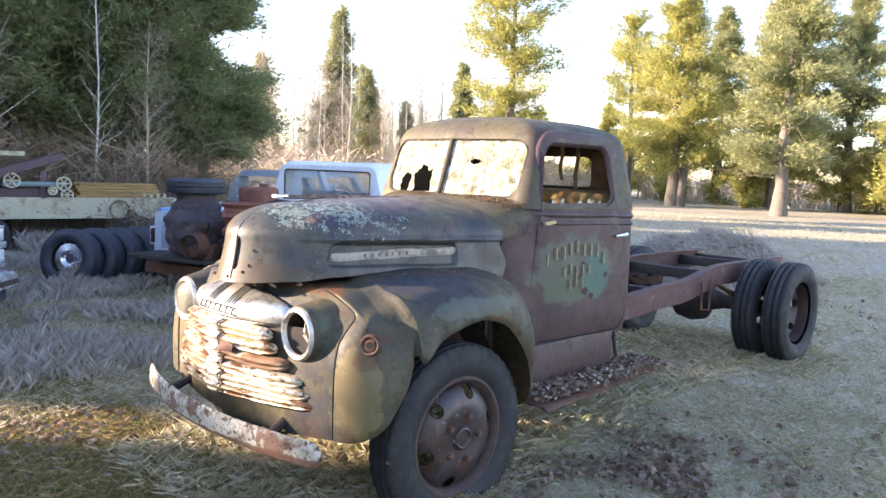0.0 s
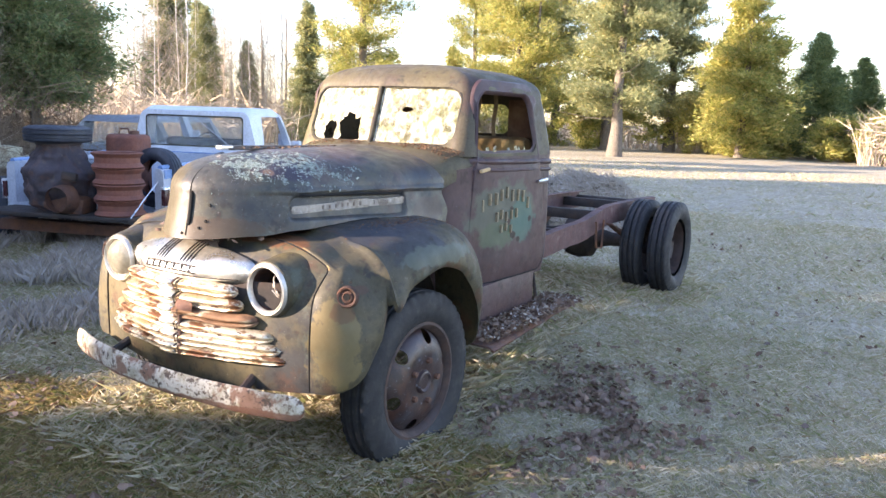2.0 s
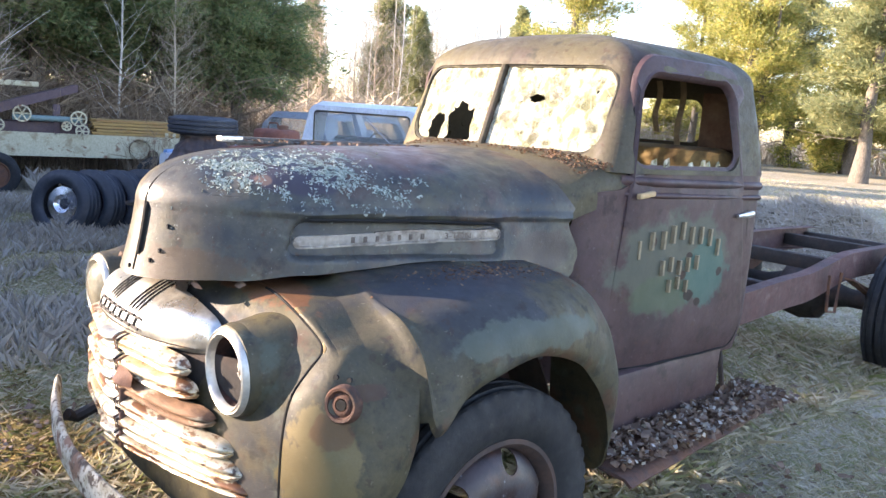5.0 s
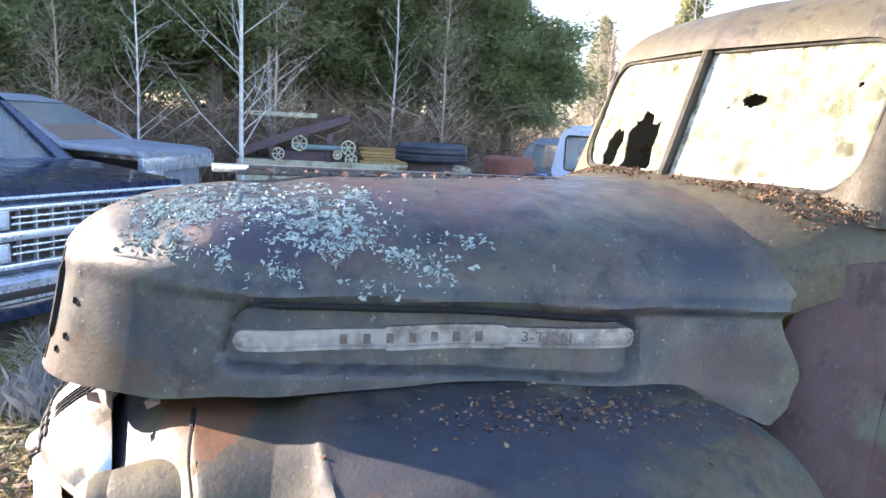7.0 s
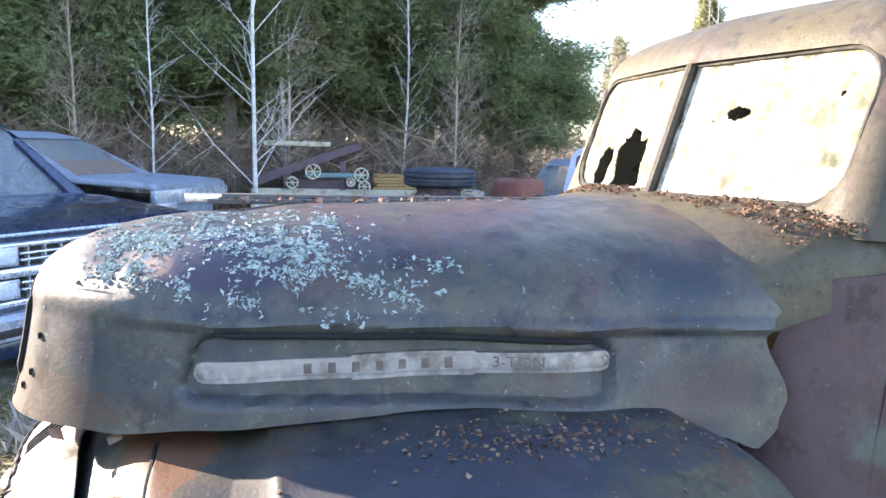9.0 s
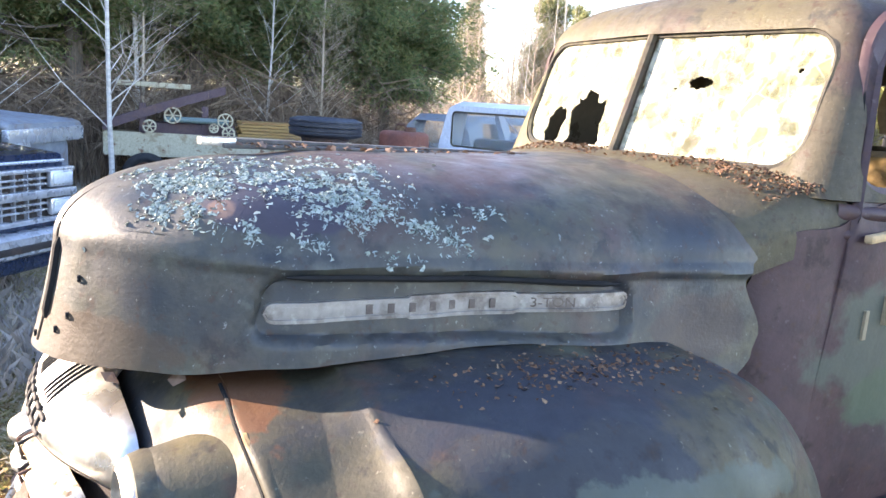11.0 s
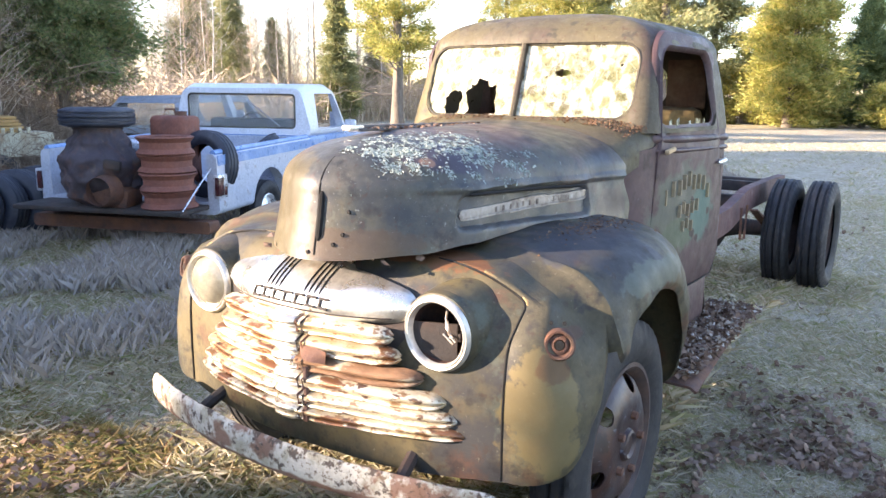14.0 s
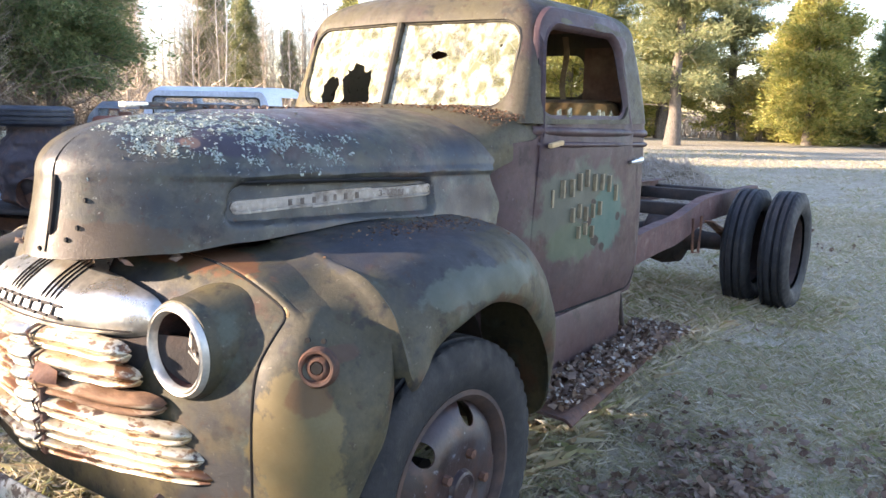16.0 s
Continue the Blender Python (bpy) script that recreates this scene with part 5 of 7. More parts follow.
m_cglass = car_glass("dusty_car_glass", (0.75, 0.8, 0.8))
m_blue = weathered("faded_blue_car_paint", (0.14, 0.27, 0.52), [((0.32, 0.44, 0.62), 3, 0.5, 0.66, 0.6), ((0.25, 0.22, 0.2), 9, 0.62, 0.7, 0.4)], rough=0.35, bump=0.06, coat=0.3)
m_pale = weathered("pale_grey_blue_car_paint", (0.42, 0.47, 0.56), [((0.55, 0.58, 0.62), 2, 0.48, 0.66, 0.6), ((0.24, 0.16, 0.11), 8, 0.64, 0.7, 0.6)], rough=0.35, bump=0.06, coat=0.3)
m_white = weathered("chalky_white_car_paint", (0.66, 0.70, 0.76), [((0.5, 0.52, 0.54), 4, 0.5, 0.66, 0.5)], rough=0.4, bump=0.05, coat=0.2)
m_navy = weathered("navy_car_paint", (0.014, 0.026, 0.062), [((0.035, 0.05, 0.09), 3, 0.5, 0.68, 0.6), ((0.12, 0.08, 0.06), 12, 0.64, 0.7, 0.4)], rough=0.28, bump=0.04, coat=0.6)
m_silver = weathered("dull_bright_trim", (0.62, 0.65, 0.70), [((0.4, 0.42, 0.45), 6, 0.5, 0.66, 0.6)], rough=0.3, metal=0.6, bump=0.05)
m_grey = weathered("grey_primer_car_paint", (0.24, 0.27, 0.31), [((0.16, 0.11, 0.08), 4, 0.54, 0.66, 0.8), ((0.36, 0.38, 0.4), 7, 0.5, 0.66, 0.5)], rough=0.5, bump=0.15)
m_cream = weathered("chipped_cream_paint", (0.52, 0.48, 0.34), [((0.30, 0.22, 0.13), 5, 0.52, 0.64, 0.8), ((0.20, 0.09, 0.05), 9, 0.6, 0.66, 0.9)], rough=0.75, bump=0.3)
m_purple = weathered("dull_purple_brown_steel", (0.10, 0.065, 0.075), [((0.15, 0.09, 0.07), 5, 0.5, 0.65, 0.7)], rough=0.7, bump=0.3)
m_plank = weathered("golden_new_planks", (0.42, 0.26, 0.09), [((0.26, 0.13, 0.05), 6, 0.48, 0.64, 0.8)], rough=0.75, bump=0.3, stretch=(0.4, 3, 3), per_piece=0.15)
m_engine = weathered("oily_cast_iron", (0.055, 0.045, 0.055), [((0.12, 0.065, 0.05), 6, 0.5, 0.64, 0.8), ((0.17, 0.13, 0.09), 9, 0.6, 0.7, 0.6)], rough=0.7, bump=0.6, bump_scale=60)
m_oxide = weathered("red_oxide_rims", (0.20, 0.075, 0.05), [((0.12, 0.05, 0.04), 6, 0.5, 0.64, 0.7)], rough=0.8, bump=0.3)
m_tyreblue = weathered("sidewall_rubber", (0.022, 0.028, 0.042), [((0.06, 0.065, 0.08), 8, 0.5, 0.68, 0.6)], rough=0.55, bump=0.2)
m_whitepaint = weathered("white_tyre_letters", (0.55, 0.58, 0.62), rough=0.7)
m_lampglass = weathered("lamp_glass", (0.62, 0.66, 0.70), rough=0.12, bump=0.1, coat=0.6)


def simple_wheel(parent, x, y, z, r, w, side, rim_mat=None):
    wh = part("wheel", tyre_bm(r, r * 0.60, w, 28, 0.03, 0.008), m_tyre, parent)
    wh.matrix_basis = pose(x, y, z)
    part("rim", turned([(side * w * 0.36, r * 0.60), (side * w * 0.38, r * 0.57), (side * w * 0.2, r * 0.5), (side * w * 0.26, r * 0.3), (side * w * 0.34, r * 0.24), (side * w * 0.36, 0.001)], 32, "x"), rim_mat or m_silver, wh)
    return wh


# blue two-tone pickup, sunk on its rear tyres, tailgate down
PICKUP = pose(-4.98, 1.96, -0.11, 0, 0, 21)
pickup = thing("pickup_truck", "blue and white two-tone pickup with lowered tailgate, weeds round it", "pickup truck", PICKUP)
bed = part("bed", loft_box([(0.0, 0.98, 0.50, 1.08, 0.06, 0.02), (2.30, 0.98, 0.50, 1.12, 0.06, 0.02)]), m_pale, pickup, "pale grey-blue pickup bed")
cut(bed, box(-0.86, 0.86, -0.3, 2.22, 0.62, 1.5), cyl_x(-1.2, 1.2, 1.12, 0.44, 0.42), box(-0.6, 0.6, -0.3, 2.5, 0.2, 0.60))
for side in (1, -1):
    band = sheet(lambda u, v: (side * (0.984 - 0.02 * lerp(0.55, 0.93, v)), lerp(0.02, 2.29, u), lerp(0.97, 1.065, v) + 0.03 * u), 12, 4)
    part("side_band", band, m_blue, pickup, "brighter blue band", thick=0.006)
    rail = tube([(side * 0.91, 0.03, 1.085), (side * 0.91, 2.26, 1.125)], 0.03, 8)
    part("bed_rail", rail, m_blue, pickup)
    lamp = part("tail_lamp", box(side * 0.98 - 0.05, side * 0.98 + 0.012, -0.02, 0.15, 0.66, 0.885, 0.012), m_silver, pickup, "bright tail lamp frame with dark red lens")
    part("tail_lens", joined(box(side * 0.98 - 0.03, side * 0.98 + 0.016, -0.024, 0.07, 0.685, 0.86, 0.005), box(side * 0.98 - 0.01, side * 0.98 + 0.016, 0.08, 0.135, 0.685, 0.77, 0.005)), weathered("dark_red_lens", (0.07, 0.02, 0.022), [((0.02, 0.015, 0.015), 14, 0.5, 0.6, 0.7)], rough=0.25), lamp)
    simple_wheel(pickup, side * 0.86, 1.12, 0.36, 0.355, 0.22, side)
    simple_wheel(pickup, side * 0.86, 4.45, 0.36, 0.355, 0.22, side)
part("tailgate", box(-0.88, 0.88, -0.52, -0.01, 0.555, 0.60, 0.012), m_dark, pickup, "lowered tailgate carrying scrap")
part("rear_bumper", loft_box([(-0.17, 0.96, 0.34, 0.46, 0.03, 0), (-0.02, 0.98, 0.34, 0.46, 0.03, 0)]), m_rust, pickup)
part("tailgate_chain", tube([(0.90, 0.02, 0.95), (0.895, -0.25, 0.78), (0.88, -0.48, 0.60)], 0.008, 6), m_silver, pickup)
body = part("cab", loft_box([(2.34, 0.96, 0.48, 1.13, 0.06, 0.03), (3.75, 0.97, 0.48, 1.13, 0.06, 0.03), (3.8, 0.97, 0.48, 1.10, 0.06, 0.03), (5.05, 0.95, 0.50, 1.05, 0.07, 0.03), (5.15, 0.92, 0.55, 1.0, 0.07, 0.03)]), m_blue, pickup, "blue cab and hood")
cut(body, cyl_x(-1.2, 1.2, 4.45, 0.44, 0.42))
top = part("cab_roof", loft_box([(2.36, 0.86, 1.10, 1.12, 0.008, 0), (2.37, 0.95, 1.12, 1.70, 0.10, 0.16), (2.55, 0.95, 1.12, 1.755, 0.10, 0.15), (3.22, 0.95, 1.12, 1.76, 0.10, 0.15), (3.46, 0.95, 1.12, 1.70, 0.10, 0.15), (3.88, 0.86, 1.10, 1.16, 0.02, 0.02)]), m_white, pickup, "chalky white cab roof and posts")
cut(top, prism(rounded_rect(-0.72, 0.72, 1.22, 1.62, 0.05), 1.9, 2.75, "y"), box(-0.77, 0.77, 2.42, 3.7, 0.9, 1.68),
    prism([(2.62, 1.20), (3.66, 1.20), (3.36, 1.64), (2.72, 1.64)], -1.2, 1.2, "x"), prism(rounded_rect(-0.66, 0.66, 1.17, 1.62, 0.04), 3.4, 4.6, "y"))
part("rear_window", sheet(lambda u, v: (lerp(-0.72, 0.72, u), 2.385, lerp(1.22, 1.62, v)), 2, 2), m_cglass, pickup, thick=0.004)
part("rear_window_rubber", rim_strip([(a, 2.366, b) for a, b in rounded_rect(-0.725, 0.725, 1.215, 1.625, 0.05, 5)], 0.013), m_seal, pickup)
part("pickup_seat", box(-0.62, 0.62, 2.65, 2.85, 0.95, 1.32, 0.05), m_dark, pickup)
part("dash", box(-0.75, 0.75, 3.6, 3.9, 0.95, 1.16, 0.04), m_dark, pickup)
part("wheel_rim", turned([(-0.012, 0.19), (0, 0.202), (0.012, 0.19), (0, 0.178), (-0.012, 0.19)], 28, "y", (-0.38, 3.45, 1.18)), m_dark, pickup, "steering wheel")
part("wing_mirror", joined(box(0.98, 1.14, 3.42, 3.47, 1.17, 1.30, 0.02), tube([(0.93, 3.5, 1.12), (1.0, 3.45, 1.18)], 0.012)), m_white, pickup)
part("cross_wiper", tube([(0.1, 2.36, 1.55), (0.52, 2.36, 1.24)], 0.008), m_grey, pickup)


def on_pickup(x, y, z, rx=0, ry=0, rz=0):
    return PICKUP @ pose(x, y, z, rx, ry, rz)


# load on the tailgate
engine = thing("engine_block", "greasy broken cast-iron engine housing standing on the tailgate", "engine part", on_pickup(-0.10, -0.24, 0.60))
rnd = random.Random(5)


def lump(u, v):
    w, h = 2 * math.pi * u, v
    r = curve_at([(0, 0.20), (0.12, 0.30), (0.35, 0.36), (0.6, 0.38), (0.8, 0.27), (1, 0.21)], h)
    r *= 1 + 0.16 * noise.noise((math.cos(w) * 1.6, math.sin(w) * 1.6, h * 3)) + 0.05 * math.cos(4 * w) + 0.12 * noise.noise((math.cos(w) * 4, math.sin(w) * 4, h * 7)) + 0.04 * noise.noise((math.cos(w) * 11, math.sin(w) * 11, h * 17))
    return (1.05 * r * math.cos(w), 0.85 * r * math.sin(w), 0.70 * h)


part("housing", sheet(lump, 96, 48, closed=True), m_engine, engine, "rounded cast housing with holes")
part("lower_casing", joined(box(-0.10, 0.34, -0.26, 0.1, 0.02, 0.24, 0.06, at=pose(0, 0, 0, 0, 12, 10)), turned([(-0.1, 0.13), (0.05, 0.16), (0.1, 0.10)], 18, "y", (0.22, -0.26, 0.16))), m_rust, engine)
part("port_hole", box(0.06, 0.22, -0.36, -0.30, 0.38, 0.47, 0.02, at=pose(0.05, 0.0, 0, 0, 8, 14)), m_dark, engine, "dark opening")
part("flange", box(-0.45, -0.25, -0.2, -0.1, 0.26, 0.34, 0.02, at=pose(0, 0, 0, 0, 20, 0)), m_engine, engine)
part("top_flange", turned([(0.68, 0.01), (0.70, 0.22), (0.72, 0.22), (0.725, 0.01)], 28, "z"), m_engine, engine)


def loose_tyre(name, label, at, r=0.32, w=0.20, mat=None, group=""):
    ob = part(name, tyre_bm(r, r * 0.58, w, 30, 0.0, 0.007), mat or m_tyreblue)
    ob.matrix_basis = at
    return tagged(ob, label, "tyre", group)


loose_tyre("worn_tyre", "worn tyre lying flat on the engine housing", on_pickup(-0.10, -0.24, 1.412, 0, 90, 0), 0.33, 0.17)
loose_tyre("spare_tyre", "spare tyre standing in the pickup bed behind the rims", on_pickup(0.70, 0.30, 0.955, 0, 6, 78), 0.33, 0.19)
loose_tyre("bed_tyre", "dark tyre lying against the side of the pickup bed", on_pickup(0.45, 1.85, 0.93, 0, 55, 20), 0.33, 0.2)

rims = thing("rim_stack", "stack of red-rusted steel wheel rims on the tailgate", "wheel rims", on_pickup(0.62, -0.27, 0.60))
for i in range(4):
    z0 = 0.165 * i
    part("rim", turned([(z0, 0.245), (z0 + 0.012, 0.258), (z0 + 0.03, 0.245), (z0 + 0.055, 0.222), (z0 + 0.11, 0.222), (z0 + 0.135, 0.245), (z0 + 0.153, 0.258), (z0 + 0.163, 0.245), (z0 + 0.15, 0.215), (z0 + 0.08, 0.205), (z0 + 0.01, 0.215), (z0, 0.245)], 44, "z", (0.012 * math.sin(i * 2), 0.01 * math.cos(i * 3), 0)), m_oxide, rims)
box_can = thing("steel_drum", "tall rusty square fuel can in the pickup bed", "can", on_pickup(0.34, 0.34, 0.64))
part("can_body", box(-0.19, 0.19, -0.17, 0.17, 0, 0.78, 0.05, 3), m_oxide, box_can)
part("can_lid", joined(turned([(0.78, 0.05), (0.82, 0.05), (0.825, 0.001)], 16, "z", (0.08, 0, 0)), tube([(-0.12, 0, 0.77), (-0.10, 0, 0.84), (0.0, 0, 0.84), (0.02, 0, 0.77)], 0.012)), m_rust, box_can)
scrap = thing("exhaust_pipes", "bundle of pale bent pipes and sheet scrap in the pickup bed", "scrap", on_pickup(-0.45, 0.45, 0.62))
for i in range(5):
    part("pipe", tube([(-0.3 + 0.08 * i, -0.2 + 0.1 * i, 0.30 + 0.03 * i), (0.05 + 0.1 * i, 0.1, 0.55 - 0.05 * i), (0.35, 0.4, 0.42)], 0.035 + 0.004 * i, 12), m_silver if i % 2 else m_grey, scrap)
part("sheet_scrap", sheet(lambda u, v: (lerp(-0.5, 0.4, u), lerp(-0.3, 0.5, v), 0.16 + 0.12 * noise.noise((u * 4, v * 4, 0)) + 0.15 * v), 10, 8), m_white, scrap, thick=0.006)

# an older estate behind the pickup
wagon = thing("old_wagon", "dark derelict van with pale windows parked behind the pickup", "van", pose(-10.4, 7.4, -0.22, 0, 0, 22))
wb = part("body", loft_box([(-2.2, 0.85, 0.35, 1.05, 0.08, 0.05), (2.0, 0.88, 0.35, 1.08, 0.08, 0.05), (2.3, 0.8, 0.45, 0.95, 0.08, 0.05)]), m_dark, wagon)
wt = part("roof", loft_box([(-2.15, 0.8, 1.04, 1.50, 0.1, 0.2), (-1.9, 0.8, 1.04, 1.66, 0.1, 0.2), (0.4, 0.8, 1.04, 1.68, 0.1, 0.2), (0.9, 0.8, 1.04, 1.12, 0.03, 0.1)]), m_grey, wagon)
cut(wt, prism([(-1.85, 1.14), (0.65, 1.14), (0.30, 1.56), (-1.75, 1.56)], -1.2, 1.2, "x"), prism(rounded_rect(-0.56, 0.56, 1.14, 1.55, 0.05), -3, 2, "y"))
part("windscreen", sheet(lambda u, v: (lerp(-0.6, 0.6, u), lerp(-2.1, -2.04, v), lerp(1.12, 1.55, v)), 2, 2), m_cglass, wagon, thick=0.004)

# row of tyres leaning on one another
A, B = Vector((-6.50, 0.85, 0)), Vector((-6.55, 1.95, 0))
first_tyre = None
for i in range(5):
    p = A.lerp(B, i / 4)
    at = pose(p.x + 0.02 * math.sin(i * 3), p.y, ground_z(p.x, p.y) + 0.345, 4, -9 + 2 * i, -55 - 3 * i)
    ty = loose_tyre("row_tyre", "wide tyre with a polished rim and white lettering in the row" if i == 0 else "wide tyre with worn white lettering standing in the row", at, 0.365, 0.25, group="tyre row")
    # raised lettering ring as plain bars
    for k in range(26):
        if k % 9 in (7, 8):
            continue
        a = 2 * math.pi * k / 26
        b = box(-0.13, -0.118, -0.012, 0.012, 0.265, 0.298, 0.003)
        b.transform(Matrix.Rotation(a, 4, "X"))
        part("letter_bar", b, m_whitepaint, ty)
    part("white_band", turned([(-0.132, 0.308), (-0.1335, 0.312), (-0.131, 0.318)], 60, "x"), m_whitepaint, ty)
    if i == 0:
        rim = part("polished_rim", turned([(-0.11, 0.222), (-0.125, 0.225), (-0.125, 0.215), (-0.07, 0.195), (0.06, 0.185), (0.07, 0.10), (0.03, 0.06), (0.03, 0.001)], 48, "x"), weathered("polished_rim_metal", (0.75, 0.76, 0.8), rough=0.18, metal=0.95, bump=0.05), ty, "polished deep-dish rim")
        for k in range(5):
            a = 2 * math.pi * k / 5
            part("spoke", box(0.015, 0.045, -0.026, 0.026, 0.06, 0.185, 0.008, at=Matrix.Rotation(a, 4, "X")), m_silver, rim)

# dark SUV with a bright egg-crate grille
SUV = pose(-3.99, -1.04, -0.05, 0, 0, -42)
suv = thing("dark_suv", "navy blue square-fronted utility truck with bright grille", "suv", SUV)
sb = part("body", loft_box([(-4.4, 0.95, 0.50, 1.14, 0.06, 0.03), (-1.5, 0.97, 0.50, 1.15, 0.06, 0.03), (-1.45, 0.97, 0.50, 1.13, 0.06, 0.03), (-0.06, 0.95, 0.52, 1.02, 0.06, 0.03), (-0.03, 0.93, 0.55, 0.98, 0.05, 0.03)]), m_navy, suv, "navy body with hood and front fenders")
cut(sb, cyl_x(-1.2, 1.2, -0.75, 0.42, 0.44), cyl_x(-1.2, 1.2, -3.6, 0.42, 0.44))
part("hood", loft_box([(-1.42, 0.88, 1.10, 1.175, 0.03, 0.02), (-0.9, 0.88, 1.06, 1.165, 0.03, 0.02), (-0.02, 0.87, 0.98, 1.085, 0.04, 0.02)]), m_navy, suv, "slightly raised navy hood")
part("hood_edge", tube([(-0.86, -0.01, 1.03), (0.86, -0.01, 1.03)], 0.012), m_silver, suv)
stop = part("roof", loft_box([(-1.15, 0.86, 1.13, 1.17, 0.01, 0), (-1.85, 0.86, 1.13, 1.74, 0.10, 0.2), (-2.2, 0.86, 1.13, 1.79, 0.10, 0.2), (-4.2, 0.86, 1.13, 1.79, 0.10, 0.2), (-4.38, 0.86, 1.13, 1.6, 0.1, 0.15)]), m_navy, suv)
cut(stop, prism([(-2.0, 1.22), (-3.1, 1.22), (-3.1, 1.66), (-2.15, 1.66)], -1.2, 1.2, "x"), box(-0.70, 0.70, -4.3, -1.7, 1.0, 1.7), prism([(-0.70, 1.18), (0.70, 1.18), (0.60, 1.68), (-0.60, 1.68)], -2.4, -0.8, "y"))
part("windscreen", sheet(lambda u, v: (lerp(-0.74, 0.74, u) * (1 - 0.14 * v), lerp(-1.22, -1.86, v), lerp(1.165, 1.71, v)), 4, 4), m_cglass, suv, "windscreen reflecting the sky", thick=0.004)
gr = part("grille_frame", joined(box(-0.94, 0.94, -0.03, 0.03, 0.955, 0.985, 0.008), box(-0.94, 0.94, -0.03, 0.035, 0.60, 0.635, 0.008), box(-0.94, 0.94, -0.02, 0.045, 0.775, 0.835, 0.008)), m_silver, suv, "bright grille surround")
part("grille_back", box(-0.93, 0.93, -0.05, -0.02, 0.60, 0.98), m_dark, gr)
for z0 in (0.69, 0.735, 0.875, 0.915):
    part("grille_slat", box(-0.66, 0.66, -0.02, 0.02, z0 - 0.007, z0 + 0.007, 0.003), m_silver, gr)
for i in range(11):
    x0 = -0.60 + 0.12 * i
    for z0, z1 in ((0.635, 0.775), (0.835, 0.955)):
        part("grille_upright", box(x0 - 0.006, x0 + 0.006, -0.02, 0.012, z0, z1), m_silver, gr)
for side in (1, -1):
    for z0 in (0.645, 0.845):
        lp = part("headlamp", box(side * 0.80 - 0.12, side * 0.80 + 0.12, -0.01, 0.035, z0, z0 + 0.12, 0.012), m_silver, gr, "square headlamp")
        part("lamp_glass", box(side * 0.80 - 0.10, side * 0.80 + 0.10, 0.0, 0.045, z0 + 0.015, z0 + 0.105, 0.015), m_lampglass, lp)
    simple_wheel(suv, side * 0.84, -0.75, 0.37, 0.37, 0.24, side)
    simple_wheel(suv, side * 0.84, -3.6, 0.37, 0.37, 0.24, side)
part("front_bumper", loft_box([(-0.02, 0.97, 0.40, 0.56, 0.04, 0), (0.10, 0.97, 0.40, 0.56, 0.04, 0), (0.13, 0.95, 0.42, 0.54, 0.04, 0)]), m_silver, suv, "bright bumper with dark rubber strip")
part("bumper_strip", box(-0.96, 0.96, 0.10, 0.14, 0.44, 0.49, 0.01), m_dark, suv)
part("valance", box(-0.90, 0.90, -0.05, 0.06, 0.28, 0.41, 0.03), m_navy, suv)
part("wiper", tube([(-0.1, -1.20, 1.19), (0.5, -1.30, 1.27)], 0.008), m_dark, suv)

# stripped grey car beside it
wreck = thing("stripped_car", "grey stripped car with leaf-strewn windscreen and missing front fender", "car wreck", pose(-7.3, -0.45, 0.02, 0, 0, -26))
kb = part("body", loft_box([(-4.2, 0.85, 0.45, 1.10, 0.06, 0.03), (-1.4, 0.88, 0.45, 1.14, 0.06, 0.03), (-1.35, 0.60, 0.5, 0.95, 0.06, 0.03), (-0.05, 0.60, 0.5, 0.9, 0.06, 0.03)]), m_grey, wreck)
part("hood", loft_box([(-1.40, 0.90, 1.13, 1.19, 0.02, 0.02), (-0.1, 0.86, 1.06, 1.13, 0.03, 0.02), (0.0, 0.84, 1.03, 1.10, 0.03, 0.02)]), m_grey, wreck, "pale lifted hood")
kt = part("roof", loft_box([(-0.95, 0.80, 1.13, 1.16, 0.01, 0), (-1.75, 0.80, 1.13, 1.58, 0.1, 0.2), (-2.1, 0.80, 1.13, 1.64, 0.1, 0.2), (-3.6, 0.80, 1.13, 1.64, 0.1, 0.2), (-4.0, 0.80, 1.13, 1.2, 0.05, 0.1)]), m_grey, wreck)
cut(kt, prism([(-1.75, 1.2), (-3.4, 1.2), (-3.4, 1.54), (-2.0, 1.54)], -1.2, 1.2, "x"), box(-0.64, 0.64, -3.9, -1.6, 1.0, 1.56), prism([(-0.64, 1.17), (0.64, 1.17), (0.54, 1.55), (-0.54, 1.55)], -2.3, -0.7, "y"))
part("windscreen", sheet(lambda u, v: (lerp(-0.68, 0.68, u) * (1 - 0.14 * v), lerp(-1.02, -1.76, v), lerp(1.165, 1.57, v)), 4, 4), m_cglass, wreck, thick=0.004)
part("front_panel", joined(box(-0.86, 0.86, -0.05, 0.02, 0.90, 1.05, 0.01), box(0.45, 0.85, -0.04, 0.03, 0.72, 0.92, 0.01)), m_silver, wreck, "bare lamp panel")
for z0 in (0.78, 0.84):
    part("panel_slat", box(0.47, 0.83, 0.0, 0.04, z0, z0 + 0.02, 0.004), m_grey, wreck)
part("windscreen_leaves", sheet(lambda u, v: (lerp(-0.6, 0.6, u), lerp(-1.04, -1.30, v), lerp(1.18, 1.325, v) + 0.012 * noise.noise((u * 9, v * 9, 0))), 24, 10), m_leaf, wreck, "brown leaves heaped on the windscreen", thick=0.004)

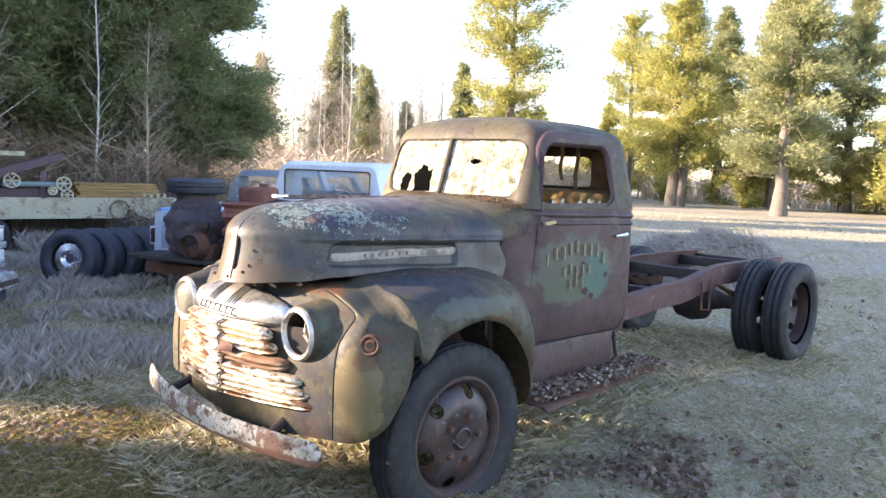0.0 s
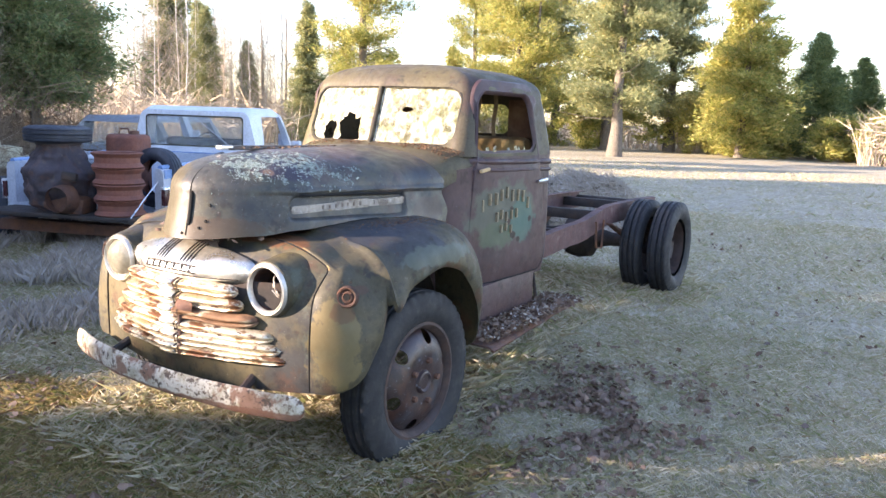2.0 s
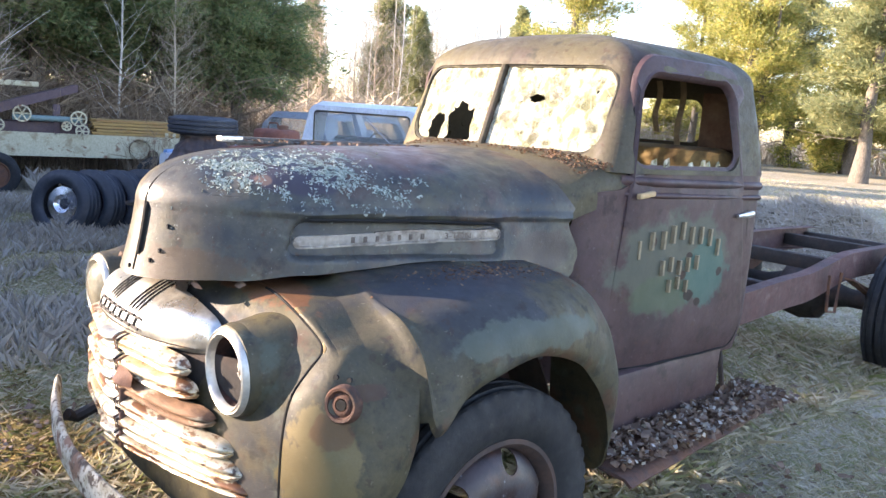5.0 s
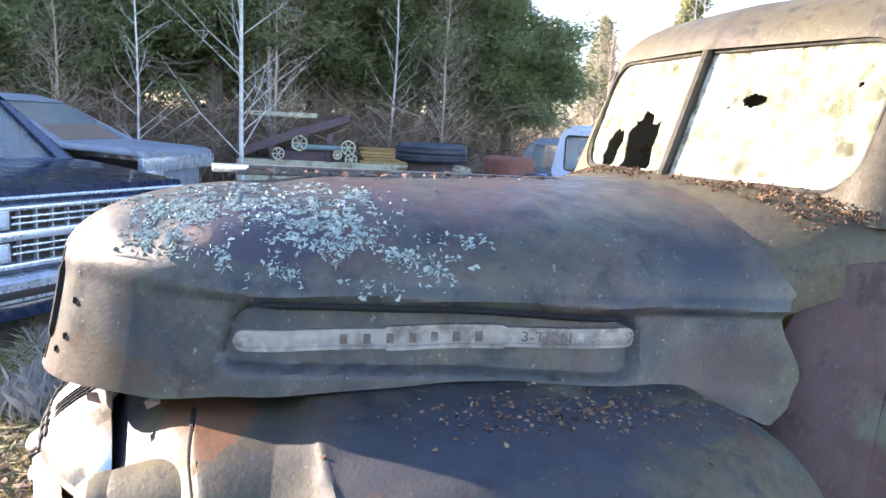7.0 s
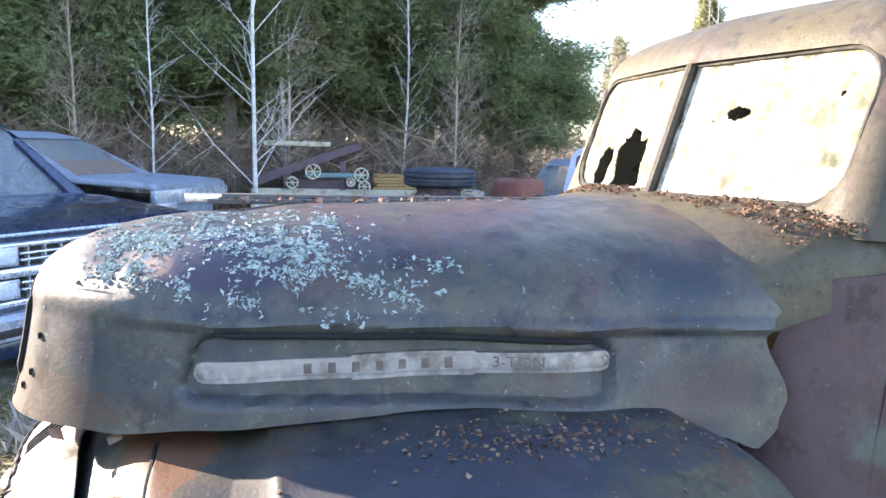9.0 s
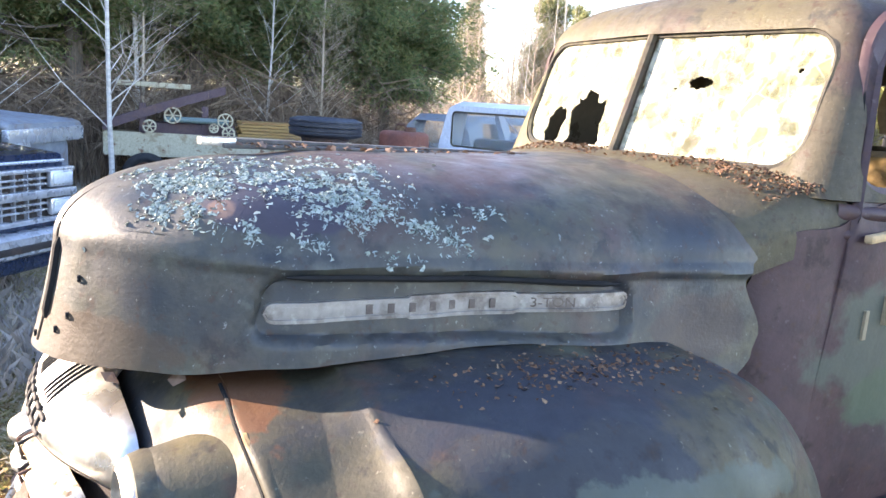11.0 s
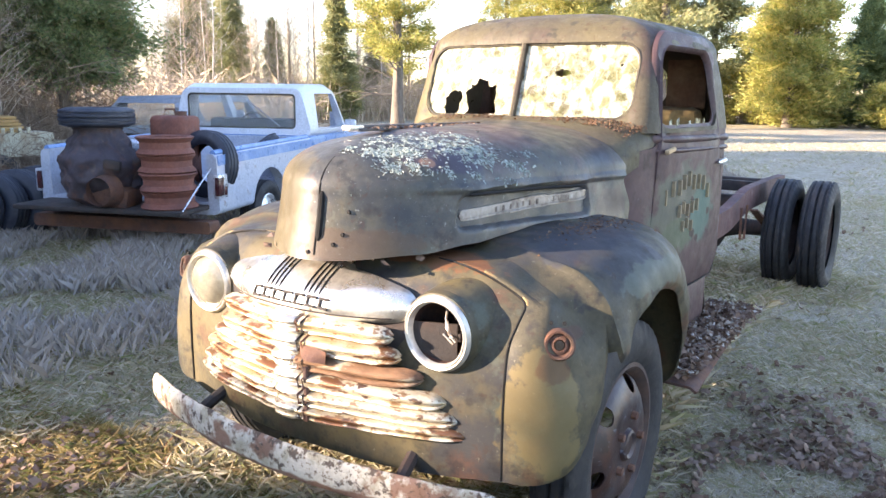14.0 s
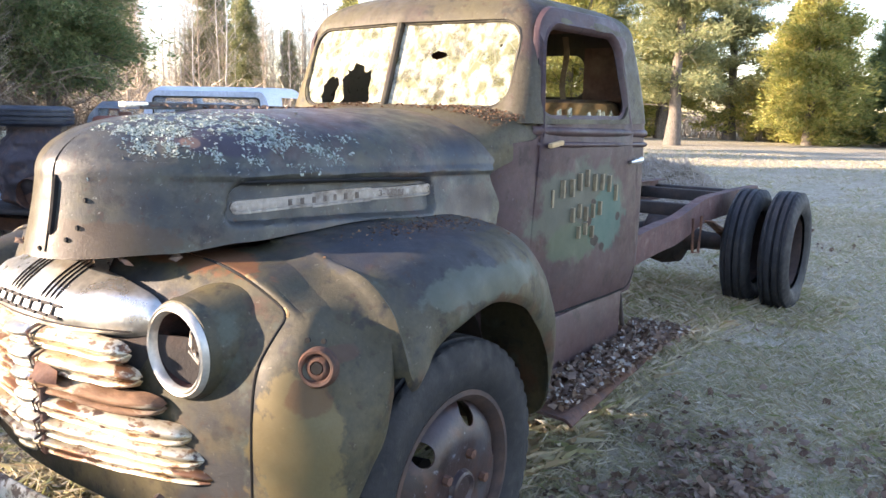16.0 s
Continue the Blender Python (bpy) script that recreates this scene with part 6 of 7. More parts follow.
# threshing machine on a cream chassis, with planks
mach = thing("farm_machine", "old cream and purple farm machine with spoked pulleys", "farm machine", pose(-10.8, 2.35, -0.1, 0, 0, 80))
part("chassis", loft_box([(-0.30, 1.9, 0.62, 0.98, 0.04, 0), (0.30, 1.9, 0.62, 0.98, 0.04, 0)]), m_cream, mach, "chipped cream side frame")
part("hood_panel", loops([[(lerp(-1.9, -0.15, u), y, 1.24 + 0.50 * u - 0.12 * (1 - u) ** 2 + z) for y, z in ((-0.34, 0.0), (0.30, 0.0), (0.30, -0.14), (-0.34, -0.14 + 0.08 * max(0, u - 0.7)))] for u in (0, 0.15, 0.3, 0.45, 0.6, 0.75, 0.9, 1.0)]), m_purple, mach, "slanted purple-brown cover", sharp=30)
part("cream_rail", box(-1.75, -0.65, 0.25, 0.40, 1.66, 1.74, 0.01), m_cream, mach, "weathered cream rail above the cover")
for x0 in (-1.35, -0.45):
    part("upright", box(x0 - 0.05, x0 + 0.05, -0.30, -0.22, 0.95, 1.42, 0.01), m_purple, mach)
part("lower_panel", box(-1.25, 0.0, -0.26, 0.2, 0.95, 1.14, 0.02), m_purple, mach)
part("cross_shaft", tube([(-1.05, -0.34, 1.20), (-0.1, -0.34, 1.20)], 0.045, 12), weathered("green_grey_shaft", (0.15, 0.22, 0.22), rough=0.6), mach)
for x0, z0, r in ((-0.92, 1.26, 0.125), (-0.15, 1.22, 0.12), (-1.25, 1.08, 0.10), (-0.10, 1.03, 0.10), (-0.32, 1.10, 0.075)):
    pl = part("pulley", turned([(-0.40, r), (-0.36, r), (-0.36, r - 0.022), (-0.40, r - 0.022), (-0.40, r)], 28, "y", (x0, 0, z0)), m_cream, mach, "cream spoked pulley")
    for k in range(6):
        a = 2 * math.pi * k / 6
        part("spoke", tube([(x0, -0.38, z0), (x0 + r * math.cos(a), -0.38, z0 + r * math.sin(a))], 0.011, 6), m_cream, pl)
part("drawbar", joined(tube([(1.8, 0, 0.80), (2.5, 0.0, 0.82)], 0.03), turned([(-0.02, 0.07), (0.02, 0.07), (0.02, 0.04), (-0.02, 0.04), (-0.02, 0.07)], 16, "y", (2.55, 0, 0.82))), m_cream, mach)
for x0 in (-1.3, 1.0):
    simple_wheel(mach, x0, -0.42, 0.34, 0.34, 0.18, -1, m_rust).matrix_basis = pose(x0, -0.42, 0.34, 0, 0, 90)
part("gear_cluster", joined(turned([(-0.36, 0.16), (-0.30, 0.16)], 24, "y", (0.75, 0, 0.78)), turned([(-0.42, 0.07), (-0.30, 0.07)], 20, "y", (0.95, 0, 0.70))), m_rust, mach)
for k in range(4):
    p = part("bracket", box(1.15 + 0.12 * k, 1.2 + 0.12 * k, -0.32, -0.28, 0.98, 1.06, 0.004), m_cream, mach)

planks = thing("plank_stack", "stack of golden sawn planks lying on the farm machine", "planks", pose(-10.8, 2.35, 0.885, 0, 0, 80))
for i in range(5):
    for j in range(3):
        part("plank", box(0.05 + 0.03 * ((i * 5 + j) % 3), 1.38 + 0.03 * ((i * 3 + j) % 4), -0.30 + 0.2 * j, -0.11 + 0.2 * j, 0.05 * i, 0.05 * i + 0.042, 0.004), m_plank, planks)
part("bearer", box(0.3, 0.38, -0.3, 0.3, -0.005, -0.001), m_plank, planks)

# ---- trees, brush, grass ----
def mesh_from(name, verts, faces, material):
    me = bpy.data.meshes.new(name)
    me.from_pydata(verts, [], faces)
    me.materials.append(material)
    return me


def foliage(rng, h, r, base, count, size, profile, branches, droop=0.3, width=0.15):
    """Small leaf sprays, four slim triangles each, strewn along branches that leave gaps between them."""
    t = rng.uniform(0, 1, branches) ** 0.9
    a = np.arange(branches) * 2.39996 + rng.normal(0, 0.5, branches)
    ln = np.array([profile(float(q)) for q in t]) * r * 0.80 * rng.uniform(0.5, 1.12, branches)
    slope = 0.25 - droop + 0.55 * t + rng.normal(0, 0.12, branches)
    pick = rng.choice(branches, count, p=(ln + 0.15 * r) / (ln + 0.15 * r).sum())
    along = rng.uniform(0.05, 1.0, count) ** 0.65
    out = np.stack([np.cos(a[pick]), np.sin(a[pick]), slope[pick] * (1 - 0.5 * droop * along)], 1)
    spread = (0.035 * r + 0.075 * ln[pick] * (0.35 + along))[:, None]
    c = out * (ln[pick] * along)[:, None] + rng.normal(0, 1, (count, 3)) * spread * np.array([1, 1, 0.55])
    c[:, 2] = np.maximum(c[:, 2] + base + t[pick] * (h - base), 0.03)
    d = out * np.array([1, 1, 0]) + np.array([0, 0, 0.5]) - np.array([0, 0, droop]) + rng.normal(0, 0.45, (count, 3))
    d /= np.linalg.norm(d, axis=1)[:, None]
    verts = []
    for k in range(4):
        dd = d + rng.normal(0, 0.38, d.shape)
        dd /= np.linalg.norm(dd, axis=1)[:, None]
        side = np.cross(dd, rng.normal(0, 1, d.shape))
        side /= np.linalg.norm(side, axis=1)[:, None]
        s = size * rng.uniform(0.5, 1.5, (count, 1))
        o = c + rng.normal(0, size * 0.6, c.shape)
        verts.append(np.stack([o - side * s * width, o + side * s * width, o + dd * s * 1.15], 1))
    v = np.concatenate(verts).reshape(-1, 3)
    f = np.arange(len(v)).reshape(-1, 3)
    return v.tolist(), f.tolist()


def trunk_bm(rng, h, r0, lean=0.02, limbs=0, limb_len=1.0, low=0.2, seg=9, upward=0.2, limb_r=0.03):
    pts, rad = [], []
    x = y = 0.0
    for i in range(9):
        t = i / 8
        pts.append((x, y, h * t))
        rad.append(r0 * (1 - 0.9 * t) * (1.35 if i == 0 else 1) + 0.006)
        x += float(rng.normal(0, lean * h / 8))
        y += float(rng.normal(0, lean * h / 8))
    bms = [tube(pts, rad, seg)]
    for i in range(limbs):
        t = low + (0.95 - low) * (i + float(rng.uniform(0, 1))) / limbs
        j = min(7, int(t * 8))
        p = Vector(pts[j]).lerp(Vector(pts[j + 1]), t * 8 - j)
        a = float(rng.uniform(0, 2 * math.pi))
        ln = limb_len * float(rng.uniform(0.5, 1.0)) * (1.1 - t)
        d = Vector((math.cos(a), math.sin(a), upward + float(rng.normal(0, 0.25))))
        q = p + d * ln * 0.5 + Vector((0, 0, float(rng.normal(0, 0.05)) * ln))
        e = p + d * ln + Vector((float(rng.normal(0, 0.15)), float(rng.normal(0, 0.15)), float(rng.normal(0.05, 0.12)))) * ln
        rr = limb_r * (1.1 - t) + 0.004
        bms.append(tube([p, q, e], [rr, rr * 0.6, rr * 0.2], 5))
        for k in range(2):
            d2 = Vector(rng.normal(0, 0.5, 3)) + d * 0.5
            bms.append(tube([q, q + d2 * ln * 0.45], [rr * 0.45, rr * 0.12], 4))
    return joined(*bms)


def cedar_profile(t):
    return curve_at([(0, 0.75), (0.15, 1.0), (0.45, 0.85), (0.8, 0.42), (1, 0.06)], t)


def spruce_profile(t):
    return (1 - t) * 0.95 + 0.05 + 0.06 * math.sin(t * 40)


def round_profile(t):
    return curve_at([(0, 0.55), (0.3, 1.0), (0.7, 0.85), (1, 0.25)], t)


def make_tree(name, label, seed, h, r, base, count, size, profile, leaf, bark=None, r0=0.2, limbs=14, branches=150, forks=1, droop=0.3, category="tree", group=""):
    rng = np.random.default_rng(seed)
    tree = thing(name, label, category, group=group)
    t = [trunk_bm(rng, h * 0.93, r0, 0.02, limbs, r * 0.9, base / h * 0.7)]
    for k in range(forks - 1):
        b = trunk_bm(rng, h * 0.8, r0 * 0.8, 0.03, 4, r * 0.5, 0.4)
        b.transform(Matrix.Translation((0.35 * (k + 1), 0.1, 0)) @ Matrix.Rotation(radians(4), 4, "Y"))
        t.append(b)
    part("trunk", joined(*t), bark or m_bark, tree)
    v, f = foliage(rng, h, r, base, count, size, profile, branches, droop)
    crown_ob = new("crown", mesh_from("crown", v, f, leaf))
    crown_ob.parent = tree
    return tree


def place_tree(tree, spots):
    """The first spot takes the tree itself, the others copies. A spot: x, y, size, turn."""
    for i, (x, y, s, rz) in enumerate(spots):
        ob = tree if i == 0 else copy_thing(tree, Matrix.Identity(4))
        ob.matrix_basis = Matrix.Translation((x, y, ground_z(x, y) - 0.05)) @ Matrix.Rotation(radians(rz), 4, "Z") @ Matrix.Scale(s, 4)


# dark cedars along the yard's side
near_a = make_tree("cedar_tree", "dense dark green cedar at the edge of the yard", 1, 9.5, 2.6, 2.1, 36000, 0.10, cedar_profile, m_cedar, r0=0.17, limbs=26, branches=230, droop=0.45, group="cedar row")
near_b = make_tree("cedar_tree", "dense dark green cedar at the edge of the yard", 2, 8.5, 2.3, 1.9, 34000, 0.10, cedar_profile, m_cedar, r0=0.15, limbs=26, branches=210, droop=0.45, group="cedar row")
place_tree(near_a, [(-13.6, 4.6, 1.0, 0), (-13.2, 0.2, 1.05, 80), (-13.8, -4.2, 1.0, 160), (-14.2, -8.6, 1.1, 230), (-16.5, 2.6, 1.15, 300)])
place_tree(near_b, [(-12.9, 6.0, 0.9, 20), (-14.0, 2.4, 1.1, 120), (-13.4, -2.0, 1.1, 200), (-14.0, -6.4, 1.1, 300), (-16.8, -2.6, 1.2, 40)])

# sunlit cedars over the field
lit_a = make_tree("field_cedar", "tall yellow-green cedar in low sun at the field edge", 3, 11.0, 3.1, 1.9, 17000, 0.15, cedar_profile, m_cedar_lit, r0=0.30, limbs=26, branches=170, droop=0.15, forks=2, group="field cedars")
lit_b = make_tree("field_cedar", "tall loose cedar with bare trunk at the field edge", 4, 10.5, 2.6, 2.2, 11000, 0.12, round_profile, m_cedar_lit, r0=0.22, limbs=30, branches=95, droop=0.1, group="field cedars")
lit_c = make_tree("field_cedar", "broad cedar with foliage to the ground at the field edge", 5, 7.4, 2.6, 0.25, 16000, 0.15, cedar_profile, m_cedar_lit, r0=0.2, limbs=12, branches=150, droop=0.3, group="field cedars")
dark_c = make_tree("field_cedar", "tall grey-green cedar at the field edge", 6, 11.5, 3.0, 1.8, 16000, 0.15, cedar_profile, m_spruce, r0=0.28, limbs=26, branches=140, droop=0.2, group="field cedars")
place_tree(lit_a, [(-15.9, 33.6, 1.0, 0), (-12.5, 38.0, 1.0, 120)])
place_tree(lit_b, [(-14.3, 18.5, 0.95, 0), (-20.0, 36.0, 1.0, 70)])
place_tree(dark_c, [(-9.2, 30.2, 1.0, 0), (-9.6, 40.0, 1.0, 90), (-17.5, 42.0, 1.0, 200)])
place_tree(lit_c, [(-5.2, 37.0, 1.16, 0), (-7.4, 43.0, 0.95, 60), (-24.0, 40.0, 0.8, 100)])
pine_c = make_tree("field_pine", "dense blue-green young pine at the field edge", 15, 7.0, 2.4, 0.2, 20000, 0.14, cedar_profile, m_pine, r0=0.16, limbs=10, branches=130, droop=0.2, group="field pines")
place_tree(pine_c, [(-2.4, 40.0, 0.88, 60), (-0.6, 42.5, 0.74, 140), (2.2, 43.0, 0.80, 30), (4.4, 42.0, 0.7, 220)])

# spruces and bare trees far off
spr = make_tree("spruce_tree", "slim pointed spruce beyond the field", 7, 7.0, 1.75, 0.2, 11000, 0.15, spruce_profile, m_spruce, r0=0.12, limbs=10, branches=150, droop=0.5, group="spruces")
place_tree(spr, [(-22.9, 25.1, 0.95, 0), (-30.5, 25.1, 1.0, 60), (-30.0, 27.9, 0.75, 120), (-36.0, 22.0, 1.1, 80), (-27.0, 33.0, 0.9, 10), (-33.5, 25.6, 1.5, 200), (-27.8, 23.2, 0.9, 150), (-41.0, 24.5, 1.1, 260)])


def bare_tree(name, label, seed, h, r0, bark, limbs, group="", twigs=0):
    rng = np.random.default_rng(seed)
    tree = thing(name, label, "tree", group=group)
    part("trunk", trunk_bm(rng, h, r0, 0.025, limbs, h * (0.17 if r0 < 0.05 else 0.22), 0.10, 7, 0.95, r0 * (0.20 if r0 < 0.05 else 0.40)), bark, tree)
    if twigs:
        v, f = foliage(rng, h, h * 0.17, h * 0.22, twigs, 0.40, round_profile, 60, -0.5, 0.011)
        crown_ob = new("twig_crown", mesh_from("twig_crown", v, f, m_twig))
        crown_ob.parent = tree
    return tree


birch = bare_tree("birch_tree", "slim pale leafless birch", 8, 9.0, 0.030, m_birch, 46, "bare trees")
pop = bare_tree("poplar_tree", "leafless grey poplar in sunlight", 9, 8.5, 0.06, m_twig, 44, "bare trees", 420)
rb = random.Random(12)
place_tree(birch, [(-10.0, 0.47, 1.0, 0), (-12.5, 1.2, 1.25, 90), (-9.8, -1.0, 0.55, 180), (-12.0, 3.2, 0.7, 230)] + [(rb.uniform(-42, -24), rb.uniform(15, 38), rb.uniform(0.6, 1.2), rb.uniform(0, 360)) for k in range(64)])
place_tree(pop, [(rb.uniform(-42, -24), rb.uniform(15, 38), rb.uniform(0.45, 1.05), rb.uniform(0, 360)) for k in range(60)] + [(-11.8, 4.2, 0.5, 0), (-12.2, 1.2, 0.6, 40), (-11.7, -2.2, 0.5, 100)])


# brush: brown tangle under the cedars and along the far edge
def brush(name, label, rng, areas, material, thick=0.006):
    vs, fs = [], []
    for x0, x1, y0, y1, n, h in areas:
        x, y = rng.uniform(x0, x1, n), rng.uniform(y0, y1, n)
        hh = h * rng.uniform(0.3, 1.0, n)
        a = rng.uniform(0, math.pi, n)
        lx, ly = rng.normal(0, 0.22, n) * hh, rng.normal(0, 0.22, n) * hh
        for i in range(n):
            z = ground_z(x[i], y[i]) - 0.02
            w = thick * (0.6 + hh[i])
            dx, dy = w * math.cos(a[i]), w * math.sin(a[i])
            k = len(vs)
            vs += [(x[i] - dx, y[i] - dy, z), (x[i] + dx, y[i] + dy, z), (x[i] + lx[i], y[i] + ly[i], z + hh[i])]
            fs.append((k, k + 1, k + 2))
            for b in range(2):
                t = rng.uniform(0.3, 0.8)
                p = (x[i] + lx[i] * t, y[i] + ly[i] * t, z + hh[i] * t)
                e = rng.normal(0, 0.25, 3) * hh[i]
                k = len(vs)
                vs += [(p[0], p[1], p[2] - w), (p[0], p[1], p[2] + w), (p[0] + e[0], p[1] + e[1], p[2] + abs(e[2]))]
                fs.append((k, k + 1, k + 2))
    ob = new(name, mesh_from(name, vs, fs, material))
    return tagged(ob, label, "brush", kind="stuff")


rng0 = np.random.default_rng(21)
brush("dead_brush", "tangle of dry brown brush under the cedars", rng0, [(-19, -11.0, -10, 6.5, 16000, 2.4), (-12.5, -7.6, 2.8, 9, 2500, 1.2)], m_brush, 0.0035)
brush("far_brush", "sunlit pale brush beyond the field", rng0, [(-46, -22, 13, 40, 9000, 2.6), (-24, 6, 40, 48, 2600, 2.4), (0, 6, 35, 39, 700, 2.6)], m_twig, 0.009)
leafbrush = thing("evergreen_hedge", "low evergreen scrub along the field edge", "hedge", kind="stuff")
hv, hf = [], []
for k in range(46):
    rr = np.random.default_rng(100 + k)
    x, y = float(rr.uniform(-30, 6)), float(rr.uniform(37, 46))
    v, f = foliage(rr, float(rr.uniform(1.2, 3.5)), float(rr.uniform(0.9, 1.7)), 0.05, 900, 0.20, round_profile, 26, 0.1)
    o = len(hv)
    hv += [(a + x, b + y, c + ground_z(x, y)) for a, b, c in v]
    hf += [tuple(i + o for i in q) for q in f]
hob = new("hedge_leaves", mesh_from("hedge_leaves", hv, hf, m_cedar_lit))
hob.parent = leafbrush

# unseen woodland behind the camera, placed to throw its shade over the yard
shade = make_tree("shade_tree", "dense cedar added out of view behind the viewer to shade the yard", 10, 10.0, 3.0, 0.6, 5200, 0.52, cedar_profile, m_cedar, r0=0.22, limbs=8, branches=220, group="woodland")
# thicket and woodland deep behind the cedar row
thicket = make_tree("thicket_tree", "shaded young conifer in the thicket behind the cedars", 14, 5.0, 2.3, 0.15, 6000, 0.15, round_profile, m_cedar, r0=0.09, limbs=16, branches=60, group="thicket")
place_tree(thicket, [(-18.6 - 1.2 * (i % 2), -12 + 2.6 * i, 0.9 + 0.1 * (i % 3), 70 * i) for i in range(8)])
place_tree(copy_thing(near_a, Matrix.Identity(4)), [(-24 - 3 * (i % 2), -13 + 5.0 * i, 1.1, 50 * i) for i in range(4)])
to_sun, across = Vector((-math.sin(radians(SUN_AZ)), -math.cos(radians(SUN_AZ)))), Vector((math.cos(radians(SUN_AZ)), -math.sin(radians(SUN_AZ))))
rows = []
for i, w in enumerate((4.3, 8.2, 12.3, 16.5, 21.0, 25.5, -4.1, -8.0, -11.5)):
    p = to_sun * (16.0 + 1.5 * (i % 3)) + across * w
    rows.append((p.x, p.y, 0.86 + 0.05 * (i % 3), 47 * i))
# low unseen trees added in the gap to keep sun off the near ground
for w, d, k in ((-1.2, 14.0, 0.395), (0.6, 14.6, 0.41), (2.2, 13.8, 0.415), (1.5, 14.2, 0.45)):
    p = to_sun * d + across * w
    rows.append((p.x, p.y, k, 61 * w))
place_tree(shade, rows)

# ---- lichen, litter, grass ----
def flakes(name, label, spots, material, size, parent=None, lift=0.003, kind="stuff", category="", rng=None, curl=0.35, sides=6):
    """Small uneven scraps at (place, normal) pairs, joined."""
    vs, fs = [], []
    for p, nrm in spots:
        p, nrm = Vector(p), Vector(nrm).normalized()
        nrm = (nrm + Vector(rng.normal(0, curl, 3))).normalized()
        a = nrm.cross(Vector(rng.normal(0, 1, 3))).normalized()
        b = nrm.cross(a)
        s = size * float(rng.uniform(0.5, 1.5))
        k = len(vs)
        c = p + Vector(spots[0][1]).normalized() * 0 + nrm * lift
        vs.append(tuple(c + nrm * s * 0.25))
        for i in range(sides):
            w = 2 * math.pi * i / sides
            r = s * float(rng.uniform(0.55, 1.1))
            vs.append(tuple(c + a * r * math.cos(w) + b * r * math.sin(w) * 0.8 + nrm * s * float(rng.uniform(-0.05, 0.35))))
        fs += [(k, k + 1 + i, k + 1 + (i + 1) % sides) for i in range(sides)]
    ob = new(name, mesh_from(name, vs, fs, material))
    if parent is not None:
        ob.parent = parent
    return tagged(ob, label, category, kind=kind)


rng1 = np.random.default_rng(31)
LICHEN = [(-0.585, 1.372, 0.045, 0.026, 1.0), (-0.05, 1.345, 0.05, 0.02, 0.5), (-0.53, 1.378, 0.06, 0.030, 1.0), (-0.30, 1.365, 0.10, 0.045, 1.0), (-0.42, 1.388, 0.05, 0.030, 0.9), (-0.60, 1.33, 0.035, 0.025, 0.8), (-0.555, 1.335, 0.032, 0.025, 0.9), (-0.47, 1.315, 0.035, 0.022, 0.6),
          (-0.17, 1.33, 0.05, 0.025, 0.8), (-0.11, 1.31, 0.05, 0.030, 0.7), (-0.23, 1.405, 0.05, 0.018, 0.7), (-0.38, 1.30, 0.05, 0.018, 0.5), (-0.25, 1.27, 0.12, 0.02, 0.3)]
NU, NV = 150, 60
cells = [[Vector(hood_point(0.12 + 0.36 * i / NU, 0.36 + 0.61 * j / NV)) for j in range(NV + 1)] for i in range(NU + 1)]
weights = np.zeros((NU, NV))
for i in range(NU):
    for j in range(NV):
        p = cells[i][j]
        keep = 0.0025
        for y0, z0, ry, rz, k in LICHEN:
            keep = max(keep, k * math.exp(-1.3 * (((p.y - y0) / ry) ** 2 + ((p.z - z0) / rz) ** 2)))
        keep = keep ** 1.5
        keep *= 1.0 if noise.noise((p.y * 34, p.z * 34, p.x * 34)) > -0.08 else 0.02
        weights[i, j] = keep * (cells[i + 1][j] - p).cross(cells[i][j + 1] - p).length
spots = []
for c in rng1.choice(NU * NV, 21000, p=(weights / weights.sum()).ravel()):
    i, j = divmod(int(c), NV)
    du, dv = cells[i + 1][j] - cells[i][j], cells[i][j + 1] - cells[i][j]
    nn = du.cross(dv).normalized()
    spots.append((cells[i][j] + du * float(rng1.uniform()) + dv * float(rng1.uniform()), nn if nn.z > 0 else -nn))
flakes("lichen", "", spots, m_lichen, 0.0068, hood, 0.003, rng=rng1, curl=0.7)

# litter on the cowl, the fender, the running board and the nose
def litter(name, label, parent, n, place, size, rng, mat=None):
    return flakes(name, label, [(place(rng), (0, 0, 1)) for k in range(n)], mat or m_leaf, size, parent, 0.002, rng=rng, curl=0.6, sides=4)


def cowl_spot(rng):
    u, v = float(rng.uniform(0.24, 0.80)), float(rng.uniform(0.25, 0.97)) ** 0.6
    p = Vector(cowl(u, v))
    return p + Vector((0, 0, 0.006 + 0.010 * float(rng.uniform())))


litter("cowl_litter", "", truck, 1500, cowl_spot, 0.0058, rng1, m_litter)
litter("board_litter", "", truck, 1500, lambda r: (float(r.uniform(0.62, 0.90)), float(r.uniform(0.60, 1.92)), 0.40 + 0.03 * float(r.uniform()) ** 2), 0.020, rng1)
litter("board_litter", "", truck, 500, lambda r: (float(r.uniform(0.62, 0.90)), float(r.uniform(0.60, 1.90)), 0.41 + 0.03 * float(r.uniform()) ** 2), 0.012, rng1, m_weed)


def fender_spot(rng):
    y = float(rng.normal(0.08, 0.16))
    x = 0.64 + 0.045 * float(rng.normal()) + 0.12 * y
    u = 0.15 + 0.47 * (0.40 - max(-0.35, min(0.38, y))) / 0.76
    best = min((Vector(fender_point(u, 0.4 + 0.6 * float(rng.uniform()))) for k in range(30)), key=lambda p: abs(p.x - x))
    return best + Vector((0, float(rng.normal(0, 0.004)), 0.004))


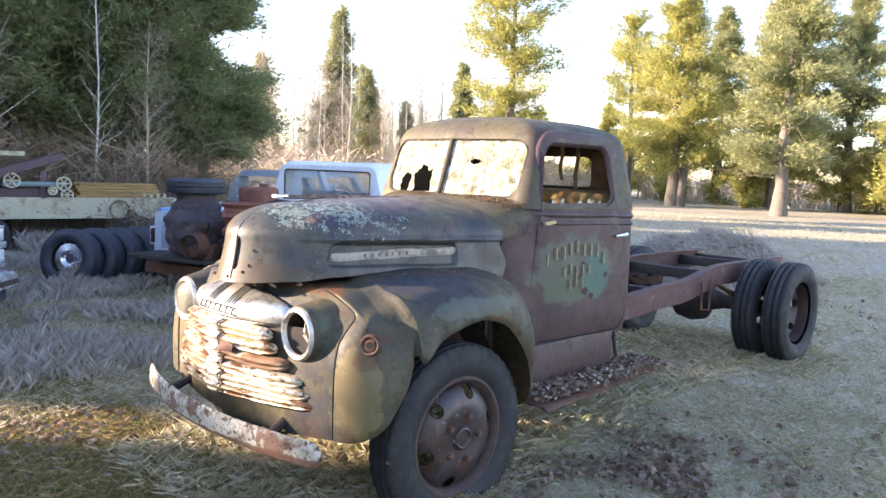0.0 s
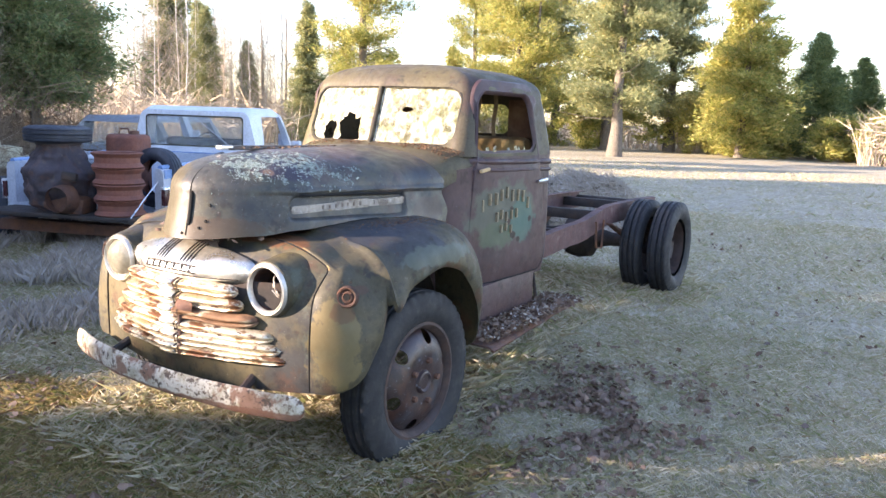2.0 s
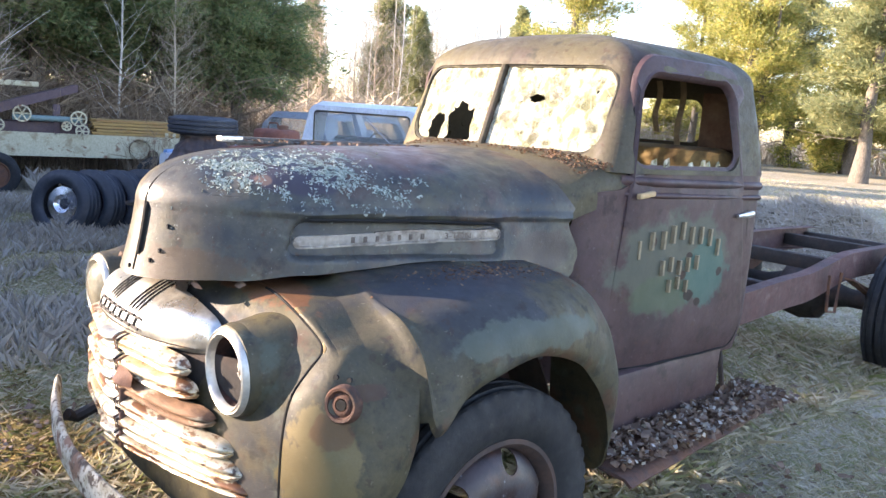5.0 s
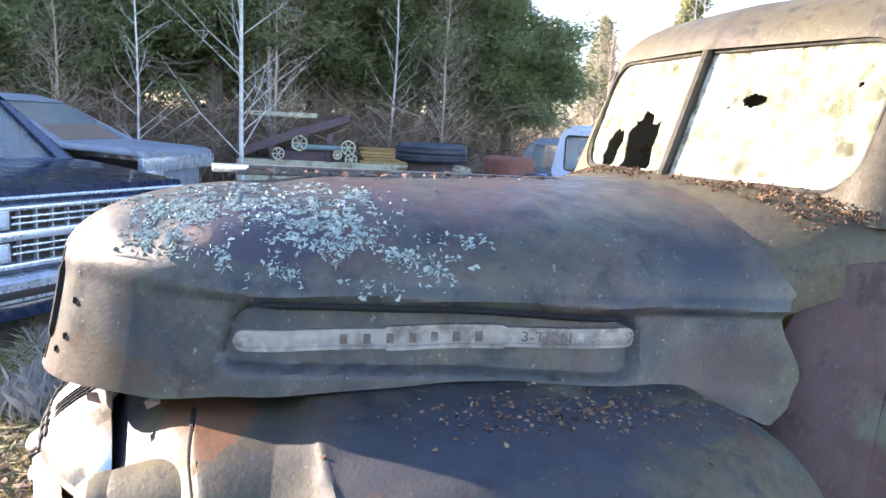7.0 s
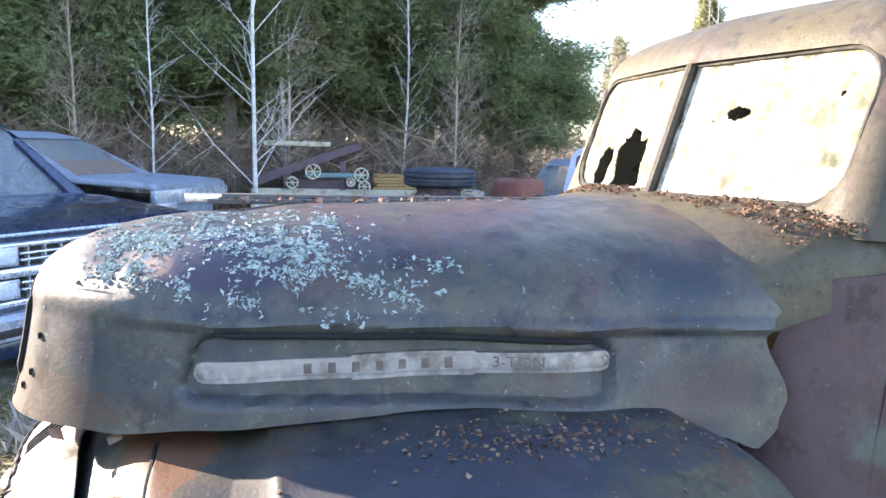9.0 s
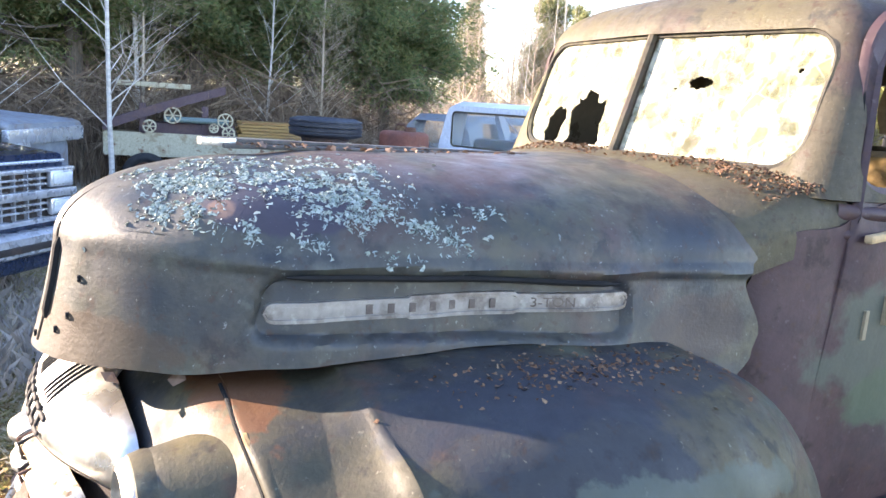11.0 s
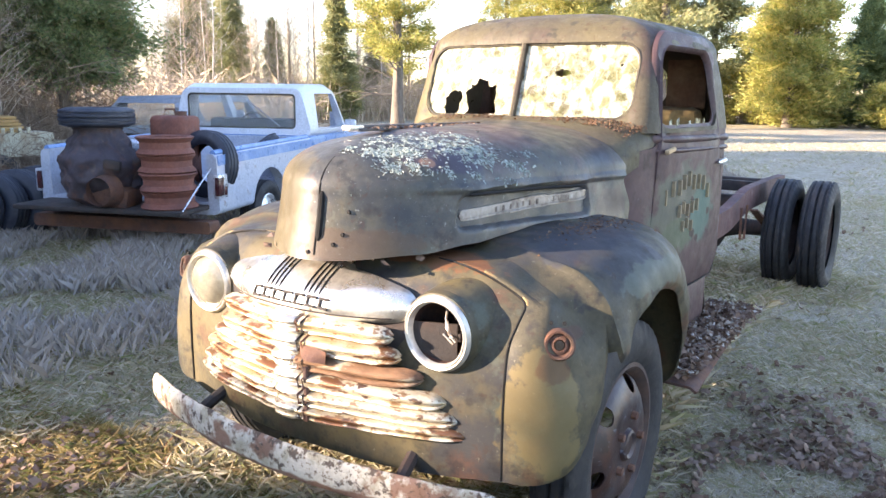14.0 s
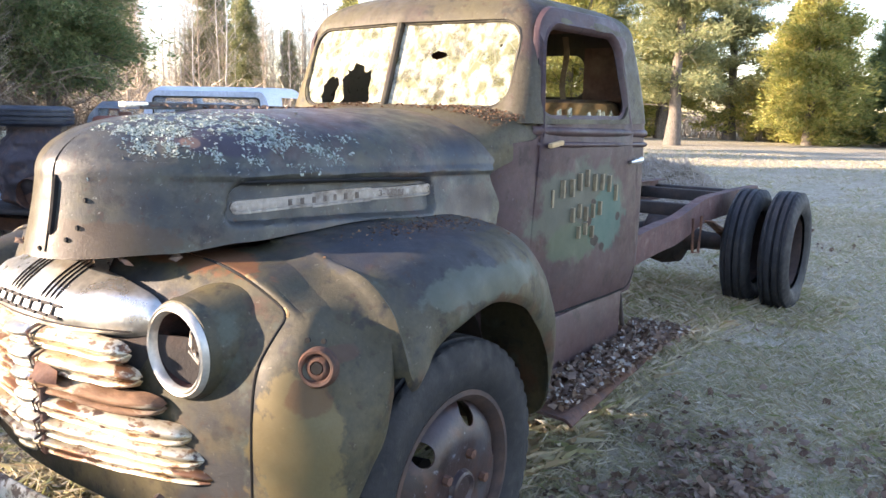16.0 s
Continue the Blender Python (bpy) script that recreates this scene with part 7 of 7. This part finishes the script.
litter("fender_litter", "", truck, 620, fender_spot, 0.0055, rng1, m_litter)
litter("nose_litter", "", truck, 420, lambda r: (float(r.normal(0.05, 0.08)), float(r.uniform(-0.74, -0.56)), 1.055 + 0.02 * float(r.uniform())), 0.018, rng1)
litter("seam_litter", "", hood, 180, lambda r: (float(r.normal(-0.005, 0.02)), float(r.uniform(-0.42, 0.40)), 1.434 + 0.006 * float(r.uniform())), 0.009, rng1)

# fallen leaves on the grass: thick by the running board, thin elsewhere
def leaf_field(rng):
    pts = []
    for k in range(2100):
        x, y = float(rng.normal(1.35, 0.36)), float(rng.normal(0.85, 0.5))
        if x > 0.75 and noise.noise((x * 2.2, y * 2.2, 9)) > -0.15:
            pts.append((x, y))
    for k in range(500):
        pts.append((float(rng.normal(0.3, 0.16)), float(rng.normal(-1.45, 0.14))))
    for k in range(1700):
        x, y = float(rng.uniform(-3.5, 5)), float(rng.uniform(-3.5, 8))
        if noise.noise((x * 1.1, y * 1.1, 5)) > -0.1:
            pts.append((x, y))
    for k in range(400):
        pts.append((float(rng.normal(-1.3, 0.35)), float(rng.normal(-1.0, 0.3))))
    return [((x, y, ground_z(x, y) + 0.012 + 0.02 * float(rng.uniform())), (0, 0, 1)) for x, y in pts]


flakes("fallen_leaves", "curled brown leaves lying on the turf", leaf_field(rng1), m_leaf, 0.023, None, 0.004, category="leaves", rng=rng1, curl=0.55, sides=5)


def blades(name, label, rng, areas, material, width, lean):
    """Single grass blades: x range, y range, count, height, patchiness."""
    vs, fs = [], []
    for x0, x1, y0, y1, n, h, patch in areas:
        xs, ys = rng.uniform(x0, x1, n), rng.uniform(y0, y1, n)
        hs, an = rng.uniform(0.45, 1.25, n) * h, rng.uniform(0, 2 * math.pi, n)
        lx, ly = rng.normal(0, lean, n), rng.normal(0, lean, n)
        for i in range(n):
            x, y = float(xs[i]), float(ys[i])
            q = noise.noise((x * 0.9, y * 0.9, 4)) + 0.5 * noise.noise((x * 3.1, y * 3.1, 7))
            if q < patch - 0.5:
                continue
            hh = float(hs[i]) * (1 + 0.5 * q)
            z = ground_z(x, y) - 0.004
            w = width * (0.6 + 0.6 * float(rng.uniform()))
            dx, dy = w * math.cos(an[i]), w * math.sin(an[i])
            ex, ey = lx[i] * hh, ly[i] * hh
            k = len(vs)
            vs += [(x - dx, y - dy, z), (x + dx, y + dy, z), (x + ex * 0.4 + dx * 0.6, y + ey * 0.4 + dy * 0.6, z + hh * 0.6), (x + ex * 1.4, y + ey * 1.4, z + hh)]
            fs += [(k, k + 1, k + 2), (k, k + 2, k + 3)]
    ob = new(name, mesh_from(name, vs, fs, material))
    return tagged(ob, label, "grass", kind="stuff")


rng2 = np.random.default_rng(41)
blades("turf_grass", "short dry tufts of autumn grass", rng2, [(0.9, 5.0, -3.6, 3.0, 130000, 0.030, -0.5), (-3.4, 0.9, -0.6, 3.0, 60000, 0.030, -0.5), (-6.5, 7.5, 3.0, 10.5, 110000, 0.036, -0.4), (-14, 12, 10, 26, 40000, 0.05, 0.2)], m_grass, 0.0014, 0.8)
blades("rank_grass", "longer brown and green grass before the truck", rng2, [(-3.4, 0.95, -3.4, -0.55, 90000, 0.040, -0.4), (0.3, 1.3, -1.2, 0.2, 7000, 0.05, 0.0)], m_rank, 0.0012, 0.75)
blades("tall_grass", "uncut grass standing under and around the truck", rng2, [(-0.9, 0.85, -1.0, 0.6, 12000, 0.055, 0.0), (0.3, 1.1, -0.9, 0.2, 4000, 0.05, 0.0), (-0.6, 0.7, 0.6, 4.6, 9000, 0.06, 0.1), (0.7, 1.3, 3.5, 4.6, 1500, 0.05, 0.1)], m_grass, 0.0011, 0.7)
blades("weed_stalks", "grey dead weeds round the parked vehicles", rng2, [(-6.8, -1.8, 0.6, 3.4, 26000, 0.15, 0.42), (-9.5, -2.2, -1.4, 1.4, 22000, 0.14, 0.42), (-11, -6.3, 1.4, 6, 7000, 0.26, 0.3), (-5.0, -3.6, 3.0, 6.5, 3500, 0.2, 0.3), (-9, -5.0, -4, -0.6, 4500, 0.2, 0.3)], m_weed, 0.0013, 0.24)
blades("green_turf", "low green and tan grass under the weeds", rng2, [(-8.5, -1.6, -1.5, 3.4, 130000, 0.05, -0.6)], m_grass, 0.0014, 0.7)


def tufts(name, label, rng, areas, material, per, width, flat=False):
    """Clumps of blades that splay from one root; flat: single straws lying on the turf. Area: x, y ranges, count, length, patchiness."""
    vs = []
    for x0, x1, y0, y1, n, h, patch in areas:
        xs, ys = rng.uniform(x0, x1, n), rng.uniform(y0, y1, n)
        keep = np.array([noise.noise((float(x) * 0.8, float(y) * 0.8, 11)) + 0.5 * noise.noise((float(x) * 2.7, float(y) * 2.7, 3)) > patch - 0.5 for x, y in zip(xs, ys)])
        xs, ys = xs[keep], ys[keep]
        zs = np.array([ground_z(float(x), float(y)) for x, y in zip(xs, ys)])
        root = np.repeat(np.stack([xs, ys, zs], 1), per, 0)
        m = len(root)
        root += rng.normal(0, 0.012, (m, 3)) * np.array([1, 1, 0])
        an = rng.uniform(0, 2 * math.pi, m)
        hh = h * rng.uniform(0.4, 1.25, m)
        up = rng.uniform(0.02, 0.18, m) if flat else rng.uniform(0.35, 1.1, m)
        lean = np.ones(m) if flat else rng.uniform(0.1, 0.9, m)
        way = np.stack([np.cos(an) * lean, np.sin(an) * lean, up], 1) * hh[:, None]
        side = np.stack([-np.sin(an), np.cos(an), np.zeros(m)], 1) * (width * rng.uniform(0.6, 1.3, m))[:, None]
        lift = np.array([0, 0, 0.012 if flat else -0.003])
        vs.append(np.stack([root - side + lift, root + side + lift, root + way + lift], 1))
    v = np.concatenate(vs).reshape(-1, 3)
    ob = new(name, mesh_from(name, v.tolist(), np.arange(len(v)).reshape(-1, 3).tolist(), material))
    return tagged(ob, label, "grass", kind="stuff")


tufts("grass_tufts", "dry splayed tufts of autumn grass", rng2, [(-3.4, 4.6, -3.4, 3.2, 7000, 0.055, 0.35), (-4.0, 6.5, 3.2, 9.5, 5000, 0.06, 0.4)], m_grass, 14, 0.0012)
tufts("green_tufts", "low green tufts of grass in the turf", rng2, [(-3.4, 4.6, -3.4, 3.2, 5200, 0.045, 0.55), (-3.5, 6.0, 3.2, 9.0, 2600, 0.05, 0.55)], m_green, 12, 0.0012)
tufts("lying_straw", "bleached straws lying on the turf", rng2, [(-3.2, 4.6, -3.4, 3.2, 30000, 0.075, 0.1), (-3.5, 6.5, 3.2, 9.0, 16000, 0.09, 0.2)], m_straw, 1, 0.0010, True)


def heap_point(u, v):
    x, y = lerp(-3.3, -0.45, u), lerp(6.9, 9.6, v)
    return (x, y, ground_z(x, y) - 0.05 + 0.80 * (math.sin(u * math.pi) * math.sin(v * math.pi)) ** 0.7 * (0.85 + 0.3 * noise.noise((u * 5, v * 5, 2)) + 0.12 * noise.noise((u * 19, v * 19, 4))))


heap = part("sod_heap", sheet(heap_point, 60, 50), m_sod)
tagged(heap, "heap of grey straw and sods behind the truck", "heap")
hay, hay_faces = [], []
for k in range(15000):
    p = Vector(heap_point(float(rng2.uniform(0.03, 0.97)), float(rng2.uniform(0.03, 0.97))))
    d = Vector(rng2.normal(0, 1, 3)) * Vector((1, 1, 0.35))
    d = d.normalized() * float(rng2.uniform(0.06, 0.16))
    n = len(hay)
    hay += [tuple(p + Vector((0, 0, 0.005))), tuple(p + Vector((0.008, 0.006, 0.016))), tuple(p + d + Vector((0, 0, abs(d.z) + 0.015)))]
    hay_faces.append((n, n + 1, n + 2))
straw = new("loose_straw", mesh_from("loose_straw", hay, hay_faces, m_weed))
tagged(straw, "loose grey straw over the heap", "straw", kind="stuff")
